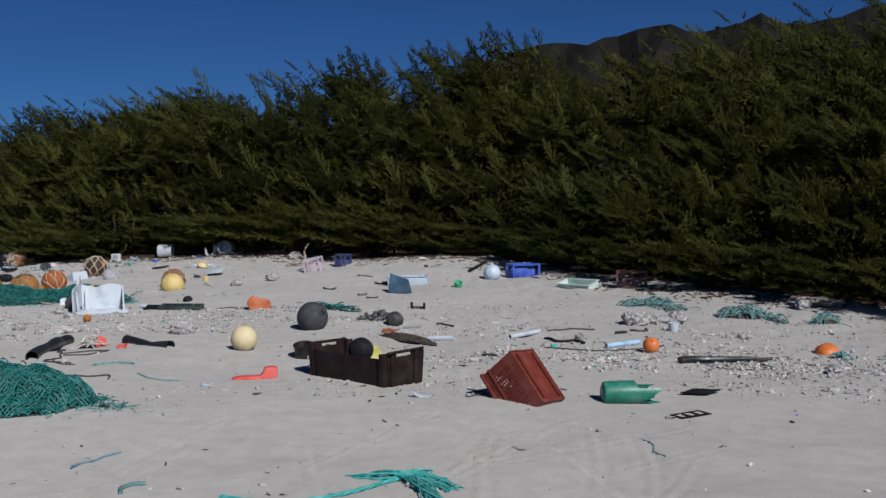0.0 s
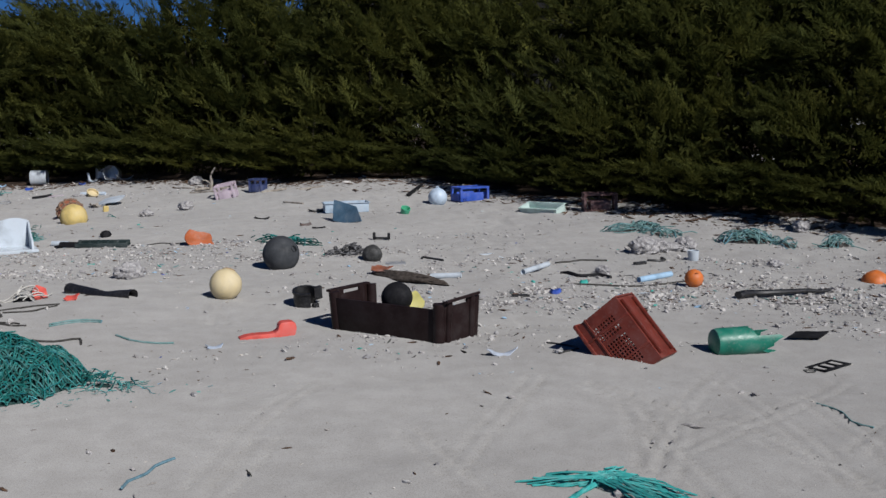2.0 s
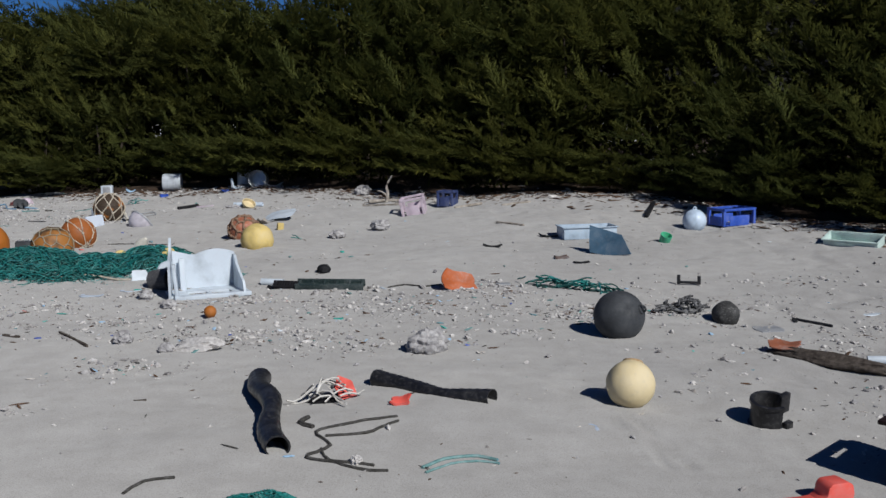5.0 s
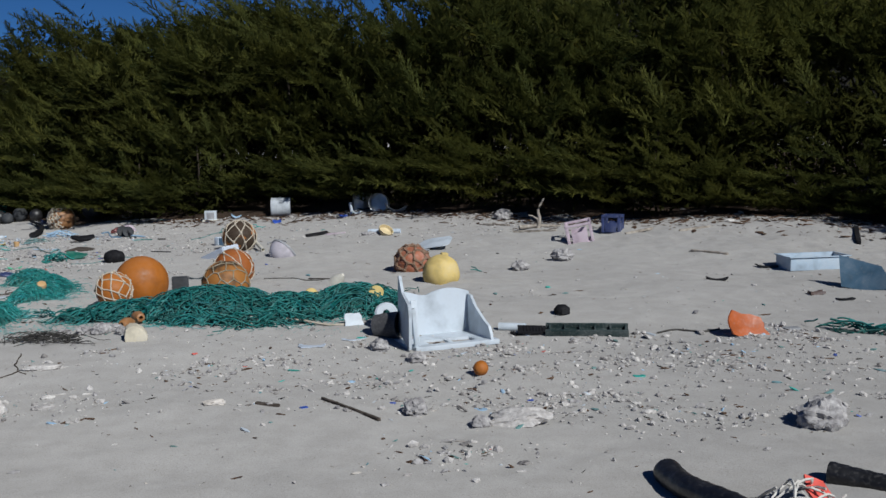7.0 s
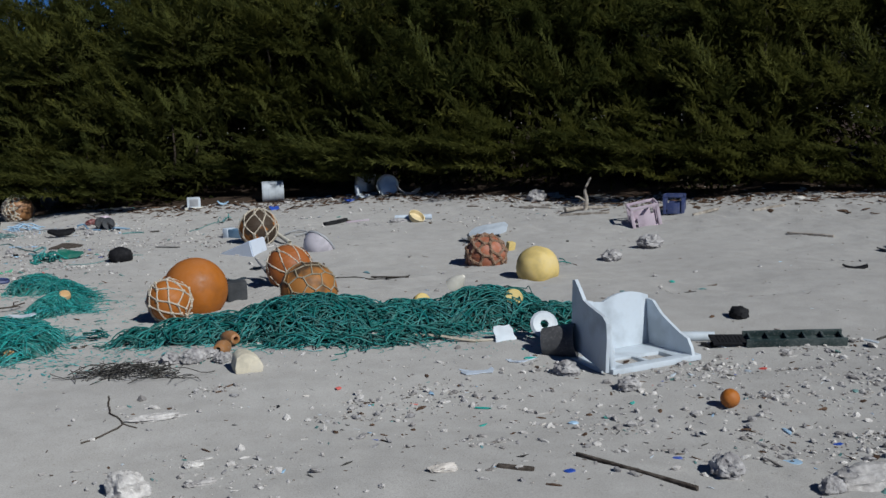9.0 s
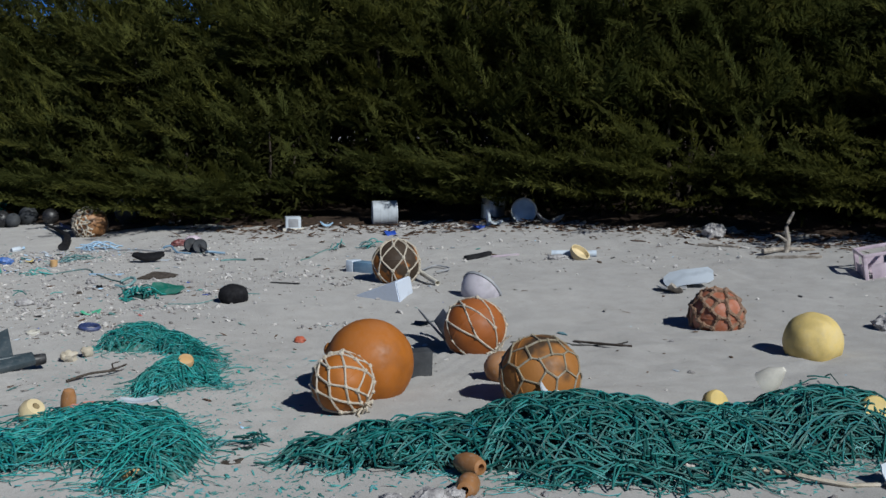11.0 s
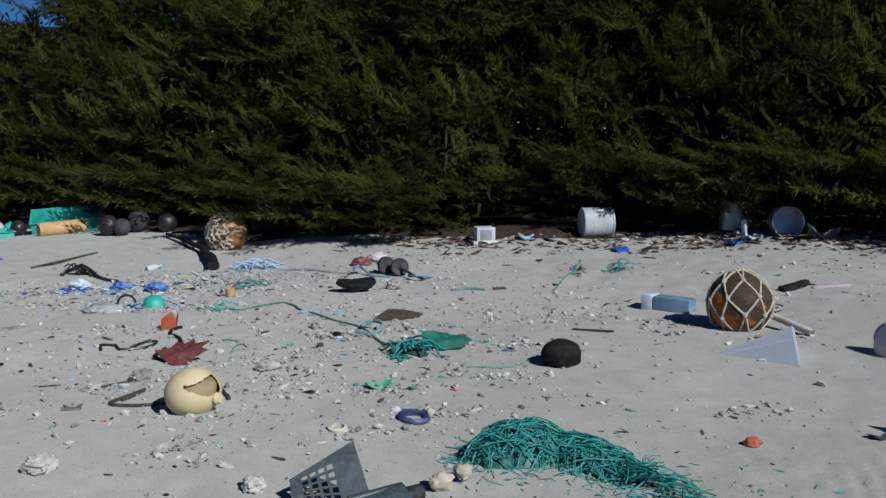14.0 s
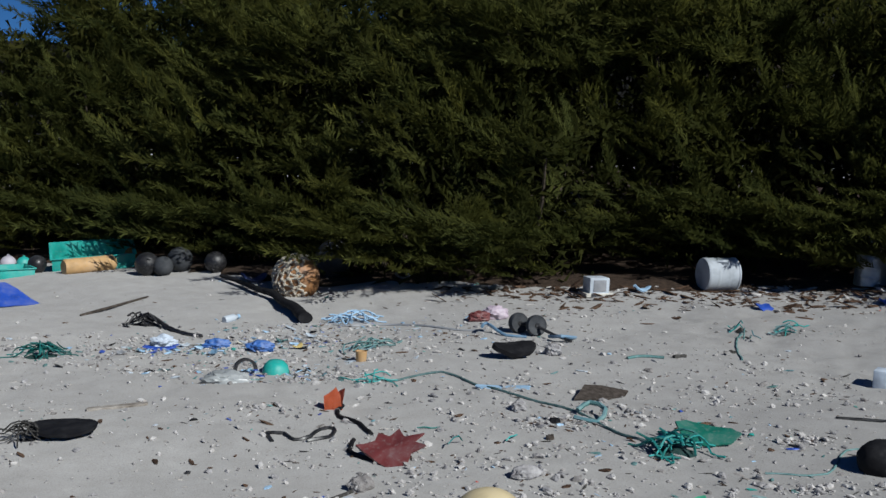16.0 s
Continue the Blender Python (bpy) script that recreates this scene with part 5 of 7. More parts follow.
lay_shard("teal_chip", -3.32, 12.45, 0, 0.08, 0.05, 0.008, 51, M_TURQ, "small turquoise plastic chip on sand", 0.2, 0.2)
lay_shard("grey_tile", -1.93, 13.50, 0, 0.13, 0.09, 0.015, 52, M_GREY, "flat grey plastic tile on sand", 0.05, 0.15)
cut_sheet("green_sheet", -8.30, 19.26, -16, [(-0.15, 0.05), (-0.13, -0.05), (-0.02, -0.10), (0.10, -0.08), (0.16, -0.02), (0.12, 0.03), (0.0, 0.06), (-0.09, 0.09)], 0.008, worn("sea_green_plastic", (0.010, 0.15, 0.105), 0.5, 0.1, 0.25, 9), "bent green plastic plate on sand", rx=22, lift=0.03, bow=0.8)
lay_shard("mint_piece", -8.77, 18.42, 15, 0.16, 0.12, 0.008, 54, M_MINT, "crumpled mint green plastic piece", 0.8, 0.3)
cut_sheet("maroon_sheet", -9.84, 19.32, -8, [(-0.15, 0.02), (-0.09, -0.06), (-0.02, -0.13), (0.07, -0.13), (0.10, -0.06), (0.17, -0.05), (0.12, 0.0), (0.17, 0.04), (0.08, 0.05), (0.06, 0.13), (0.01, 0.08), (-0.04, 0.12), (-0.06, 0.05)], 0.010, M_MAROON, "torn maroon plastic sheet lying on sand", rx=22, ry=-8, lift=0.035, bow=0.9)
lay_shard("blue_film_strip", -8.98, 20.42, -10, 0.36, 0.10, 0.005, 56, M_PALEBLUE, "long pale blue plastic strip on sand", 0.1, 0.25)
cut_sheet("brown_sheet", -8.50, 20.18, 2, [(-0.17, -0.06), (0.02, -0.08), (0.15, -0.03), (0.19, 0.02), (0.06, 0.10), (-0.04, 0.12), (-0.10, 0.03)], 0.010, M_DARKWOOD, "dark brown flat panel piece on sand", rx=10, lift=0.012)
lay_shard("blue_fragment", -6.15, 22.55, 10, 0.15, 0.14, 0.008, 58, M_BLUE, "small bright blue plastic flap", 0.6, 0.3, 25, 0, 0.01)
cut_sheet("black_sandal", -8.70, 21.20, 14, oval(0.16, 0.085, 22, 0.06, 4) , 0.030, M_BLACKM, "black curved rubber sole on the sand", "sole", rx=14, lift=0.012, bow=1.2)
lay_shard("white_tile", -8.58, 21.55, 0, 0.11, 0.07, 0.012, 60, M_WHITE, "small white plastic tile", 0.05, 0.1)
cut_sheet("black_mat", -11.33, 20.00, 4, oval(0.165, 0.15), 0.014, M_BLACKM, "oval black rubber mat lying on sand", lift=0.012, bow=0.25)
lay_shard("blue_crumple", -10.95, 22.12, 0, 0.26, 0.09, 0.01, 62, M_BLUE, "flattened royal blue plastic bag", 0.5, 0.4)
lay_shard("black_boat_shape", -1.69, 15.69, -12, 0.22, 0.09, 0.012, 63, M_BLACKM, "small black plastic scrap on sand", 0.5, 0.35)
lay_shard("rubber_scrap", -1.15, 14.84, 10, 0.20, 0.10, 0.02, 64, worn("brown_scrap", (0.12, 0.08, 0.07), 0.8, 0.2, 0.4, 12), "brown crumpled rubber scraps on sand", 0.6, 0.5)
lay_shard("blue_film", -1.86, 8.22, 10, 0.13, 0.09, 0.006, 65, worn("film_c", (0.50, 0.58, 0.70), 0.5, 0.2, 0.4, 9), "pale crumpled plastic film on sand", 0.8, 0.4)
lay_shard("blue_lump", 0.70, 9.69, 0, 0.10, 0.07, 0.03, 66, M_BLUE, "small blue plastic cap on rubble", 0.8, 0.2)
lay_shard("teal_lump", 1.05, 10.10, 0, 0.08, 0.06, 0.03, 67, M_TURQ, "small teal plastic scrap on rubble", 0.8, 0.3)
lay_shard("white_sliver", 0.60, 12.10, 10, 0.22, 0.06, 0.012, 68, M_WHITE, "thin white plastic strip on sand", 0.1, 0.2)
lay_shard("red_fragment", -3.02, 9.86, 0, 0.13, 0.09, 0.01, 69, M_SCARLET, "small torn red plastic flap", 0.9, 0.45, 18, 0, 0.01)

tri = bmesh.new()
vs = [tri.verts.new(p) for p in ((-0.30, -0.22, 0.0), (0.30, -0.02, 0.0), (0.0, 0.26, 0.15), (-0.22, 0.20, 0.16))]
tri.faces.new(vs)
bmesh.ops.subdivide_edges(tri, edges=tri.edges[:], cuts=5, use_grid_fill=True)
for q in tri.verts:
    q.co.z += 0.02 * noise.noise(q.co * 6)
bmesh.ops.solidify(tri, geom=tri.faces[:], thickness=0.008)
solo("blue_tarp", tri, M_BLUE, on_sand(-12.34, 24.35, 8, -0.012), "bright blue plastic sheet stretched over sand", "sheet")


# ---- small shaped things ----
def cup(name, x, y, r, h, mat, label, tilt=(0, 0), lift=0.0, rz=0.0, category="cup"):
    return solo(name, lathe([(0, 0), (r * 0.82, 0), (r * 0.9, h * 0.06), (r, h), (r * 0.92, h), (r * 0.82, h * 0.1), (0, h * 0.08)], 22), mat, on_sand(x, y, rz, 0.006, *tilt, lift), label, category)


cup("white_cup", 2.42, 11.12, 0.055, 0.10, M_WHITE, "white plastic cup upside down on rubble")
cup("tan_can", -9.66, 21.43, 0.038, 0.075, M_TAN, "small tan can standing on sand", category="can")
solo("orange_scrap", rough_ball(0.034, 41, (1.1, 0.9, 0.75), 0.3, 3, 1.6), worn("burnt_red", (0.46, 0.085, 0.03), 0.7, 0.15, 0.3, 14), on_sand(-7.24, 17.37, 0, -0.015), "small crumpled orange red scrap on sand", "plastic fragment")
cup("green_pot", 0.21, 15.86, 0.065, 0.10, M_MINT, "small pale green pot on sand", (25, 10), category="pot")
M_FLAME = worn("orange_red_plastic", (0.60, 0.115, 0.035), 0.55, 0.12, 0.2, 9)
ob_ = thing("orange_box_piece", on_sand(-10.0, 20.19, 18, 0.012), "bright orange red plastic box corner standing on sand", "plastic fragment")
for nm, pts, m in (("front_panel", [(-0.055, 0), (0.055, 0), (0.05, 0.08), (0.03, 0.125), (-0.005, 0.105), (-0.05, 0.085)], pose(0, -0.03, 0, -14, 0, 6)), ("side_panel", [(-0.06, 0), (0.045, 0), (0.05, 0.07), (0.0, 0.10), (-0.06, 0.12)], pose(0.055, 0.03, 0, 8, 0, 82))):
    b = bmesh.new()
    f_ = b.faces.new([b.verts.new((px, 0, pz)) for px, pz in pts])
    bmesh.ops.solidify(b, geom=[f_], thickness=0.012)
    part(nm, b, M_FLAME, ob_, smooth=False).matrix_local = m
helmet = thing("orange_half_float", on_sand(3.66, 10.06, 20, 0.03), "orange half float with a torn brim", "fishing float")
b = ball(0.125, 28, 16, dent=0.05, seed=8)
bmesh.ops.delete(b, geom=[q for q in b.verts if q.co.z < -0.02], context="VERTS")
part("dome", b, M_ORANGEB, helmet)
part("brim", shard(0.34, 0.22, 0.01, 71, 0.1, 0.3), M_ORANGEB, helmet)
solo("teal_half_float", lathe([(0.085, -0.01), (0.085, 0.01), (0.075, 0.05), (0.05, 0.075), (0.0, 0.088)], 24), M_TURQ, on_sand(-10.22, 21.30, 0, 0.0, 8, 0), "faded teal half float on sand", "fishing float")
solo("black_bag", rough_ball(0.105, 8, (1.1, 0.9, 0.9), 0.12, 4, 1.0), M_BLACKM, on_sand(-7.74, 18.71, 20, -0.045), "crumpled black rubber bag on sand", "bag")
solo("pink_bag", rough_ball(0.10, 9, (1, 0.8, 0.62), 0.3, 4, 1.7), M_PINK, on_sand(-8.40, 22.72, 0, -0.04), "crumpled faded pink plastic bag", "bag")
solo("maroon_bag", rough_ball(0.09, 10, (1, 0.7, 0.55), 0.35, 4, 1.7), M_MAROON, on_sand(-8.55, 22.66, 0, -0.03), "crumpled maroon plastic bag on sand", "bag")
solo("clear_bag", rough_ball(0.12, 12, (1.1, 0.7, 0.40), 0.35, 4, 1.7), worn("dusty_clear_plastic", (0.36, 0.38, 0.38), 0.3, 0.3, 0.4, 12), on_sand(-10.54, 20.95, 0, -0.02), "dusty clear plastic jar lying on sand", "jar")
solo("white_bag", rough_ball(0.085, 13, (1, 0.8, 0.6), 0.35, 4, 1.7), worn("pale_blue_bag", (0.60, 0.68, 0.78), 0.5, 0.2, 0.2, 12), on_sand(-10.94, 22.28, 0, -0.03), "crumpled white blue plastic bag", "bag")
for x, y, r, s in ((-10.57, 22.15, 0.075, 14), (-10.28, 21.98, 0.075, 15)):
    solo("blue_bag", rough_ball(r, s, (1.2, 0.8, 0.55), 0.35, 4, 1.7), M_BAGBLUE, on_sand(x, y, 0, -0.03), "crumpled bright blue plastic bag", "bag", "blue bags in the tideline")
for x, y, r, s in ((-11.06, 25.56, 0.10, 1), (-11.22, 25.62, 0.12, 2), (-10.90, 25.76, 0.13, 3), (-10.55, 25.50, 0.11, 4), (-9.42, 24.95, 0.19, 5), (-12.35, 26.26, 0.095, 6), (-8.05, 19.0 + 6.4, 0.10, 7)):
    plain_float("dark_float", x, y, r, M_DKGREY if s % 2 else M_BLACK, "dusty dark grey float lying under the shrubs", "fishing float", tilt=(30 * s, 20, 0), seed=s)
plain_float("pink_float", -12.72, 26.78, 0.085, M_LILAC, "faded pinkish grey float under the shrubs", "fishing float")
plain_float("teal_float", -12.55, 26.70, 0.075, M_TURQ, "faded turquoise float under the shrubs", "fishing float")
plain_float("orange_can", -11.42, 26.72, 0.095, M_ORANGEB, "bright orange float beside the turquoise bin", "fishing float")
solo("black_arc", lathe([(0.055, -0.02), (0.072, -0.02), (0.072, 0.02), (0.055, 0.02), (0.055, -0.02)], 18, arc=200), M_BLACK, on_sand(-10.41, 21.22, 10, 0.01, 84, 0, 0.05), "black curved rubber piece standing up", "rubber piece")


def wheel_pair():
    ob = thing("wheel_axle", on_sand(-8.30, 22.14, -25, 0.0), "two dark wheels joined on an axle", "wheels")
    w = lathe([(0.0, -0.022), (0.02, -0.026), (0.055, -0.02), (0.072, -0.028), (0.078, -0.012), (0.078, 0.012), (0.072, 0.028), (0.055, 0.02), (0.02, 0.026), (0, 0.022)], 24)
    w2 = w.copy()
    bmesh.ops.transform(w, matrix=pose(-0.08, 0, 0.072, 0, 82, -50), verts=w.verts)
    bmesh.ops.transform(w2, matrix=pose(0.06, -0.05, 0.072, 0, 82, -62), verts=w2.verts)
    for wheel, m in ((w, pose(-0.08, 0, 0.072, 0, 82, -50)), (w2, pose(0.06, -0.05, 0.072, 0, 82, -62))):
        one = part("wheel", wheel, M_DKGREY, ob)
        part("hub", lathe([(0, -0.032), (0.018, -0.032), (0.02, -0.02), (0.02, 0.02), (0.018, 0.032), (0, 0.032)], 14, None, m), M_BLACK, one)
    part("axle", tube([(-0.1, 0, 0.07), (0.06, -0.06, 0.07), (0.2, -0.14, 0.03), (0.34, -0.26, 0.015)], 0.012, 8), M_BLACK, ob)


wheel_pair()


def vented_bracket():
    """The slate grey broken crate end: a holed flap torn to a point, a ribbed bar and a dark grille."""
    ob = thing("vented_bracket", on_sand(-9.0, 16.80, 0, 0.0), "slate grey plastic crate fragment with square holes", "plastic fragment")
    b = perforated(1.0, 1.0, 0.010, 8, 7, 0.66, (5, 6))
    for v in b.verts:
        u, w = v.co.x + 0.5, v.co.z
        low, high = Vector((-0.14, 0.0)).lerp(Vector((0.17, 0.01)), u), Vector((-0.17, 0.085)).lerp(Vector((0.035, 0.265)), u)
        q = low.lerp(high, w)
        v.co = Vector((q.x, v.co.y, q.y))
    part("holed_flap", b, M_SLATE, ob, smooth=False).matrix_local = pose(-0.09, 0.09, 0.0, -30, 8, -12)
    bar = part("bar", box(0.26, 0.085, 0.045, (0.07, 0.0, 0.050), 0.014, rot=(28, -9, 22)), M_SLATE, ob)
    part("rib", tube([(-0.03, 0.0, 0.07), (0.17, 0.07, 0.088)], 0.016, 10), M_SLATE, bar)
    part("end_knob", tube([(0.185, 0.05, 0.055), (0.235, 0.072, 0.060), (0.245, 0.076, 0.060)], 0.036, 14, None, 0.8), M_BLACK, bar)
    part("grille", perforated(0.12, 0.09, 0.01, 5, 4, 0.5), M_BLACK, ob, smooth=False).matrix_local = pose(-0.25, 0.05, 0.004, -70, 0, 10)
    part("torn_foot", shard(0.14, 0.05, 0.008, 85, 0.2, 0.5), M_BLACK, ob).matrix_local = pose(-0.05, -0.10, 0.004, 0, 0, 20)


vented_bracket()
solo("blue_ring", lathe([(0.05, 0.0), (0.072, 0.004), (0.076, 0.018), (0.066, 0.03), (0.048, 0.024), (0.05, 0.0)], 28), M_NAVY, on_sand(-8.67, 17.82, 0, 0.003, 4, 6), "navy blue plastic ring on the sand", "ring")
solo("white_ring", lathe([(0.03, 0.0), (0.042, 0.004), (0.045, 0.02), (0.03, 0.024), (0.03, 0.0)], 20), M_OFFWHITE, on_sand(-9.02, 17.72, 0, 0.006, 8, 0), "small white plastic ring on sand", "ring")
tb = thing("double_bracket", on_sand(-0.33, 13.44, -20, 0.0), "black plastic bracket with two upright ends", "bracket")
part("bar", box(0.19, 0.025, 0.02, (0, 0, 0.022), 0.004), M_BLACK, tb)
part("post", box(0.03, 0.03, 0.08, (-0.085, 0, 0.045), 0.008), M_BLACK, tb)
part("post", box(0.03, 0.03, 0.075, (0.085, 0, 0.043), 0.008), M_BLACK, tb)
solo("cream_block", extruded([(-0.075, 0), (0.072, 0), (0.080, 0.035), (0.062, 0.080), (0.015, 0.118), (-0.030, 0.124), (-0.062, 0.105), (-0.078, 0.050)], 0.115, 0.014), worn("off_white_foam", (0.66, 0.60, 0.47), 0.8, 0.2, 0.25, 12, 0.4), on_sand(-6.52, 13.72, 12, 0.010, 4, -5), "cream foam block with a rounded top on sand", "foam block")
for x, y, rz, up in ((-5.36, 14.93, 20, 0.075), (-4.84, 14.48, -10, 0.15)):
    solo("yellow_cork", lathe([(0, -0.03), (0.055, -0.03), (0.062, -0.02), (0.062, 0.02), (0.055, 0.03), (0, 0.03)], 20), M_YELLOW, pose(x, y, gz(x, y) + up, 62, 10, rz), "pale yellow net cork lying on the netting", "net cork", "corks on the net pile")
solo("white_horn", lathe([(0, 0), (0.06, 0.0), (0.05, 0.06), (0.012, 0.12), (0, 0.12)], 18), M_OFFWHITE, pose(-5.16, 14.86, gz(-5.16, 14.86) + 0.19, 30, 40, 0), "off white plastic cone on the netting", "cone")
for x, y, z, rz in ((-6.62, 14.30, 0.05, 30), (-6.66, 14.10, 0.035, -20)):
    solo("orange_cork", lathe([(0.015, -0.07), (0.03, -0.065), (0.042, -0.03), (0.045, 0), (0.042, 0.03), (0.03, 0.065), (0.015, 0.07), (0.012, 0.0), (0.015, -0.07)], 18), M_BROWNF, pose(x, y, gz(x, y) + z, 86, 0, rz), "worn orange barrel shaped net cork", "net cork", "corks on the net pile")
gb = thing("holed_cork", on_sand(-8.55, 15.62, 30, -0.05, 40, 20), "cream net cork with a round hole", "net cork")
part("cork", lathe([(0.018, -0.05), (0.045, -0.045), (0.062, -0.01), (0.06, 0.025), (0.045, 0.05), (0.018, 0.052), (0.016, 0.0), (0.018, -0.05)], 22), M_CREAM, gb)
cork = solo("tall_orange_cork", lathe([(0, 0), (0.030, 0.0), (0.038, 0.025), (0.037, 0.08), (0.026, 0.115), (0, 0.125)], 20), worn("burnt_tan", (0.40, 0.19, 0.07), 0.75, 0.2, 0.3, 14, 0.4), on_sand(-8.40, 15.72, 0, 0.0, 8, 6, 0.02), "worn tan orange cork standing in netting", "net cork")
for x, y, r, s in ((-8.66, 17.05, 0.058, 25), (-8.56, 17.12, 0.052, 26)):
    solo("cream_shell", rough_ball(r * 0.85, s, (1, 0.75, 0.7), 0.5, 3, 1.1), M_DIRTYCREAM, on_sand(x, y, s * 30, -0.03), "off white cork fragment beside the net", "net cork")
b = tube(bend([(0, 0, 0.01), (0.10, 0.12, 0.02), (0.20, 0.22, 0.012), (0.28, 0.33, 0.02)], 0.03), 0.009, 6, None, 0.6)
tube(bend([(0.14, 0.16, 0.015), (0.22, 0.17, 0.02), (0.27, 0.21, 0.012)], 0.03), 0.006, 5, b, 0.5)
tube(bend([(0.22, 0.24, 0.015), (0.20, 0.31, 0.03), (0.23, 0.36, 0.03)], 0.03), 0.006, 5, b, 0.5)
solo("forked_twig", b, M_DARKWOOD, on_sand(-8.56, 16.49, 0, 0.0), "dark forked twig lying beside the net", "twig")
solo("peach_cork", lathe([(0, -0.02), (0.04, -0.02), (0.046, 0), (0.04, 0.02), (0, 0.02)], 16), M_TAN, pose(-7.88, 16.30, gz(-7.88, 16.30) + 0.125, 30, 10, 0), "peach coloured net cork in the netting", "net cork")
solo("half_cup", lathe([(0, 0), (0.06, 0.01), (0.095, 0.05), (0.10, 0.09), (0.09, 0.09), (0.085, 0.05), (0, 0.02)], 22), M_CREAM, on_sand(-4.60, 20.12, 0, 0.01, 30, 25, 0.01), "broken cream foam bowl on the sand", "foam piece")
solo("grey_half_cup", rough_ball(0.08, 31, (1.3, 0.7, 0.4), 0.3), M_GREYCORAL, on_sand(-4.80, 20.06, 0, -0.015), "grey crumpled foam beside the bowl", "foam piece")
solo("yellow_stub", box(0.08, 0.06, 0.10, (0, 0, 0.045), 0.015), M_YELLOW, on_sand(-4.02, 17.85, 20, 0.01, 8, 4), "small pale yellow foam stub", "foam piece")


# ---- bins under the shrubs ----
def steel_drum(x, y, rz, r, h, mat, label, tilt=(0, 0), lift=0.0):
    ob = thing("drum", on_sand(x, y, rz, 0.02, *tilt, lift), label, "drum", "drums under the shrubs")
    prof = [(0, 0.0), (r * 0.96, 0), (r, 0.01)]
    for k in range(1, 30):
        z = h * k / 30
        prof.append((r * (1 + 0.02 * math.exp(-((z / h - 0.33) / 0.02) ** 2) + 0.02 * math.exp(-((z / h - 0.66) / 0.02) ** 2)), z))
    prof += [(r * 1.02, h), (r * 0.97, h), (r * 0.95, h * 0.96), (r * 0.95, h * 0.05), (0, h * 0.04)]
    barrel = part("barrel", lathe(prof, 32), mat, ob)
    part("rim_hoop", lathe([(r * 1.0, h - 0.012), (r * 1.035, h - 0.010), (r * 1.04, h), (r * 1.02, h + 0.006), (r * 0.98, h + 0.002)], 32), mat, barrel)
    return ob


steel_drum(-6.29, 23.40, 0, 0.150, 0.30, worn("pale_drum", (0.46, 0.50, 0.54), 0.75, 0.1, 0.2, 6), "pale grey drum lying on its side under the shrubs", (0, 90), 0.155)
steel_drum(-4.86, 23.00, 0, 0.145, 0.27, M_GALV, "grey steel drum standing under the shrubs", (0, 4))
steel_drum(-4.57, 22.55, -12, 0.145, 0.20, M_GALV, "dented open drum lying with its mouth out", (84, 0), 0.14)
box_ = thing("small_white_bin", on_sand(-7.26, 23.50, 4, 0.012), "small white plastic bin under the shrubs", "bin")
part("body", box(0.19, 0.16, 0.17, (0, 0, 0.085), 0.012), M_WHITE, box_)
part("base", box(0.26, 0.18, 0.035, (0, 0, 0.016), 0.006), M_OFFWHITE, box_)
part("panel", box(0.12, 0.006, 0.10, (0, -0.083, 0.1), 0.002), M_GREY, box_)
for x, y, rz, w, d, h, mat, lab in ((-5.15, 22.35, 20, 0.16, 0.12, 0.05, M_BLUE, "crumpled blue plastic sheet near the drums"), (-4.95, 22.38, 0, 0.20, 0.12, 0.06, M_WHITE, "bent white plastic piece near the drums"),
                                    (-6.85, 23.45, 0, 0.18, 0.1, 0.05, M_PALEBLUE, "pale blue scrap under the shrubs"), (-4.35, 22.2, 10, 0.4, 0.16, 0.03, M_GREY, "grey fan shaped plastic piece on sand"),
                                    (-10.2, 24.95, 10, 0.3, 0.2, 0.06, M_NAVY, "dark blue plastic under the shrubs"), (-8.8, 24.6, 0, 0.2, 0.15, 0.05, M_GREY, "grey scrap in the shrubs' shade"),
                                    (-4.26, 18.40, 70, 0.22, 0.14, 0.02, M_WOOD, "grey ribbed fragment on sand")):
    solo("plastic_scrap", shard(w, d, h * 0.3, int(w * 100 + x * 7), 1.1, 0.35), mat, on_sand(x, y, rz, 0.004, 6, 4), lab, "plastic fragment")
board("white_upright", (-5.02, 22.40), (-4.99, 22.42), 0.05, 0.24, M_WHITE, "white plastic slat standing near the drums", category="slat")


# ---- nets ----
def mound(lobes):
    """Height above the sand of a heap made of (x, y, radius x, radius y, turn, height) lobes."""
    pre = [(x, y, rx, ry, math.cos(radians(t)), math.sin(radians(t)), h) for x, y, rx, ry, t, h in lobes]

    def f(px, py):
        z = 0.0
        for x, y, rx, ry, c, s, h in pre:
            dx, dy = px - x, py - y
            d = ((dx * c + dy * s) / rx) ** 2 + ((dy * c - dx * s) / ry) ** 2
            if d < 1:
                z = max(z, h * (1 - d) ** 0.7)
        return z
    return f


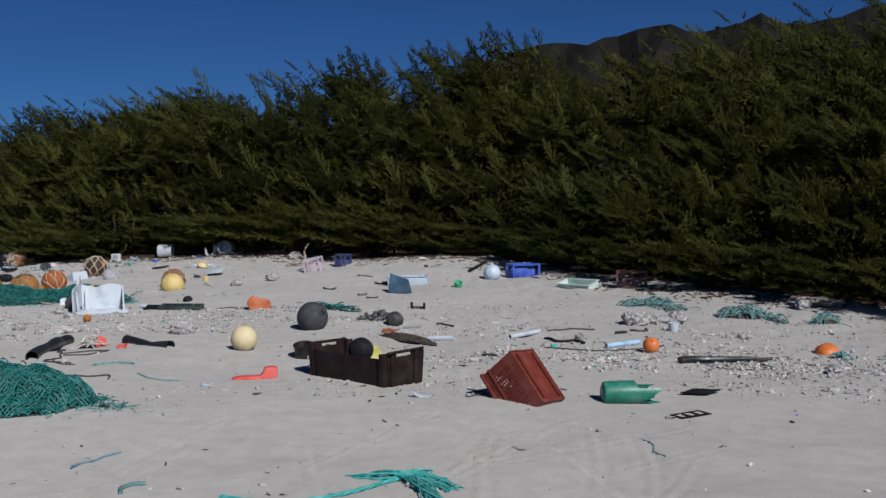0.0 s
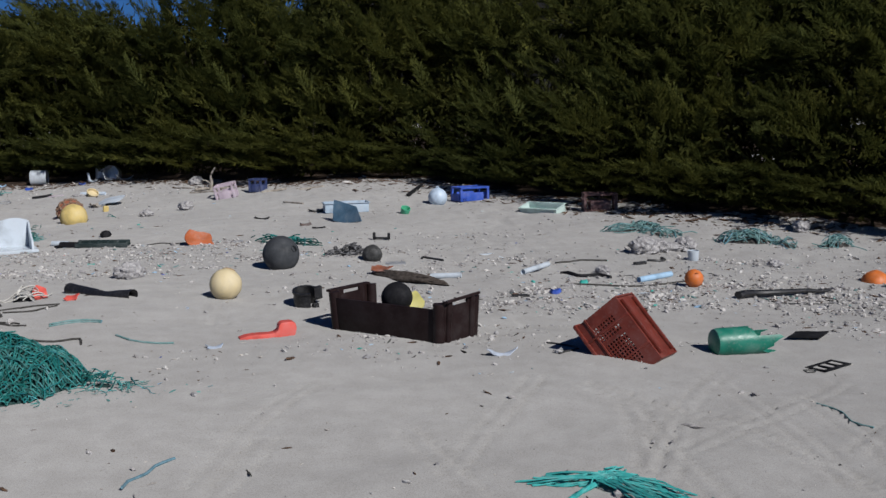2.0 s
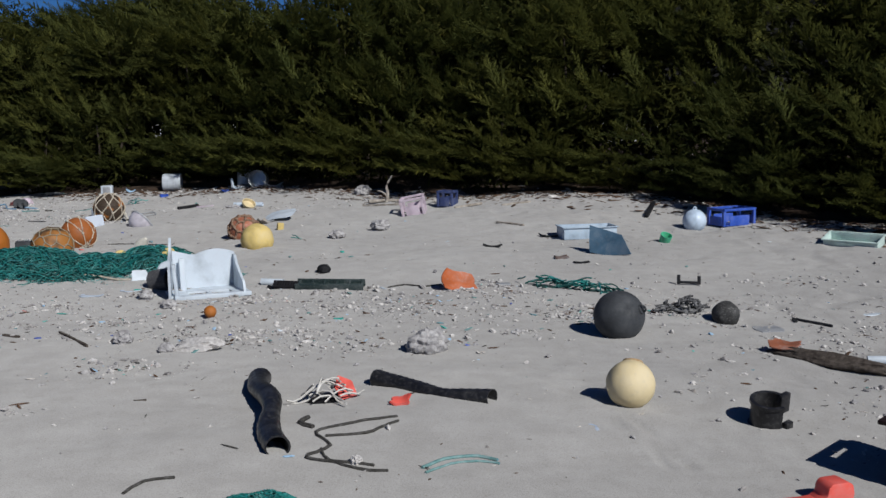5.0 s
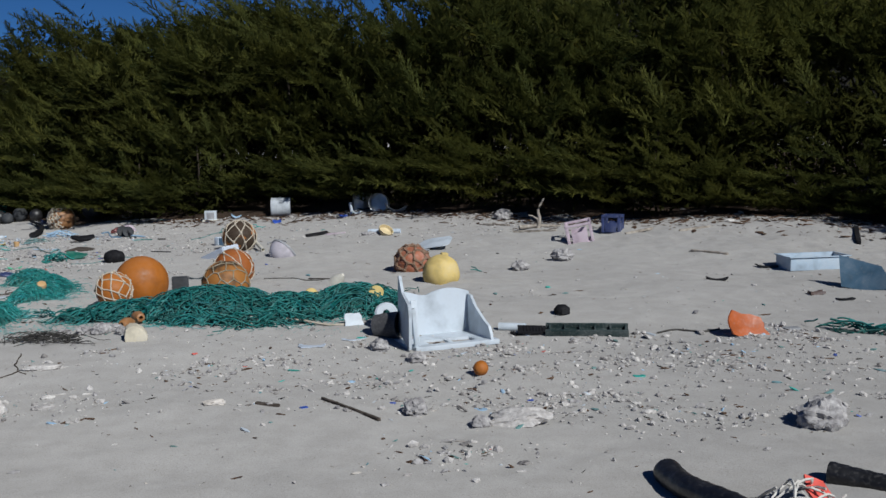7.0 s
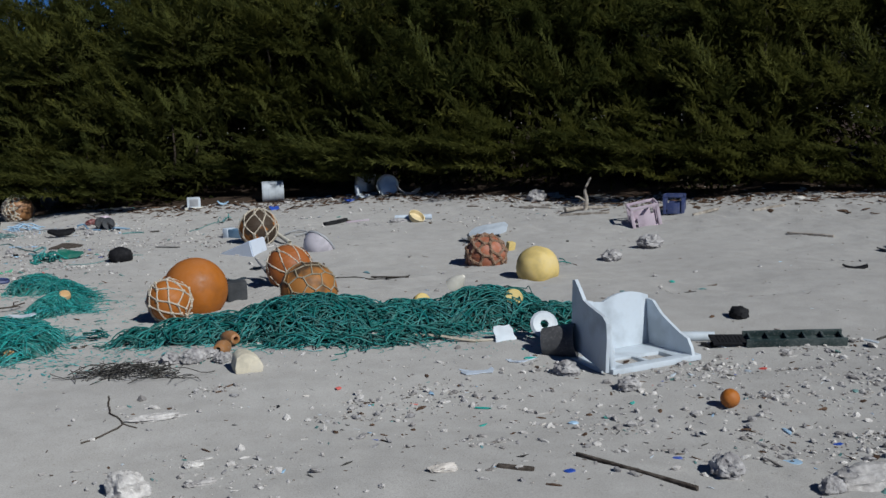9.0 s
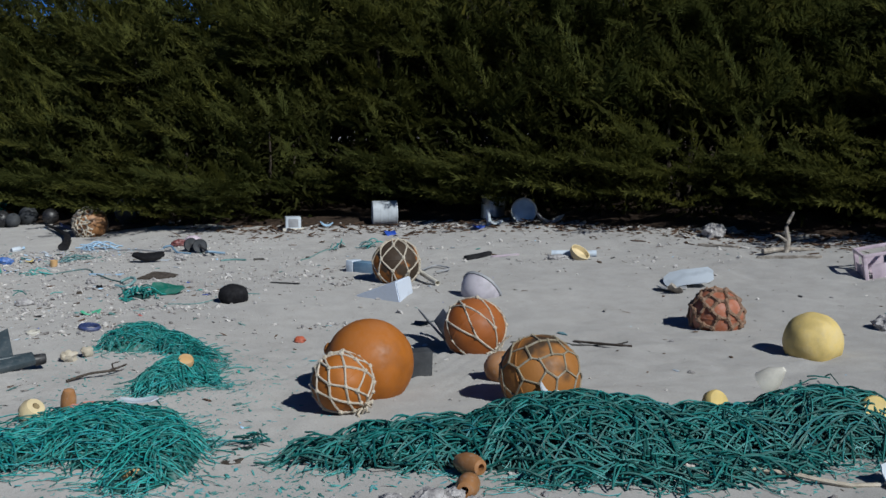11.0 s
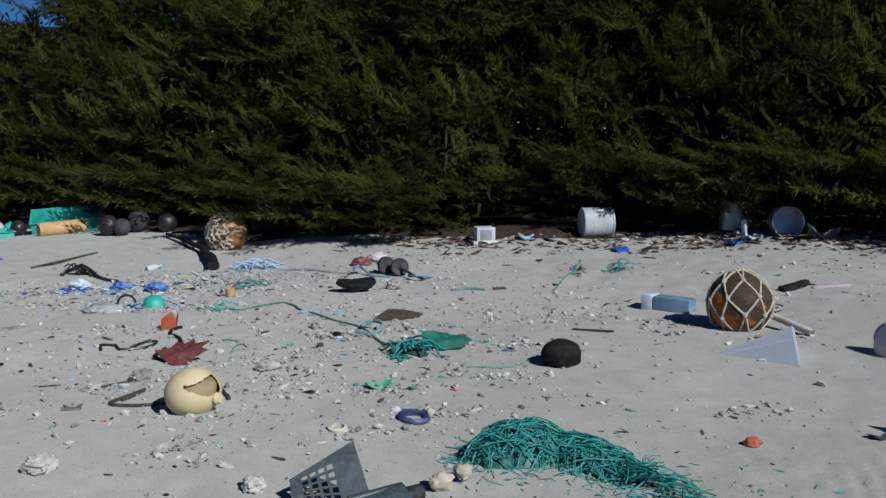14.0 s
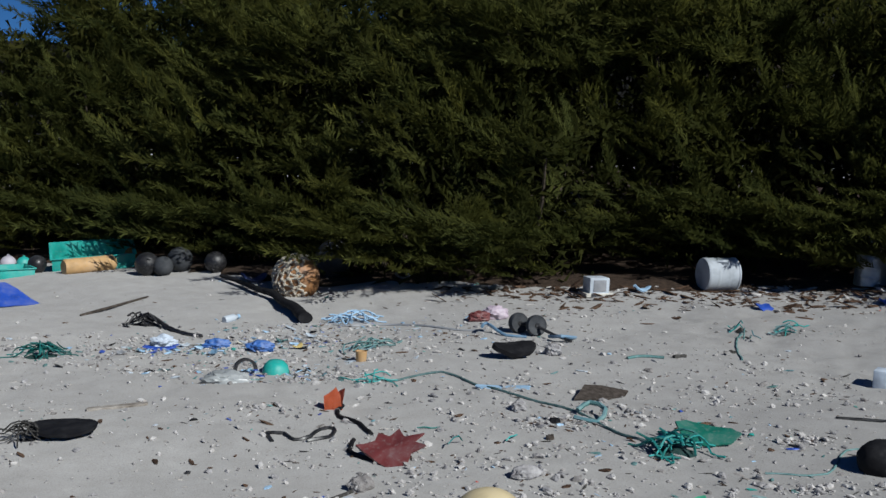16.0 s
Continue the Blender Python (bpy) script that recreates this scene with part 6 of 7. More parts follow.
def heap_body(lobes, o, scale=0.82, step=0.05):
    f = mound(lobes)
    x0, x1 = min(l[0] - max(l[2:4]) for l in lobes), max(l[0] + max(l[2:4]) for l in lobes)
    y0, y1 = min(l[1] - max(l[2:4]) for l in lobes), max(l[1] + max(l[2:4]) for l in lobes)
    b = bmesh.new()
    grid = {}
    nx_, ny_ = int((x1 - x0) / step) + 1, int((y1 - y0) / step) + 1
    for i in range(nx_ + 1):
        for j in range(ny_ + 1):
            x, y = x0 + i * step, y0 + j * step
            h = f(x, y)
            h = h * scale * (1 + 0.35 * noise.noise(Vector((x * 9, y * 9, 0)))) - 0.03
            grid[i, j] = (h, x, y)
    made = {}

    def vert(k):
        if k not in made:
            h, x, y = grid[k]
            made[k] = b.verts.new(Vector((x, y, gz(x, y) + max(h, -0.03))) - o)
        return made[k]
    for i in range(nx_):
        for j in range(ny_):
            ks = ((i, j), (i + 1, j), (i + 1, j + 1), (i, j + 1))
            if max(grid[k][0] for k in ks) > -0.02:
                b.faces.new([vert(k) for k in ks])
    return b


def strands(lobes, o, count, r, seed, length=(0.35, 0.9), along=None, loose=0.04, sides=4, spread=1.0, curl=1.0):
    rnd = random.Random(seed)
    f = mound(lobes)
    b = bmesh.new()
    weights = [l[2] * l[3] for l in lobes]
    for i in range(count):
        l = rnd.choices(lobes, weights)[0]
        a, q = rnd.uniform(0, 2 * math.pi), math.sqrt(rnd.random()) * spread
        t = radians(l[4])
        ex, ey = l[2] * q * math.cos(a), l[3] * q * math.sin(a)
        x, y = l[0] + ex * math.cos(t) - ey * math.sin(t), l[1] + ex * math.sin(t) + ey * math.cos(t)
        head = rnd.uniform(0, 2 * math.pi) if along is None else radians(along) + rnd.gauss(0, 0.7) + rnd.choice((0, math.pi))
        turn = rnd.gauss(0, 2.2)
        off = rnd.uniform(-0.01, 0.035)
        pts = []
        st = 0.04 if curl <= 1 else 0.024
        n = int(rnd.uniform(*length) / st)
        for k in range(n):
            h = f(x, y)
            if h <= 0 and rnd.random() < 0.6:
                break
            pts.append(Vector((x, y, gz(x, y) + max(h * 0.98 + off + loose * 0.5 * math.sin(k * 0.7 + i), r * 0.6))) - o)
            turn += rnd.gauss(0, 1.5 * curl)
            turn *= 0.9
            head += turn * 0.04 * 2.0
            x, y = x + st * math.cos(head), y + st * math.sin(head)
        if len(pts) > 3:
            tube(pts, r, sides if curl <= 1 else 3, b)
    return b


def stray_twine(lobes, o, count, r, seed, reach=1.35):
    """Thin frayed ends combed outwards from a heap over the sand."""
    rnd = random.Random(seed)
    b = bmesh.new()
    weights = [l[2] + l[3] for l in lobes]
    for i in range(count):
        l = rnd.choices(lobes, weights)[0]
        a, t = rnd.uniform(0, 2 * math.pi), radians(l[4])
        q = rnd.uniform(0.75, reach)
        ex, ey = l[2] * q * math.cos(a), l[3] * q * math.sin(a)
        x, y = l[0] + ex * math.cos(t) - ey * math.sin(t), l[1] + ex * math.sin(t) + ey * math.cos(t)
        head = math.atan2(y - l[1], x - l[0]) + rnd.gauss(0, 0.9)
        pts = []
        f = mound(lobes)
        for k in range(rnd.randint(4, 9)):
            pts.append(Vector((x, y, gz(x, y) + f(x, y) * 0.9 + r * 0.7 + 0.006 * abs(math.sin(k + i)))) - o)
            head += rnd.gauss(0, 0.45)
            x, y = x + 0.022 * math.cos(head), y + 0.022 * math.sin(head)
        tube(pts, r, 4, b, 0.6)
    return b


def net_pile(name, lobes, count, r, seed, label, mats=(M_TEAL, M_TEALSHADE), stray=0, **kw):
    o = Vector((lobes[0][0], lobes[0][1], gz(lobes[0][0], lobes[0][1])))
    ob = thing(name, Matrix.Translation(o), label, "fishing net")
    # The default body colour is darkened so gaps in the twine look shaded.
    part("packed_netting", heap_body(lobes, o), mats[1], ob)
    part("loose_twine", strands(lobes, o, count, r, seed, **kw), mats[0], ob)
    if stray:
        part("frayed_fringe", stray_twine(lobes, o, stray, 0.0024, seed + 1, 1.22), M_TEALFINE, ob, "pale frayed teal twine fringe")
    return ob


def knotted_sheet(lobes, o, x0, y0, x1, y1, cell, seed, cord, turn=20.0, rough=0.045):
    """A diamond mesh draped over the heap, crumpled."""
    f = mound(lobes)
    b = bmesh.new()
    cx, cy = (x0 + x1) / 2, (y0 + y1) / 2
    ct, st = math.cos(radians(turn)), math.sin(radians(turn))
    ni, nj = int((x1 - x0) / cell), int((y1 - y0) / cell * 1.52)

    def at(i, j):
        u, w = (i - ni / 2) * cell, (j - nj / 2) * cell * 0.66
        x, y = cx + u * ct - w * st, cy + u * st + w * ct
        q = Vector((x * 7, y * 7, seed))
        x += 0.040 * noise.noise(q) + 0.003 * noise.noise(q * 6)
        y += 0.040 * noise.noise(q + Vector((9, 4, 2))) + 0.003 * noise.noise(q * 6 + Vector((3, 1, 0)))
        h = f(x, y)
        if h < 0.004:
            return None
        fold = rough * (noise.noise(Vector((x * 8, y * 8, seed + 5))) + 0.3 * noise.noise(Vector((x * 19, y * 19, seed + 8))))
        return Vector((x, y, gz(x, y) + max(0.008, h + fold))) - o
    for j in range(nj):
        for i in range(ni):
            a = at(i + 0.5 * (j % 2), j)
            if a is None:
                continue
            for di in (0, 1):
                c = at(i + di - 0.5 + (0.5 if j % 2 else 0.0), j + 1)
                if c is not None and (c - a).length < 2.0 * cell:
                    m_ = a.lerp(c, 0.5) + Vector((random.uniform(-0.003, 0.003), random.uniform(-0.003, 0.003), random.uniform(-0.002, 0.006)))
                    tube([a, m_, c], cord, 4, b)
    return b


H1 = [(-3.58, 7.72, 0.52, 0.50, 20, 0.28), (-2.98, 7.52, 0.50, 0.34, -25, 0.235), (-2.72, 7.48, 0.25, 0.22, -30, 0.19), (-3.60, 8.15, 0.45, 0.36, 0, 0.18), (-3.1, 7.15, 0.5, 0.2, 5, 0.10)]
o1 = Vector((H1[0][0], H1[0][1], gz(H1[0][0], H1[0][1])))
nh = thing("trawl_net_heap", Matrix.Translation(o1), "heaped green trawl netting with knotted diamond meshes", "fishing net")
# Body darkened in colour as the shade seen through the meshes.
part("packed_netting", heap_body(H1, o1, 0.86, 0.04), M_TEALSHADE, nh)
part("knotted_mesh", knotted_sheet(H1, o1, -4.35, 6.85, -2.25, 8.75, 0.030, 3, 0.0046, 8.0, 0.030), M_TEAL, nh)
part("under_mesh", knotted_sheet(H1[1:3] + H1[4:], o1, -3.5, 6.85, -2.25, 8.2, 0.036, 11, 0.0044, 40, 0.07), M_TEAL, nh)
part("loose_twine", strands(H1, o1, 26, 0.0045, 5, (0.15, 0.45)), M_TEAL, nh)
part("frayed_fringe", stray_twine(H1, o1, 120, 0.0030, 6, 1.05), M_TEALFINE, nh, "pale frayed teal twine ends")
net_pile("net_tail", [(-2.40, 7.34, 0.16, 0.07, -35, 0.05), (-2.27, 7.25, 0.10, 0.05, -20, 0.035)], 70, 0.004, 7, "ragged tail of green netting on sand", stray=30, length=(0.06, 0.16), curl=2.0)

H2 = [(-6.72, 14.66, 0.50, 0.27, -8, 0.09), (-6.12, 14.62, 0.60, 0.36, 0, 0.17), (-5.50, 14.60, 0.46, 0.30, 5, 0.11), (-4.98, 14.62, 0.42, 0.34, 8, 0.18), (-4.60, 14.36, 0.36, 0.26, -10, 0.10), (-7.12, 14.66, 0.26, 0.14, -12, 0.05), (-5.8, 14.20, 0.7, 0.14, 0, 0.03)]
net_pile("long_net_pile", H2, 1150, 0.0045, 21, "long pile of tangled bright green trawl twine", stray=700, length=(0.35, 1.1), loose=0.05, curl=0.55, along=-4)
H3 = [(-7.94, 16.34, 0.32, 0.15, 60, 0.11), (-7.98, 16.26, 0.20, 0.12, 20, 0.07), (-7.80, 16.44, 0.36, 0.05, -70, 0.03)]
net_pile("frayed_net_mound", H3, 620, 0.0030, 23, "frayed mound of teal green net twine on sand", mats=(M_TEALFRAY, M_TEALMID), stray=200, length=(0.15, 0.45), along=65, curl=0.55, loose=0.025)
H5 = [(-8.62, 15.00, 0.40, 0.34, 30, 0.06), (-8.10, 15.15, 0.42, 0.32, 75, 0.12), (-8.38, 15.55, 0.28, 0.11, 0, 0.05), (-7.86, 14.75, 0.42, 0.19, 80, 0.10), (-8.25, 15.45, 0.3, 0.2, 20, 0.08)]
net_pile("wide_net_pile", H5, 900, 0.0032, 24, "spread pile of tangled green twine sinking into sand", mats=(M_TEALFRAY, M_TEALMID), stray=600, length=(0.2, 0.6), curl=0.7, loose=0.025)
H4 = [(-8.28, 17.34, 0.25, 0.15, 15, 0.13), (-8.03, 17.24, 0.26, 0.11, -42, 0.09), (-7.84, 16.96, 0.24, 0.06, -58, 0.045)]
net_pile("small_net_mound", H4, 600, 0.0030, 27, "mound of teal green net twine on sand", mats=(M_TEALFRAY, M_TEALMID), stray=190, length=(0.15, 0.42), along=-30, curl=0.55, loose=0.025)
net_pile("dark_weed_net", [(-7.22, 13.86, 0.30, 0.10, -12, 0.022), (-6.98, 13.70, 0.22, 0.06, -18, 0.015)], 170, 0.0022, 29, "dark brown tangle of weedy net twine", (M_DKROPE, M_DARKWOOD), length=(0.2, 0.6))
net_pile("small_teal_tuft", [(-7.50, 14.90, 0.14, 0.10, 0, 0.04)], 45, 0.004, 31, "small tuft of loose green twine", length=(0.1, 0.3))
net_pile("teal_tangle", [(2.52, 13.20, 0.34, 0.22, 0, 0.05), (2.75, 12.85, 0.24, 0.14, -40, 0.04)], 90, 0.0062, 33, "tangle of faded teal rope on sand", (M_GREYTEAL, M_DKROPE), length=(0.25, 0.7))
net_pile("teal_tangle", [(3.52, 12.30, 0.34, 0.18, -10, 0.10), (3.85, 12.05, 0.15, 0.10, -30, 0.06)], 110, 0.0062, 35, "tangled heap of faded green rope", (M_GREYTEAL, M_DKROPE), length=(0.25, 0.7))
net_pile("teal_tangle", [(4.30, 11.88, 0.16, 0.12, 0, 0.08)], 90, 0.005, 37, "small tangle of faded teal rope", (M_GREYTEAL, M_DKROPE), length=(0.2, 0.5))
net_pile("rope_tuft", [(3.70, 9.80, 0.15, 0.06, 0, 0.03)], 30, 0.006, 39, "short teal rope tuft by the orange float", (M_GREYTEAL, M_DKROPE), length=(0.15, 0.35))
net_pile("rope_tuft", [(-8.52, 19.14, 0.16, 0.10, -10, 0.06)], 55, 0.006, 41, "coil of teal rope beside a green plate", (M_TEALFRAY, M_TEALSHADE), length=(0.3, 0.7))
net_pile("rope_tuft", [(-11.72, 22.05, 0.17, 0.09, 10, 0.06)], 60, 0.005, 43, "tuft of bright teal net twine", length=(0.2, 0.5))
net_pile("rope_tuft", [(-9.70, 20.79, 0.12, 0.05, 5, 0.03)], 30, 0.004, 45, "frayed teal rope end on sand", (M_AQUA, M_TEALSHADE), length=(0.1, 0.4))
net_pile("plaited_net_rope", [(-1.58, 13.42, 0.20, 0.07, -30, 0.06), (-1.25, 13.17, 0.26, 0.07, -35, 0.06)], 110, 0.006, 47, "long bundle of twisted green netting", (M_TEAL, M_TEALSHADE), length=(0.15, 0.4), along=-35)
net_pile("rope_tuft", [(-3.80, 16.85, 0.09, 0.05, 0, 0.04)], 22, 0.005, 49, "small teal rope loop on sand", length=(0.15, 0.3))
net_pile("rope_tuft", [(-4.50, 15.58, 0.16, 0.04, -20, 0.025)], 28, 0.004, 51, "thin scatter of green twine on sand", length=(0.15, 0.3))
net_pile("rope_tuft", [(-6.84, 21.58, 0.07, 0.05, 0, 0.06)], 20, 0.005, 53, "faded teal rope scrap on sand", (M_GREYTEAL, M_DKROPE), length=(0.1, 0.25))
net_pile("rope_tuft", [(-6.48, 21.66, 0.10, 0.06, 0, 0.05)], 24, 0.005, 55, "faded teal rope scrap on the upper beach", (M_GREYTEAL, M_DKROPE), length=(0.1, 0.25))
net_pile("rope_tuft", [(-9.56, 19.72, 0.09, 0.06, 0, 0.03)], 20, 0.004, 57, "little tuft of teal twine", length=(0.1, 0.2))
net_pile("rope_tuft", [(-9.50, 22.98, 0.22, 0.09, 0, 0.05)], 40, 0.007, 59, "tangle of pale blue rope on sand", (M_PALEBLUE, M_GREY), length=(0.2, 0.5))
net_pile("rope_tuft", [(-9.55, 21.85, 0.20, 0.08, 0, 0.03)], 36, 0.005, 61, "thin teal twine in the tideline", (M_GREYTEAL, M_DKROPE), length=(0.15, 0.4))
net_pile("debris_tangle", [(-0.80, 12.22, 0.20, 0.08, -8, 0.05), (-0.70, 12.28, 0.10, 0.08, 20, 0.08)], 60, 0.008, 63, "dark grey tangle of rope and plastic scraps", (worn("dark_grey_cord", (0.07, 0.07, 0.075), 0.8, 0.3, 0.35, 20, 0.4), M_DKROPE), length=(0.15, 0.4))
net_pile("red_white_tangle", [(-3.38, 10.04, 0.15, 0.11, 0, 0.07)], 26, 0.0055, 65, "tangle of bleached cord round red plastic on sand", (worn("white_cord", (0.58, 0.56, 0.52), 0.8, 0.2, 0.25, 30, 0.4), M_BLACKM), length=(0.25, 0.55))
cut_sheet("red_piece", -3.29, 10.06, 30, [(-0.05, -0.06), (0.05, -0.05), (0.06, 0.04), (0.0, 0.09), (-0.05, 0.03)], 0.008, M_SCARLET, "faded red plastic piece caught in the cord", rx=40, lift=0.03)
net_pile("black_tangle", [(-11.12, 23.22, 0.16, 0.08, -10, 0.06)], 40, 0.008, 67, "black tangled rubber strip on sand", (M_BLACK, M_BLACKM), length=(0.15, 0.4))
net_pile("black_tuft", [(-11.50, 19.92, 0.10, 0.08, 0, 0.05)], 50, 0.004, 69, "dark frayed rope mass on sand", (M_DKROPE, M_BLACKM), length=(0.15, 0.4))

# ---- ropes laid on the sand ----
tr = thing("frayed_rope", Matrix.Translation((-0.2, 5.4, gz(-0.2, 5.4))), "thick aqua rope with a wide frayed end", "rope")
o = Vector((-0.2, 5.4, gz(-0.2, 5.4)))
b = bmesh.new()
main = laid([(-1.13, 5.18), (-0.95, 5.10), (-0.72, 5.09), (-0.49, 5.21), (-0.30, 5.40), (-0.17, 5.48)], 0.013, 0.0, 0.02, 0.9)
for k in range(3):
    b = tube([p - o + Vector((0.007 * math.cos(i * 0.55 + 2.1 * k), 0.007 * math.sin(i * 0.55 + 2.1 * k), 0.008 * math.cos(i * 0.55 + 2.1 * k))) for i, p in enumerate(main)], 0.0068, 6)
    part("strand", b, M_AQUA, tr)
b = bmesh.new()
rnd = random.Random(77)
for tip in ((-0.49, 5.54), (-0.42, 5.60), (-0.35, 5.50), (0.05, 5.24), (0.03, 5.30), (-0.03, 5.02), (-0.08, 5.05), (-0.02, 5.42), (-0.12, 5.62)):
    for k in range(7):
        t = Vector((tip[0] + rnd.gauss(0, 0.03), tip[1] + rnd.gauss(0, 0.03), 0))
        s = Vector((-0.20 + rnd.gauss(0, 0.03), 5.46 + rnd.gauss(0, 0.025), 0))
        m_ = s.lerp(t, 0.5) + Vector((rnd.gauss(0, 0.025), rnd.gauss(0, 0.025), 0.03 * rnd.random()))
        tube([p - o for p in laid([tuple(s + Vector((0, 0, 0.03))), tuple(m_), tuple(t)], 0.004, 0.003, 0.03)], 0.0042, 4, b)
part("frayed_tip", b, M_AQUA, tr)

laid_rope("blue_rope", [(-2.07, 5.76, 0.01), (-2.06, 5.86), (-2.00, 5.95), (-1.98, 6.04), (-1.90, 6.12)], 0.007, worn("slate_teal_rope", (0.12, 0.24, 0.30), 0.8, 0.2, 0.3, 30, 0.4), "short blue rope piece with frayed knot")
net_pile("blue_fray", [(-2.06, 5.74, 0.05, 0.04, 0, 0.02)], 24, 0.003, 71, "frayed blue rope end on sand", (M_STEEL, M_NAVY), length=(0.06, 0.14))
laid_rope("aqua_scrap", [(-1.63, 5.22), (-1.66, 5.30), (-1.62, 5.40), (-1.56, 5.42)], 0.012, M_GREYTEAL, "short curled teal rope scrap")
laid_rope("teal_rope", [(-2.98, 8.92), (-2.88, 9.02), (-2.74, 9.05), (-2.66, 9.0)], 0.008, M_GREYTEAL, "short faded teal rope piece on sand")
laid_rope("dark_rope", [(-3.00, 8.48), (-2.86, 8.44), (-2.72, 8.50), (-2.68, 8.36)], 0.008, M_DKROPE, "short dark cord lying on sand")
laid_rope("teal_rope", [(-2.50, 8.55), (-2.38, 8.42), (-2.25, 8.36), (-2.12, 8.36)], 0.007, M_GREYTEAL, "thin faded teal cord with a knot")
laid_rope("brown_rope", [(-3.05, 9.58), (-3.25, 9.50), (-3.42, 9.38), (-3.36, 9.20), (-3.46, 9.06), (-3.28, 8.98), (-3.18, 8.94)], 0.0075, M_DKROPE, "brown weathered rope lying in a bend")
laid_rope("brown_rope", [(-3.05, 9.50), (-3.2, 9.36), (-3.38, 9.32)], 0.0075, M_DKROPE, "second brown weathered rope strand on sand")
laid_rope("brown_rope", [(-3.40, 9.16), (-3.36, 9.02), (-3.24, 8.90), (-3.12, 8.88)], 0.007, M_DKROPE, "brown root like rope end on sand")
laid_rope("brown_rope", [(-3.44, 9.44), (-3.50, 9.52), (-3.46, 9.60)], 0.012, M_DKROPE, "thick brown knot of the bent rope")
laid_rope("teal_rope", [(-2.97, 8.86), (-2.86, 8.96), (-2.74, 8.99), (-2.66, 8.96)], 0.006, M_GREYTEAL, "second strand of the faded teal rope")
laid_rope("dark_rope", [(-2.9, 13.5), (-2.75, 13.55), (-2.6, 13.45), (-2.45, 13.5)], 0.008, M_DKROPE, "thin dark rope lying on sand")
laid_rope("hook_rubber", [(-0.08, 11.86), (-0.06, 11.95), (0.02, 11.85), (0.10, 11.68)], 0.012, M_BLACK, "bent black rubber strip on sand")
laid_rope("bent_rubber", [(1.96, 11.10), (2.06, 11.06), (2.14, 11.12), (2.15, 11.25)], 0.014, M_BLACK, "bent black rubber hook on rubble")
laid_rope("dark_twig", [(1.02, 10.70), (1.12, 10.45), (1.30, 10.50), (1.38, 10.40)], 0.018, M_BLACKM, "black forked rubber piece on rubble")
laid_rope("grey_rope", [(0.95, 10.05), (1.4, 9.95), (1.9, 10.15), (2.15, 10.3)], 0.009, M_DKROPE, "dark rope across the coral rubble")
laid_rope("grey_rope", [(1.1, 11.2), (1.35, 11.3), (1.6, 11.2)], 0.010, M_DKROPE, "thin dark stick like rope on sand")
laid_rope("blue_line", [(1.20, 6.45), (1.25, 6.3), (1.22, 6.15), (1.27, 6.05)], 0.0045, M_GREYTEAL, "thin faded cord squiggle on sand", wiggle=0.0015)
laid_rope("dark_hook", [(0.16, 7.85), (0.28, 7.72), (0.30, 7.62), (0.16, 7.55)], 0.007, M_BLACK, "small black hooked cord on sand")
laid_rope("long_rope", [(-9.80, 20.77), (-9.59, 20.80), (-9.31, 20.88), (-9.19, 20.79), (-9.13, 20.58), (-9.06, 20.40), (-8.95, 20.20), (-8.85, 20.04), (-8.74, 19.82), (-8.66, 19.45), (-8.55, 19.2)], 0.008, worn("dull_teal_rope", (0.07, 0.15, 0.15), 0.8, 0.2, 0.3, 20, 0.3), "long grey green rope running over sand")
laid_rope("rope_loop", [(-8.80, 19.74), (-8.70, 19.66), (-8.63, 19.74, 0.04), (-8.68, 19.84, 0.05), (-8.76, 19.80, 0.02)], 0.013, M_GREYTEAL, "small grey green rope loop")
laid_rope("black_line", [(-9.93, 20.28), (-9.98, 20.05), (-9.90, 19.85), (-9.86, 19.68)], 0.012, M_BLACKM, "short black cord by the maroon sheet")
laid_rope("black_line", [(-9.96, 19.62), (-10.0, 19.45), (-9.95, 19.32), (-9.86, 19.28)], 0.012, M_BLACKM, "black edging cord round the maroon sheet")
laid_rope("black_knot", [(-10.34, 19.66), (-10.36, 19.78), (-10.28, 19.80), (-10.24, 19.68), (-10.16, 19.70), (-10.10, 19.80), (-10.03, 19.80), (-10.07, 19.68), (-10.18, 19.64)], 0.010, M_BLACK, "knotted black cord lying on sand")
laid_rope("black_hose", [(-11.10, 23.40, 0.03), (-10.98, 23.15, 0.02), (-10.84, 22.85), (-10.68, 22.62)], 0.016, M_BLACK, "curved black hose in the tideline")
laid_rope("pale_cable", [(-9.70, 22.88), (-9.52, 22.78), (-9.36, 22.82), (-9.1, 22.7), (-8.8, 22.4), (-8.6, 22.3)], 0.010, M_GREY, "pale grey cable lying on sand")
laid_rope("blue_rope", [(-8.66, 22.15, 0.05), (-8.60, 22.25, 0.06), (-8.50, 22.05), (-8.36, 22.0)], 0.012, M_STEEL, "short slate blue cord by the wheels")
laid_rope("blue_rope", [(-8.20, 21.95, 0.02), (-8.16, 21.82, 0.04), (-8.06, 21.86, 0.02), (-8.0, 21.95)], 0.014, M_STEEL, "curled slate blue strap by the wheels")
laid_rope("teal_thread", [(-7.2, 20.95), (-7.1, 21.2), (-6.95, 21.5), (-6.8, 21.7)], 0.007, M_GREYTEAL, "thin teal rope on the upper beach")
laid_rope("teal_thread", [(-8.25, 18.8), (-8.0, 18.72), (-7.75, 18.95), (-7.55, 18.9)], 0.005, M_GREYTEAL, "thin teal cord near the black bag")
laid_rope("dark_squiggle", [(-10.05, 18.45), (-9.95, 18.60), (-10.1, 18.40), (-9.80, 18.35), (-9.72, 18.42)], 0.010, M_DKROPE, "dark weedy rope curl on sand")
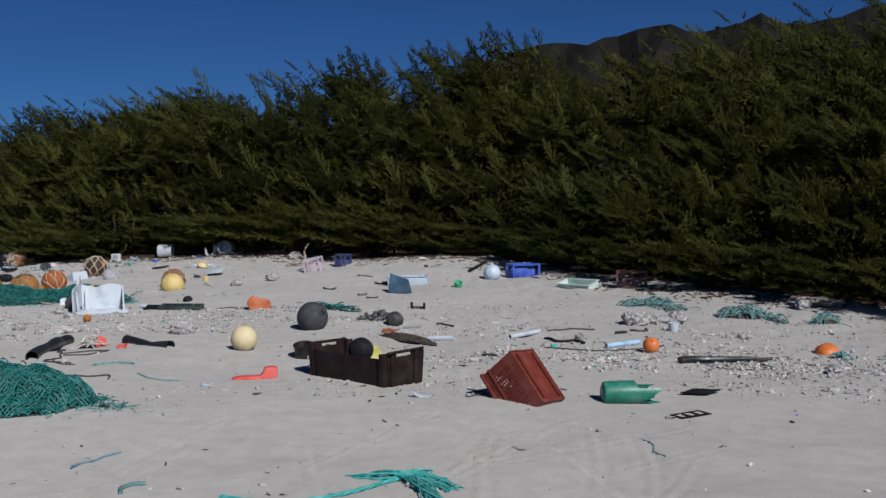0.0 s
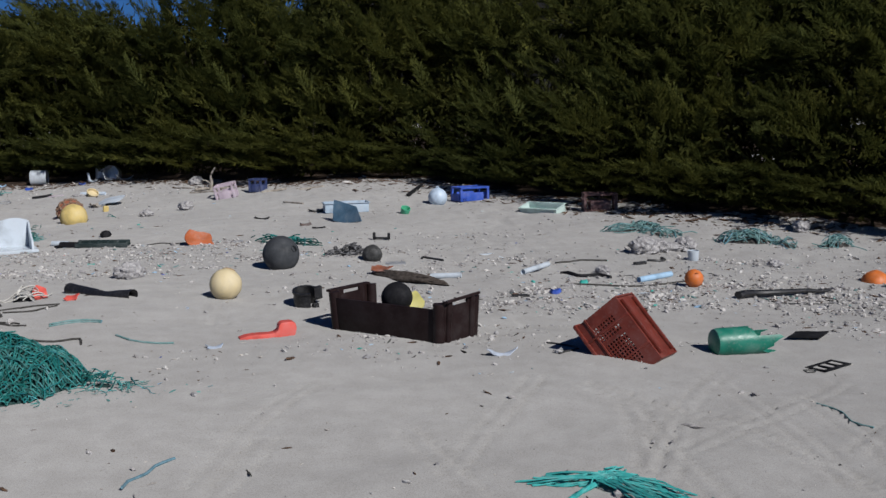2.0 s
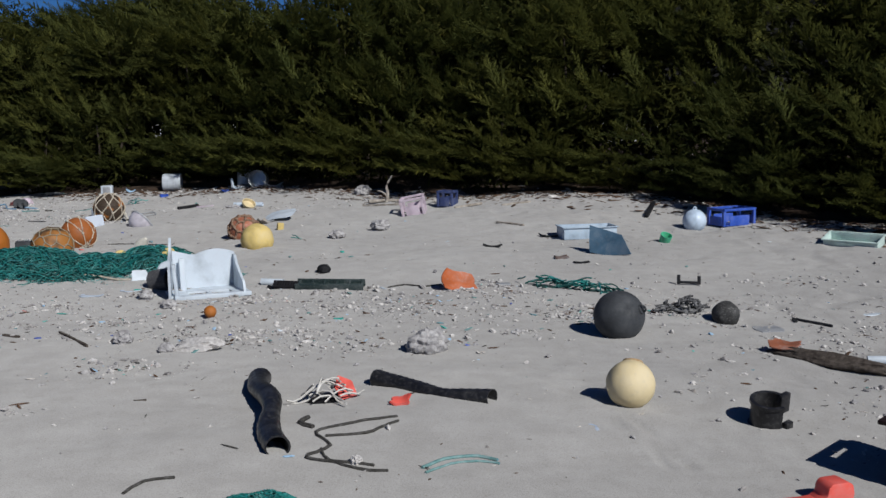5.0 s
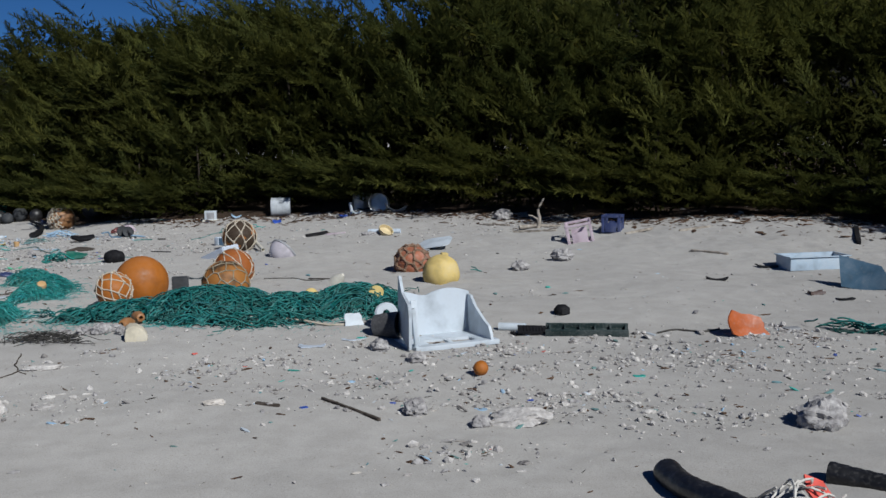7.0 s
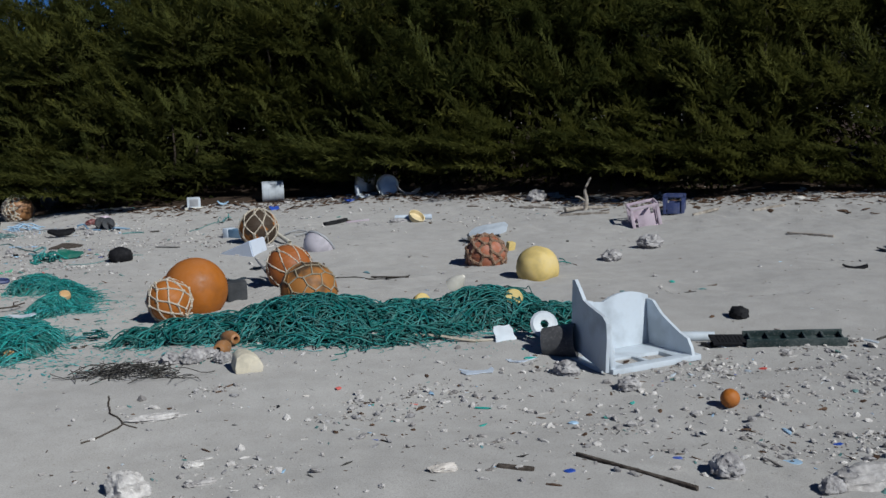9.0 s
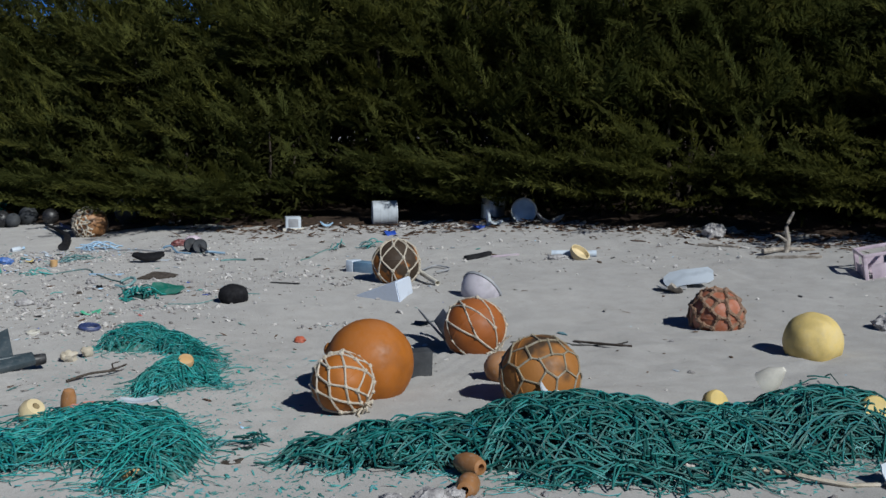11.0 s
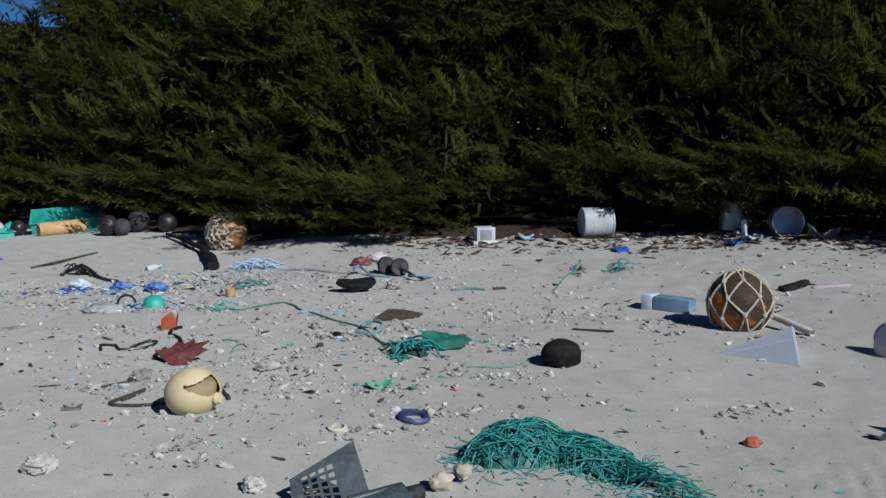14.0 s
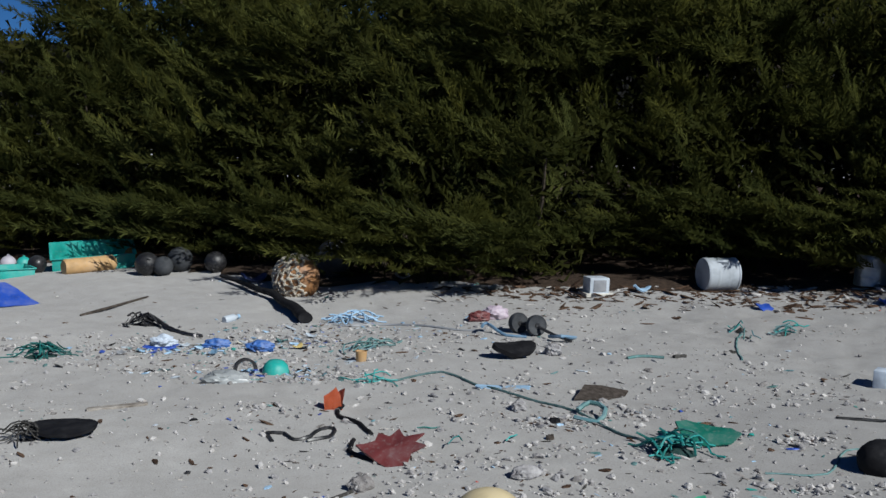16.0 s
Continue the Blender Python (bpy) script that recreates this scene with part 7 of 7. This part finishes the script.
laid_rope("dark_squiggle", [(-9.62, 18.55), (-9.55, 18.45), (-9.52, 18.3)], 0.010, M_DKROPE, "short dark weedy rope piece")
laid_rope("seam_rope", [(-5.9, 16.95), (-5.5, 16.9), (-5.15, 16.85)], 0.006, M_DKROPE, "thin dark cord half buried in sand")
laid_rope("white_rope", [(-5.65, 14.25, 0.02), (-5.4, 14.12, 0.02), (-5.15, 14.0), (-4.9, 14.02)], 0.010, M_ROPE, "pale rope emerging from the net pile")
laid_rope("white_cable", [(-6.1, 19.95, 0.02), (-5.95, 20.05, 0.02), (-5.85, 19.9, 0.02), (-6.0, 19.8, 0.02)], 0.008, M_GREY, "grey cable loop behind the netted float")

lay_shard("pink_scrap", -8.30, 15.55, 20, 0.13, 0.10, 0.006, 91, worn("salmon_plastic", (0.62, 0.27, 0.22), 0.6, 0.2, 0.2, 9), "salmon pink plastic scrap lying on the netting", 0.4, 0.35, 10, 0, 0.09)
lay_shard("white_film", -8.02, 15.42, -10, 0.26, 0.10, 0.005, 92, M_WHITE, "torn white film caught in the netting", 0.5, 0.45, 8, 0, 0.12)
lay_shard("white_crumple", -6.10, 15.16, 30, 0.12, 0.10, 0.006, 93, M_WHITE, "crumpled white film against the netted float", 0.9, 0.5, 50, 0, 0.10)
solo("tan_cork", lathe([(0, -0.025), (0.035, -0.022), (0.042, 0), (0.035, 0.022), (0, 0.025)], 16), M_TAN, on_sand(-7.93, 14.58, 0, -0.02, 30, 15), "tan net cork at the net's edge", "net cork")
solo("black_lump", rough_ball(0.05, 44, (1, 0.8, 0.6), 0.15, 3, 1.4), M_BLACKM, on_sand(-8.05, 13.75, 0, -0.02), "small black rubber lump on sand", "rubber piece")
lay_shard("brown_flake", -7.55, 14.72, 10, 0.11, 0.05, 0.006, 94, M_DARKWOOD, "dark brown flake lying on sand", 0.4, 0.4)
for a, c in (((-2.95, 19.75), (-2.45, 19.45)), ((-1.75, 18.75), (-1.35, 18.98)), ((-3.25, 20.45), (-2.95, 20.15)), ((-1.15, 18.55), (-0.75, 18.62))):
    board("pale_stick", a, c, 0.035, 0.03, M_WOOD, "bleached grey driftwood stick near the thicket", category="driftwood")
lay_shard("black_scrap", -0.98, 14.62, 12, 0.20, 0.10, 0.008, 95, M_BLACKM, "black torn rubber scrap on sand", 0.3, 0.5)
lay_shard("black_scrap", -0.95, 16.35, -12, 0.26, 0.14, 0.010, 96, M_BLACK, "black rubber strip beside the pale tray", 0.4, 0.5)


# small finds along the tideline
def coral_piece(x, y, rz, a, c, t, seed, mat, label, tilt=(0, 0)):
    return solo("coral_piece", rough_ball(1.0, seed, (a, c, t), 0.32, 4, 1.6), mat, on_sand(x, y, rz, -t * 0.45, *tilt), label, "coral", "coral lumps on the sand")


coral_piece(-4.22, 11.47, -14, 0.155, 0.085, 0.050, 61, M_CORAL, "flat bleached coral slab propped on sand", (6, -8))
coral_piece(-4.40, 11.44, 20, 0.050, 0.040, 0.036, 62, M_GREYCORAL, "small grey coral knob beside a slab")
coral_piece(-6.99, 12.13, -30, 0.095, 0.065, 0.062, 63, M_CORAL, "angular white coral block on the sand", (0, 14))
coral_piece(-6.95, 13.02, 8, 0.130, 0.034, 0.020, 64, M_CORAL, "long flat pale coral piece on sand")
coral_piece(-6.71, 12.13, 10, 0.055, 0.018, 0.014, 65, M_CORAL, "pale coral finger lying on sand")
coral_piece(-6.75, 12.37, -16, 0.045, 0.020, 0.016, 66, M_CORAL, "short pale coral finger on sand")
coral_piece(-5.77, 11.95, 4, 0.062, 0.030, 0.018, 67, M_PEBBLE, "pale oval shell piece on sand")
coral_piece(-8.88, 15.92, 20, 0.055, 0.038, 0.034, 68, M_GREYCORAL, "grey white coral chunk on bare sand")
coral_piece(-9.16, 15.86, 70, 0.040, 0.030, 0.026, 69, M_CORAL, "small white coral chunk on bare sand")
coral_piece(-10.02, 18.95, 30, 0.060, 0.045, 0.040, 70, M_CORAL, "branched white coral piece on sand")
coral_piece(-9.34, 18.84, 10, 0.070, 0.040, 0.034, 71, M_GREYCORAL, "grey branched coral piece on sand")
coral_piece(-9.03, 19.96, 60, 0.045, 0.040, 0.036, 72, M_GREYCORAL, "round grey coral knob on sand")
coral_piece(2.38, 11.80, -8, 0.26, 0.09, 0.055, 73, M_GREYCORAL, "long grey coral ledge on the rubble")
laid_rope("thin_twig", [(-7.22, 13.46), (-7.18, 13.20), (-7.10, 12.98), (-7.18, 12.86), (-7.26, 12.80)], 0.0045, M_DARKWOOD, "thin dark branching twig on sand", "twig")
laid_rope("thin_twig", [(-7.10, 12.98), (-7.03, 12.92)], 0.0035, M_DARKWOOD, "short side shoot of a thin twig", "twig")
lay_shard("brown_chip", -4.33, 10.13, 10, 0.07, 0.02, 0.008, 101, M_DARKWOOD, "small dark brown wood chip", 0.1, 0.4)
laid_rope("dark_rope", [(-4.16, 8.80), (-4.10, 8.90), (-3.98, 8.92)], 0.007, M_DKROPE, "short dark curled cord on sand")
lay_shard("pale_film", -0.15, 7.66, -8, 0.20, 0.11, 0.004, 102, worn("crumpled_film", (0.52, 0.58, 0.68), 0.5, 0.3, 0.4, 12), "pale blue crumpled film on sand", 0.9, 0.5)
lay_shard("dark_flake", -0.24, 7.70, 30, 0.08, 0.04, 0.006, 103, M_DKROPE, "small dark flake beside the film", 0.3, 0.5)
lay_shard("dark_flake", -8.92, 19.70, 10, 0.07, 0.05, 0.025, 104, M_BLACKM, "small black rubber crumb on sand", 0.6, 0.4)
lay_shard("dark_flake", -9.04, 19.42, 50, 0.055, 0.045, 0.025, 105, M_DARKWOOD, "small dark brown crumb on sand", 0.6, 0.4)
net_pile("rope_tuft", [(-9.51, 19.40, 0.075, 0.05, 30, 0.04)], 22, 0.004, 73, "small frayed teal twine tuft", length=(0.1, 0.2))
net_pile("rope_tuft", [(-9.30, 19.42, 0.085, 0.045, 0, 0.03)], 22, 0.004, 75, "small green twine tuft on sand", (M_AQUA, M_TEALSHADE), length=(0.1, 0.2))
laid_rope("dark_squiggle", [(-10.22, 18.76), (-10.14, 18.84), (-10.06, 18.92)], 0.008, M_DKROPE, "short dark driftwood twig on sand", "twig")
board("short_stick", (-10.53, 18.86), (-10.42, 18.87), 0.014, 0.010, M_DARKWOOD, "short thin dark stick on sand", category="stick")
lay_shard("grey_rubber", -10.26, 18.34, 10, 0.12, 0.06, 0.010, 106, worn("pewter_rubber", (0.13, 0.13, 0.14), 0.8, 0.2, 0.3, 10), "crumpled grey rubber scrap on sand", 0.8, 0.5)
net_pile("black_tangle", [(-9.85, 21.26, 0.07, 0.05, 0, 0.05)], 16, 0.008, 77, "small black twisted rubber knot", (M_BLACK, M_BLACKM), length=(0.1, 0.25))
bt = thing("white_bottle", on_sand(-10.45, 23.23, 40, 0.008, 0, 84, 0.03), "small white plastic bottle lying on sand", "bottle")
part("body", lathe([(0, -0.07), (0.028, -0.07), (0.032, -0.06), (0.032, 0.03), (0.02, 0.05), (0.014, 0.055), (0.014, 0.07), (0, 0.07)], 16), M_WHITE, bt)
part("cap", lathe([(0.016, 0.066), (0.018, 0.066), (0.018, 0.088), (0, 0.09)], 14), M_PALEBLUE, bt)
laid_rope("dark_twig", [(-7.98, 21.02), (-7.86, 21.06), (-7.74, 21.0)], 0.012, M_GREYTEAL, "short faded teal rope with dark end")
laid_rope("dark_twig", [(-7.66, 21.02), (-7.56, 21.05)], 0.014, M_DKROPE, "short dark brown rope stub")
net_pile("rope_tuft", [(-6.74, 21.83, 0.06, 0.06, 0, 0.09)], 24, 0.005, 79, "upright teal rope knot on sand", (M_AQUA, M_DKROPE), length=(0.1, 0.2))
net_pile("rope_tuft", [(-6.42, 21.71, 0.12, 0.06, -10, 0.04)], 30, 0.005, 81, "loose teal rope coil on sand", (M_AQUA, M_DKROPE), length=(0.15, 0.3))
net_pile("rope_tuft", [(-7.11, 21.22, 0.05, 0.07, 0, 0.06)], 20, 0.005, 83, "small teal rope end on sand", (M_AQUA, M_DKROPE), length=(0.1, 0.2))
for x, y, s_, mt in ((-10.80, 22.20, 1, M_WHITE), (-10.70, 22.06, 2, M_PALEBLUE), (-10.42, 22.22, 3, M_OFFWHITE), (-10.12, 22.16, 4, M_GREYTEAL), (-11.05, 22.02, 5, M_PALEBLUE), (-10.02, 21.98, 6, M_YELLOW), (-10.60, 21.88, 7, M_STEEL), (-11.2, 21.9, 8, M_GREY), (-9.9, 22.3, 9, M_WHITE)):
    lay_shard("tideline_scrap", x, y, 37 * s_, 0.09 + 0.01 * (s_ % 4), 0.05 + 0.008 * (s_ % 3), 0.008, 110 + s_, mt, "crumpled plastic scrap among the blue bags", 0.9, 0.5, 10, 5, 0.01)


# ---- stones, driftwood and plants' litter ----
def coral_lump(x, y, r, seed, mat, label, squash=(1, 0.8, 0.65)):
    b = rough_ball(r, seed, squash, 0.30, 4, 2.2)
    return solo("coral_lump", b, mat, on_sand(x, y, seed * 40 % 360, -r * squash[2] * 0.55), label, "coral", "coral lumps on the sand")


for x, y, r, s, mt in ((-2.77, 11.16, 0.135, 1, M_GREYCORAL), (-4.71, 11.66, 0.075, 2, M_GREYCORAL), (2.12, 11.65, 0.16, 5, M_GREYCORAL),
                       (2.62, 11.82, 0.14, 6, M_GREYCORAL), (2.32, 11.75, 0.12, 7, M_GREYCORAL), (-2.80, 17.32, 0.12, 8, M_GREYCORAL), (-3.32, 16.92, 0.09, 9, M_GREYCORAL), (-6.82, 14.00, 0.075, 10, M_GREYCORAL), (-6.95, 14.02, 0.06, 30, M_GREYCORAL), (-7.08, 13.98, 0.05, 31, M_GREYCORAL), (-6.72, 14.05, 0.05, 32, M_GREYCORAL),
                       (-6.66, 13.94, 0.055, 11, M_GREYCORAL), (-9.37, 17.10, 0.055, 12, M_CORAL), (-9.30, 16.75, 0.04, 13, M_PEBBLE), (4.35, 12.75, 0.12, 15, M_GREYCORAL),
                       (-8.40, 21.28, 0.07, 16, M_GREYCORAL), (-4.85, 13.30, 0.07, 17, M_GREYCORAL), (-4.62, 12.98, 0.06, 18, M_GREYCORAL), (-8.75, 15.35, 0.045, 19, M_CORAL), (-3.25, 8.98, 0.03, 20, M_CORAL),
                       (1.38, 10.62, 0.07, 21, M_GREYCORAL), (3.05, 10.72, 0.07, 22, M_GREYCORAL), (-5.75, 14.22, 0.06, 23, M_PEBBLE), (-2.92, 20.85, 0.14, 24, M_GREYCORAL), (3.35, 9.05, 0.08, 25, M_GREYCORAL),
                       (-0.52, 8.30, 0.03, 26, M_GREYCORAL), (-10.22, 17.45, 0.07, 27, M_CORAL)):
    coral_lump(x, y, r, s, mt, "pitted grey coral lump lying on sand" if mt is M_GREYCORAL else "bleached white coral piece on the sand")
b = bmesh.new()
tube(bend([(0, 0, -0.03), (0.03, 0.0, 0.12), (0.02, 0.02, 0.24), (0.10, 0.03, 0.38)], 0.04), 0.03, 8, b, 0.35)
tube(bend([(0.02, 0, 0.10), (-0.06, 0.02, 0.16), (-0.12, 0.0, 0.17)], 0.04), 0.016, 6, b, 0.4)
tube(bend([(-0.25, 0.0, 0.02), (0.0, 0.02, 0.03), (0.3, -0.05, 0.02)], 0.05), 0.028, 7, b, 0.5)
solo("driftwood_branch", b, M_WOOD, on_sand(-2.62, 19.85, 10, 0.0), "bleached forked driftwood branch standing up", "driftwood")


def ico_template():
    b = bmesh.new()
    bmesh.ops.create_icosphere(b, subdivisions=1, radius=1)
    v = np.array([q.co[:] for q in b.verts])
    f = np.array([[q.index for q in t.verts] for t in b.faces])
    b.free()
    return v, f


ICO_V, ICO_F = ico_template()


def scatter(name, mat, label, category, n, patches, size, seed, flat=0.6, long=1.6, base=0.25, area=(-13.0, 6.0, 3.8, 25.0), clusters=0):
    """Many small stones or bits lying on the sand as one mesh; patches: (x, y, radius x, radius y, weight)."""
    g = np.random.default_rng(seed)
    w = np.array([p[4] for p in patches])
    pick = g.choice(len(patches), n, p=w / w.sum())
    px = np.array([p[:4] for p in patches])[pick]
    x, y = px[:, 0] + g.normal(0, 1, n) * px[:, 2], px[:, 1] + g.normal(0, 1, n) * px[:, 3]
    if clusters:
        k = np.random.default_rng(77)
        spots = k.normal(0, 1, (len(patches), clusters, 2)) * 1.15
        wide = k.uniform(0.04, 0.20, (len(patches), clusters))
        c = (g.random(n) ** 1.7 * clusters).astype(int)
        inside = g.random(n) < 0.72
        cx = px[:, 0] + spots[pick, c, 0] * px[:, 2] + g.normal(0, 1, n) * wide[pick, c] * 1.3
        cy = px[:, 1] + spots[pick, c, 1] * px[:, 3] + g.normal(0, 1, n) * wide[pick, c] * 0.8
        x, y = np.where(inside, cx, x), np.where(inside, cy, y)
    u = g.random(n) < base
    x[u], y[u] = g.uniform(area[0], area[1], u.sum()), g.uniform(area[2], area[3], u.sum())
    s = size[0] * (size[1] / size[0]) ** (g.random(n) ** 2.2)
    shape = np.stack([g.uniform(0.7, long, n), g.uniform(0.6, 1.0, n), g.uniform(0.5, 1.0, n) * flat], 1) * s[:, None]
    a = g.uniform(0, 2 * math.pi, n)
    v = ICO_V[None] * (1 + g.normal(0, 0.20, (n, 12, 1))) * shape[:, None, :]
    ca, sa = np.cos(a)[:, None], np.sin(a)[:, None]
    X, Y = v[:, :, 0] * ca - v[:, :, 1] * sa, v[:, :, 0] * sa + v[:, :, 1] * ca
    Z = v[:, :, 2] + g.normal(0, 0.25, (n, 1)) * X
    z0 = height(x, y) + shape[:, 2] * 0.45
    P = np.stack([X + x[:, None], Y + y[:, None], Z + z0[:, None]], -1).reshape(-1, 3)
    F = (ICO_F[None] + 12 * np.arange(n)[:, None, None]).reshape(-1, 3)
    d = bpy.data.meshes.new(name)
    d.from_pydata(P, [], F.tolist())
    d.materials.append(mat)
    return tagged(new(name, d), label, category, kind="stuff")


RUBBLE = [(-2.0, 12.6, 0.9, 0.5, 2.4), (-3.4, 12.7, 0.7, 0.6, 1.6), (-0.3, 11.3, 0.9, 0.6, 0.8), (1.6, 9.9, 0.7, 0.45, 2.6), (3.0, 9.3, 0.8, 0.6, 2.4), (3.7, 9.0, 0.6, 0.5, 2.2), (4.3, 11.8, 0.8, 0.9, 0.6), (2.6, 11.0, 0.7, 0.5, 0.7),
          (-4.6, 12.2, 0.9, 0.9, 1.4), (-5.2, 13.2, 0.8, 0.4, 0.8), (-8.9, 19.2, 0.8, 0.7, 2.2), (-9.8, 20.6, 0.9, 0.8, 1.2), (-10.6, 21.8, 0.8, 0.5, 1.4), (-8.2, 20.5, 1.2, 1.0, 0.6), (-7.6, 19.6, 0.8, 0.7, 0.5),
          (-9.6, 18.2, 1.0, 0.5, 0.7), (-6.0, 12.4, 1.0, 0.5, 0.6), (-0.6, 8.1, 0.7, 0.3, 0.4), (-10.6, 19.2, 0.8, 0.8, 1.0), (0.2, 9.4, 0.7, 0.4, 0.8), (-10.6, 22.0, 0.9, 0.3, 1.5), (-9.6, 22.4, 1.0, 0.3, 0.7), (-7.2, 21.3, 1.2, 0.5, 0.5), (-3.2, 20.2, 1.2, 0.4, 0.4), (0.6, 13.4, 1.2, 0.6, 0.4)]
scatter("coral_rubble", M_CORAL, "scattered small bleached coral rubble on sand", "rubble", 15000, RUBBLE, (0.004, 0.025), 5, 0.8, 1.5, base=0.10, clusters=16)
scatter("grey_rubble", M_GREYCORAL, "scattered grey coral and shell bits on sand", "rubble", 4500, RUBBLE, (0.004, 0.024), 6, 0.8, 1.5, base=0.12, clusters=16)
scatter("pebble_scatter", M_PEBBLE, "fine pale shell grit over the beach", "grit", 3000, RUBBLE, (0.003, 0.012), 7, base=0.6)
scatter("dark_scatter", M_LITTER, "small dark seed and twig bits on sand", "litter", 3400, RUBBLE, (0.004, 0.02), 8, 0.4, 3.5, base=0.40, clusters=16)
for mt, nm, sd, ct in ((M_BLUE, "blue", 9, 60), (M_TURQ, "teal", 10, 130), (M_SCARLET, "red", 11, 30), (M_WHITE, "white", 12, 260), (M_BLACK, "black", 13, 160), (M_GREYTEAL, "faded teal", 18, 480), (M_PALEBLUE, "pale blue", 19, 260)):
    scatter("plastic_bits", mt, "tiny %s plastic bits strewn over the sand" % nm, "plastic bits", ct, RUBBLE, (0.006, 0.026), sd, 0.4, 2.6, base=0.30, clusters=16)

scatter("coral_fingers", M_CORAL, "broken white coral fingers strewn over sand", "rubble", 2600, RUBBLE, (0.004, 0.013), 31, 0.9, 4.5, base=0.12, clusters=16)
scatter("shell_flakes", M_PEBBLE, "flat pale shell flakes strewn over sand", "rubble", 2200, RUBBLE, (0.006, 0.022), 32, 0.22, 1.8, base=0.20, clusters=16)
scatter("dark_twigs", M_DKROPE, "thin dark twigs and rope bits on sand", "litter", 900, RUBBLE, (0.003, 0.009), 33, 0.8, 9.0, base=0.25, clusters=16)
TIDE = [(-10.6, 22.1, 0.45, 0.14, 1.0), (-10.3, 21.3, 0.35, 0.2, 0.6), (-9.5, 22.6, 0.5, 0.2, 0.5)]
for mt, nm, sd, ct in ((M_BLUE, "blue", 34, 70), (M_PALEBLUE, "pale blue", 35, 120), (M_WHITE, "white", 36, 90), (M_GREYTEAL, "teal", 37, 120), (M_BLACKM, "black", 38, 90)):
    scatter("plastic_bits", mt, "tiny %s plastic bits in the tideline" % nm, "plastic bits", ct, TIDE, (0.006, 0.030), sd, 0.4, 3.0, base=0.0)

NETS = [(-7.7, 14.25, 0.45, 0.22, 1.6), (-8.3, 14.2, 0.4, 0.25, 1.0), (-6.3, 14.25, 0.6, 0.15, 1), (-7.2, 14.6, 0.3, 0.3, 1), (-7.7, 15.9, 0.25, 0.5, 1.6), (-8.3, 16.9, 0.4, 0.4, 1), (-5.0, 14.1, 0.5, 0.15, 0.7), (-7.75, 16.6, 0.15, 0.3, 0.7), (-8.6, 15.4, 0.45, 0.6, 2.2), (-3.0, 7.1, 0.5, 0.12, 0.5)]
scatter("net_fibre", M_TEALFINE, "thin scatter of frayed teal fibres on sand", "net fibres", 3600, NETS, (0.003, 0.011), 17, 0.25, 5.0, base=0.0)
# brown leaf litter and dead twigs under the thicket's edge
EDGE = []
for i in range(34):
    p, inward = edge_at(5.0 + i * (TOTAL - 16.0) / 33)
    EDGE.append((p.x + 0.2 * inward.x, p.y + 0.2 * inward.y, 0.55, 0.30, 1.0))
scatter("leaf_litter", M_LITTER, "brown dead leaves and twigs below the shrubs", "leaf litter", 7000, EDGE, (0.01, 0.05), 15, 0.25, 3.2, base=0.0)
scatter("pale_litter", M_CORAL, "pale coral bits along the thicket's foot", "rubble", 1100, EDGE, (0.006, 0.04), 16, 0.5, 2.0, base=0.0)
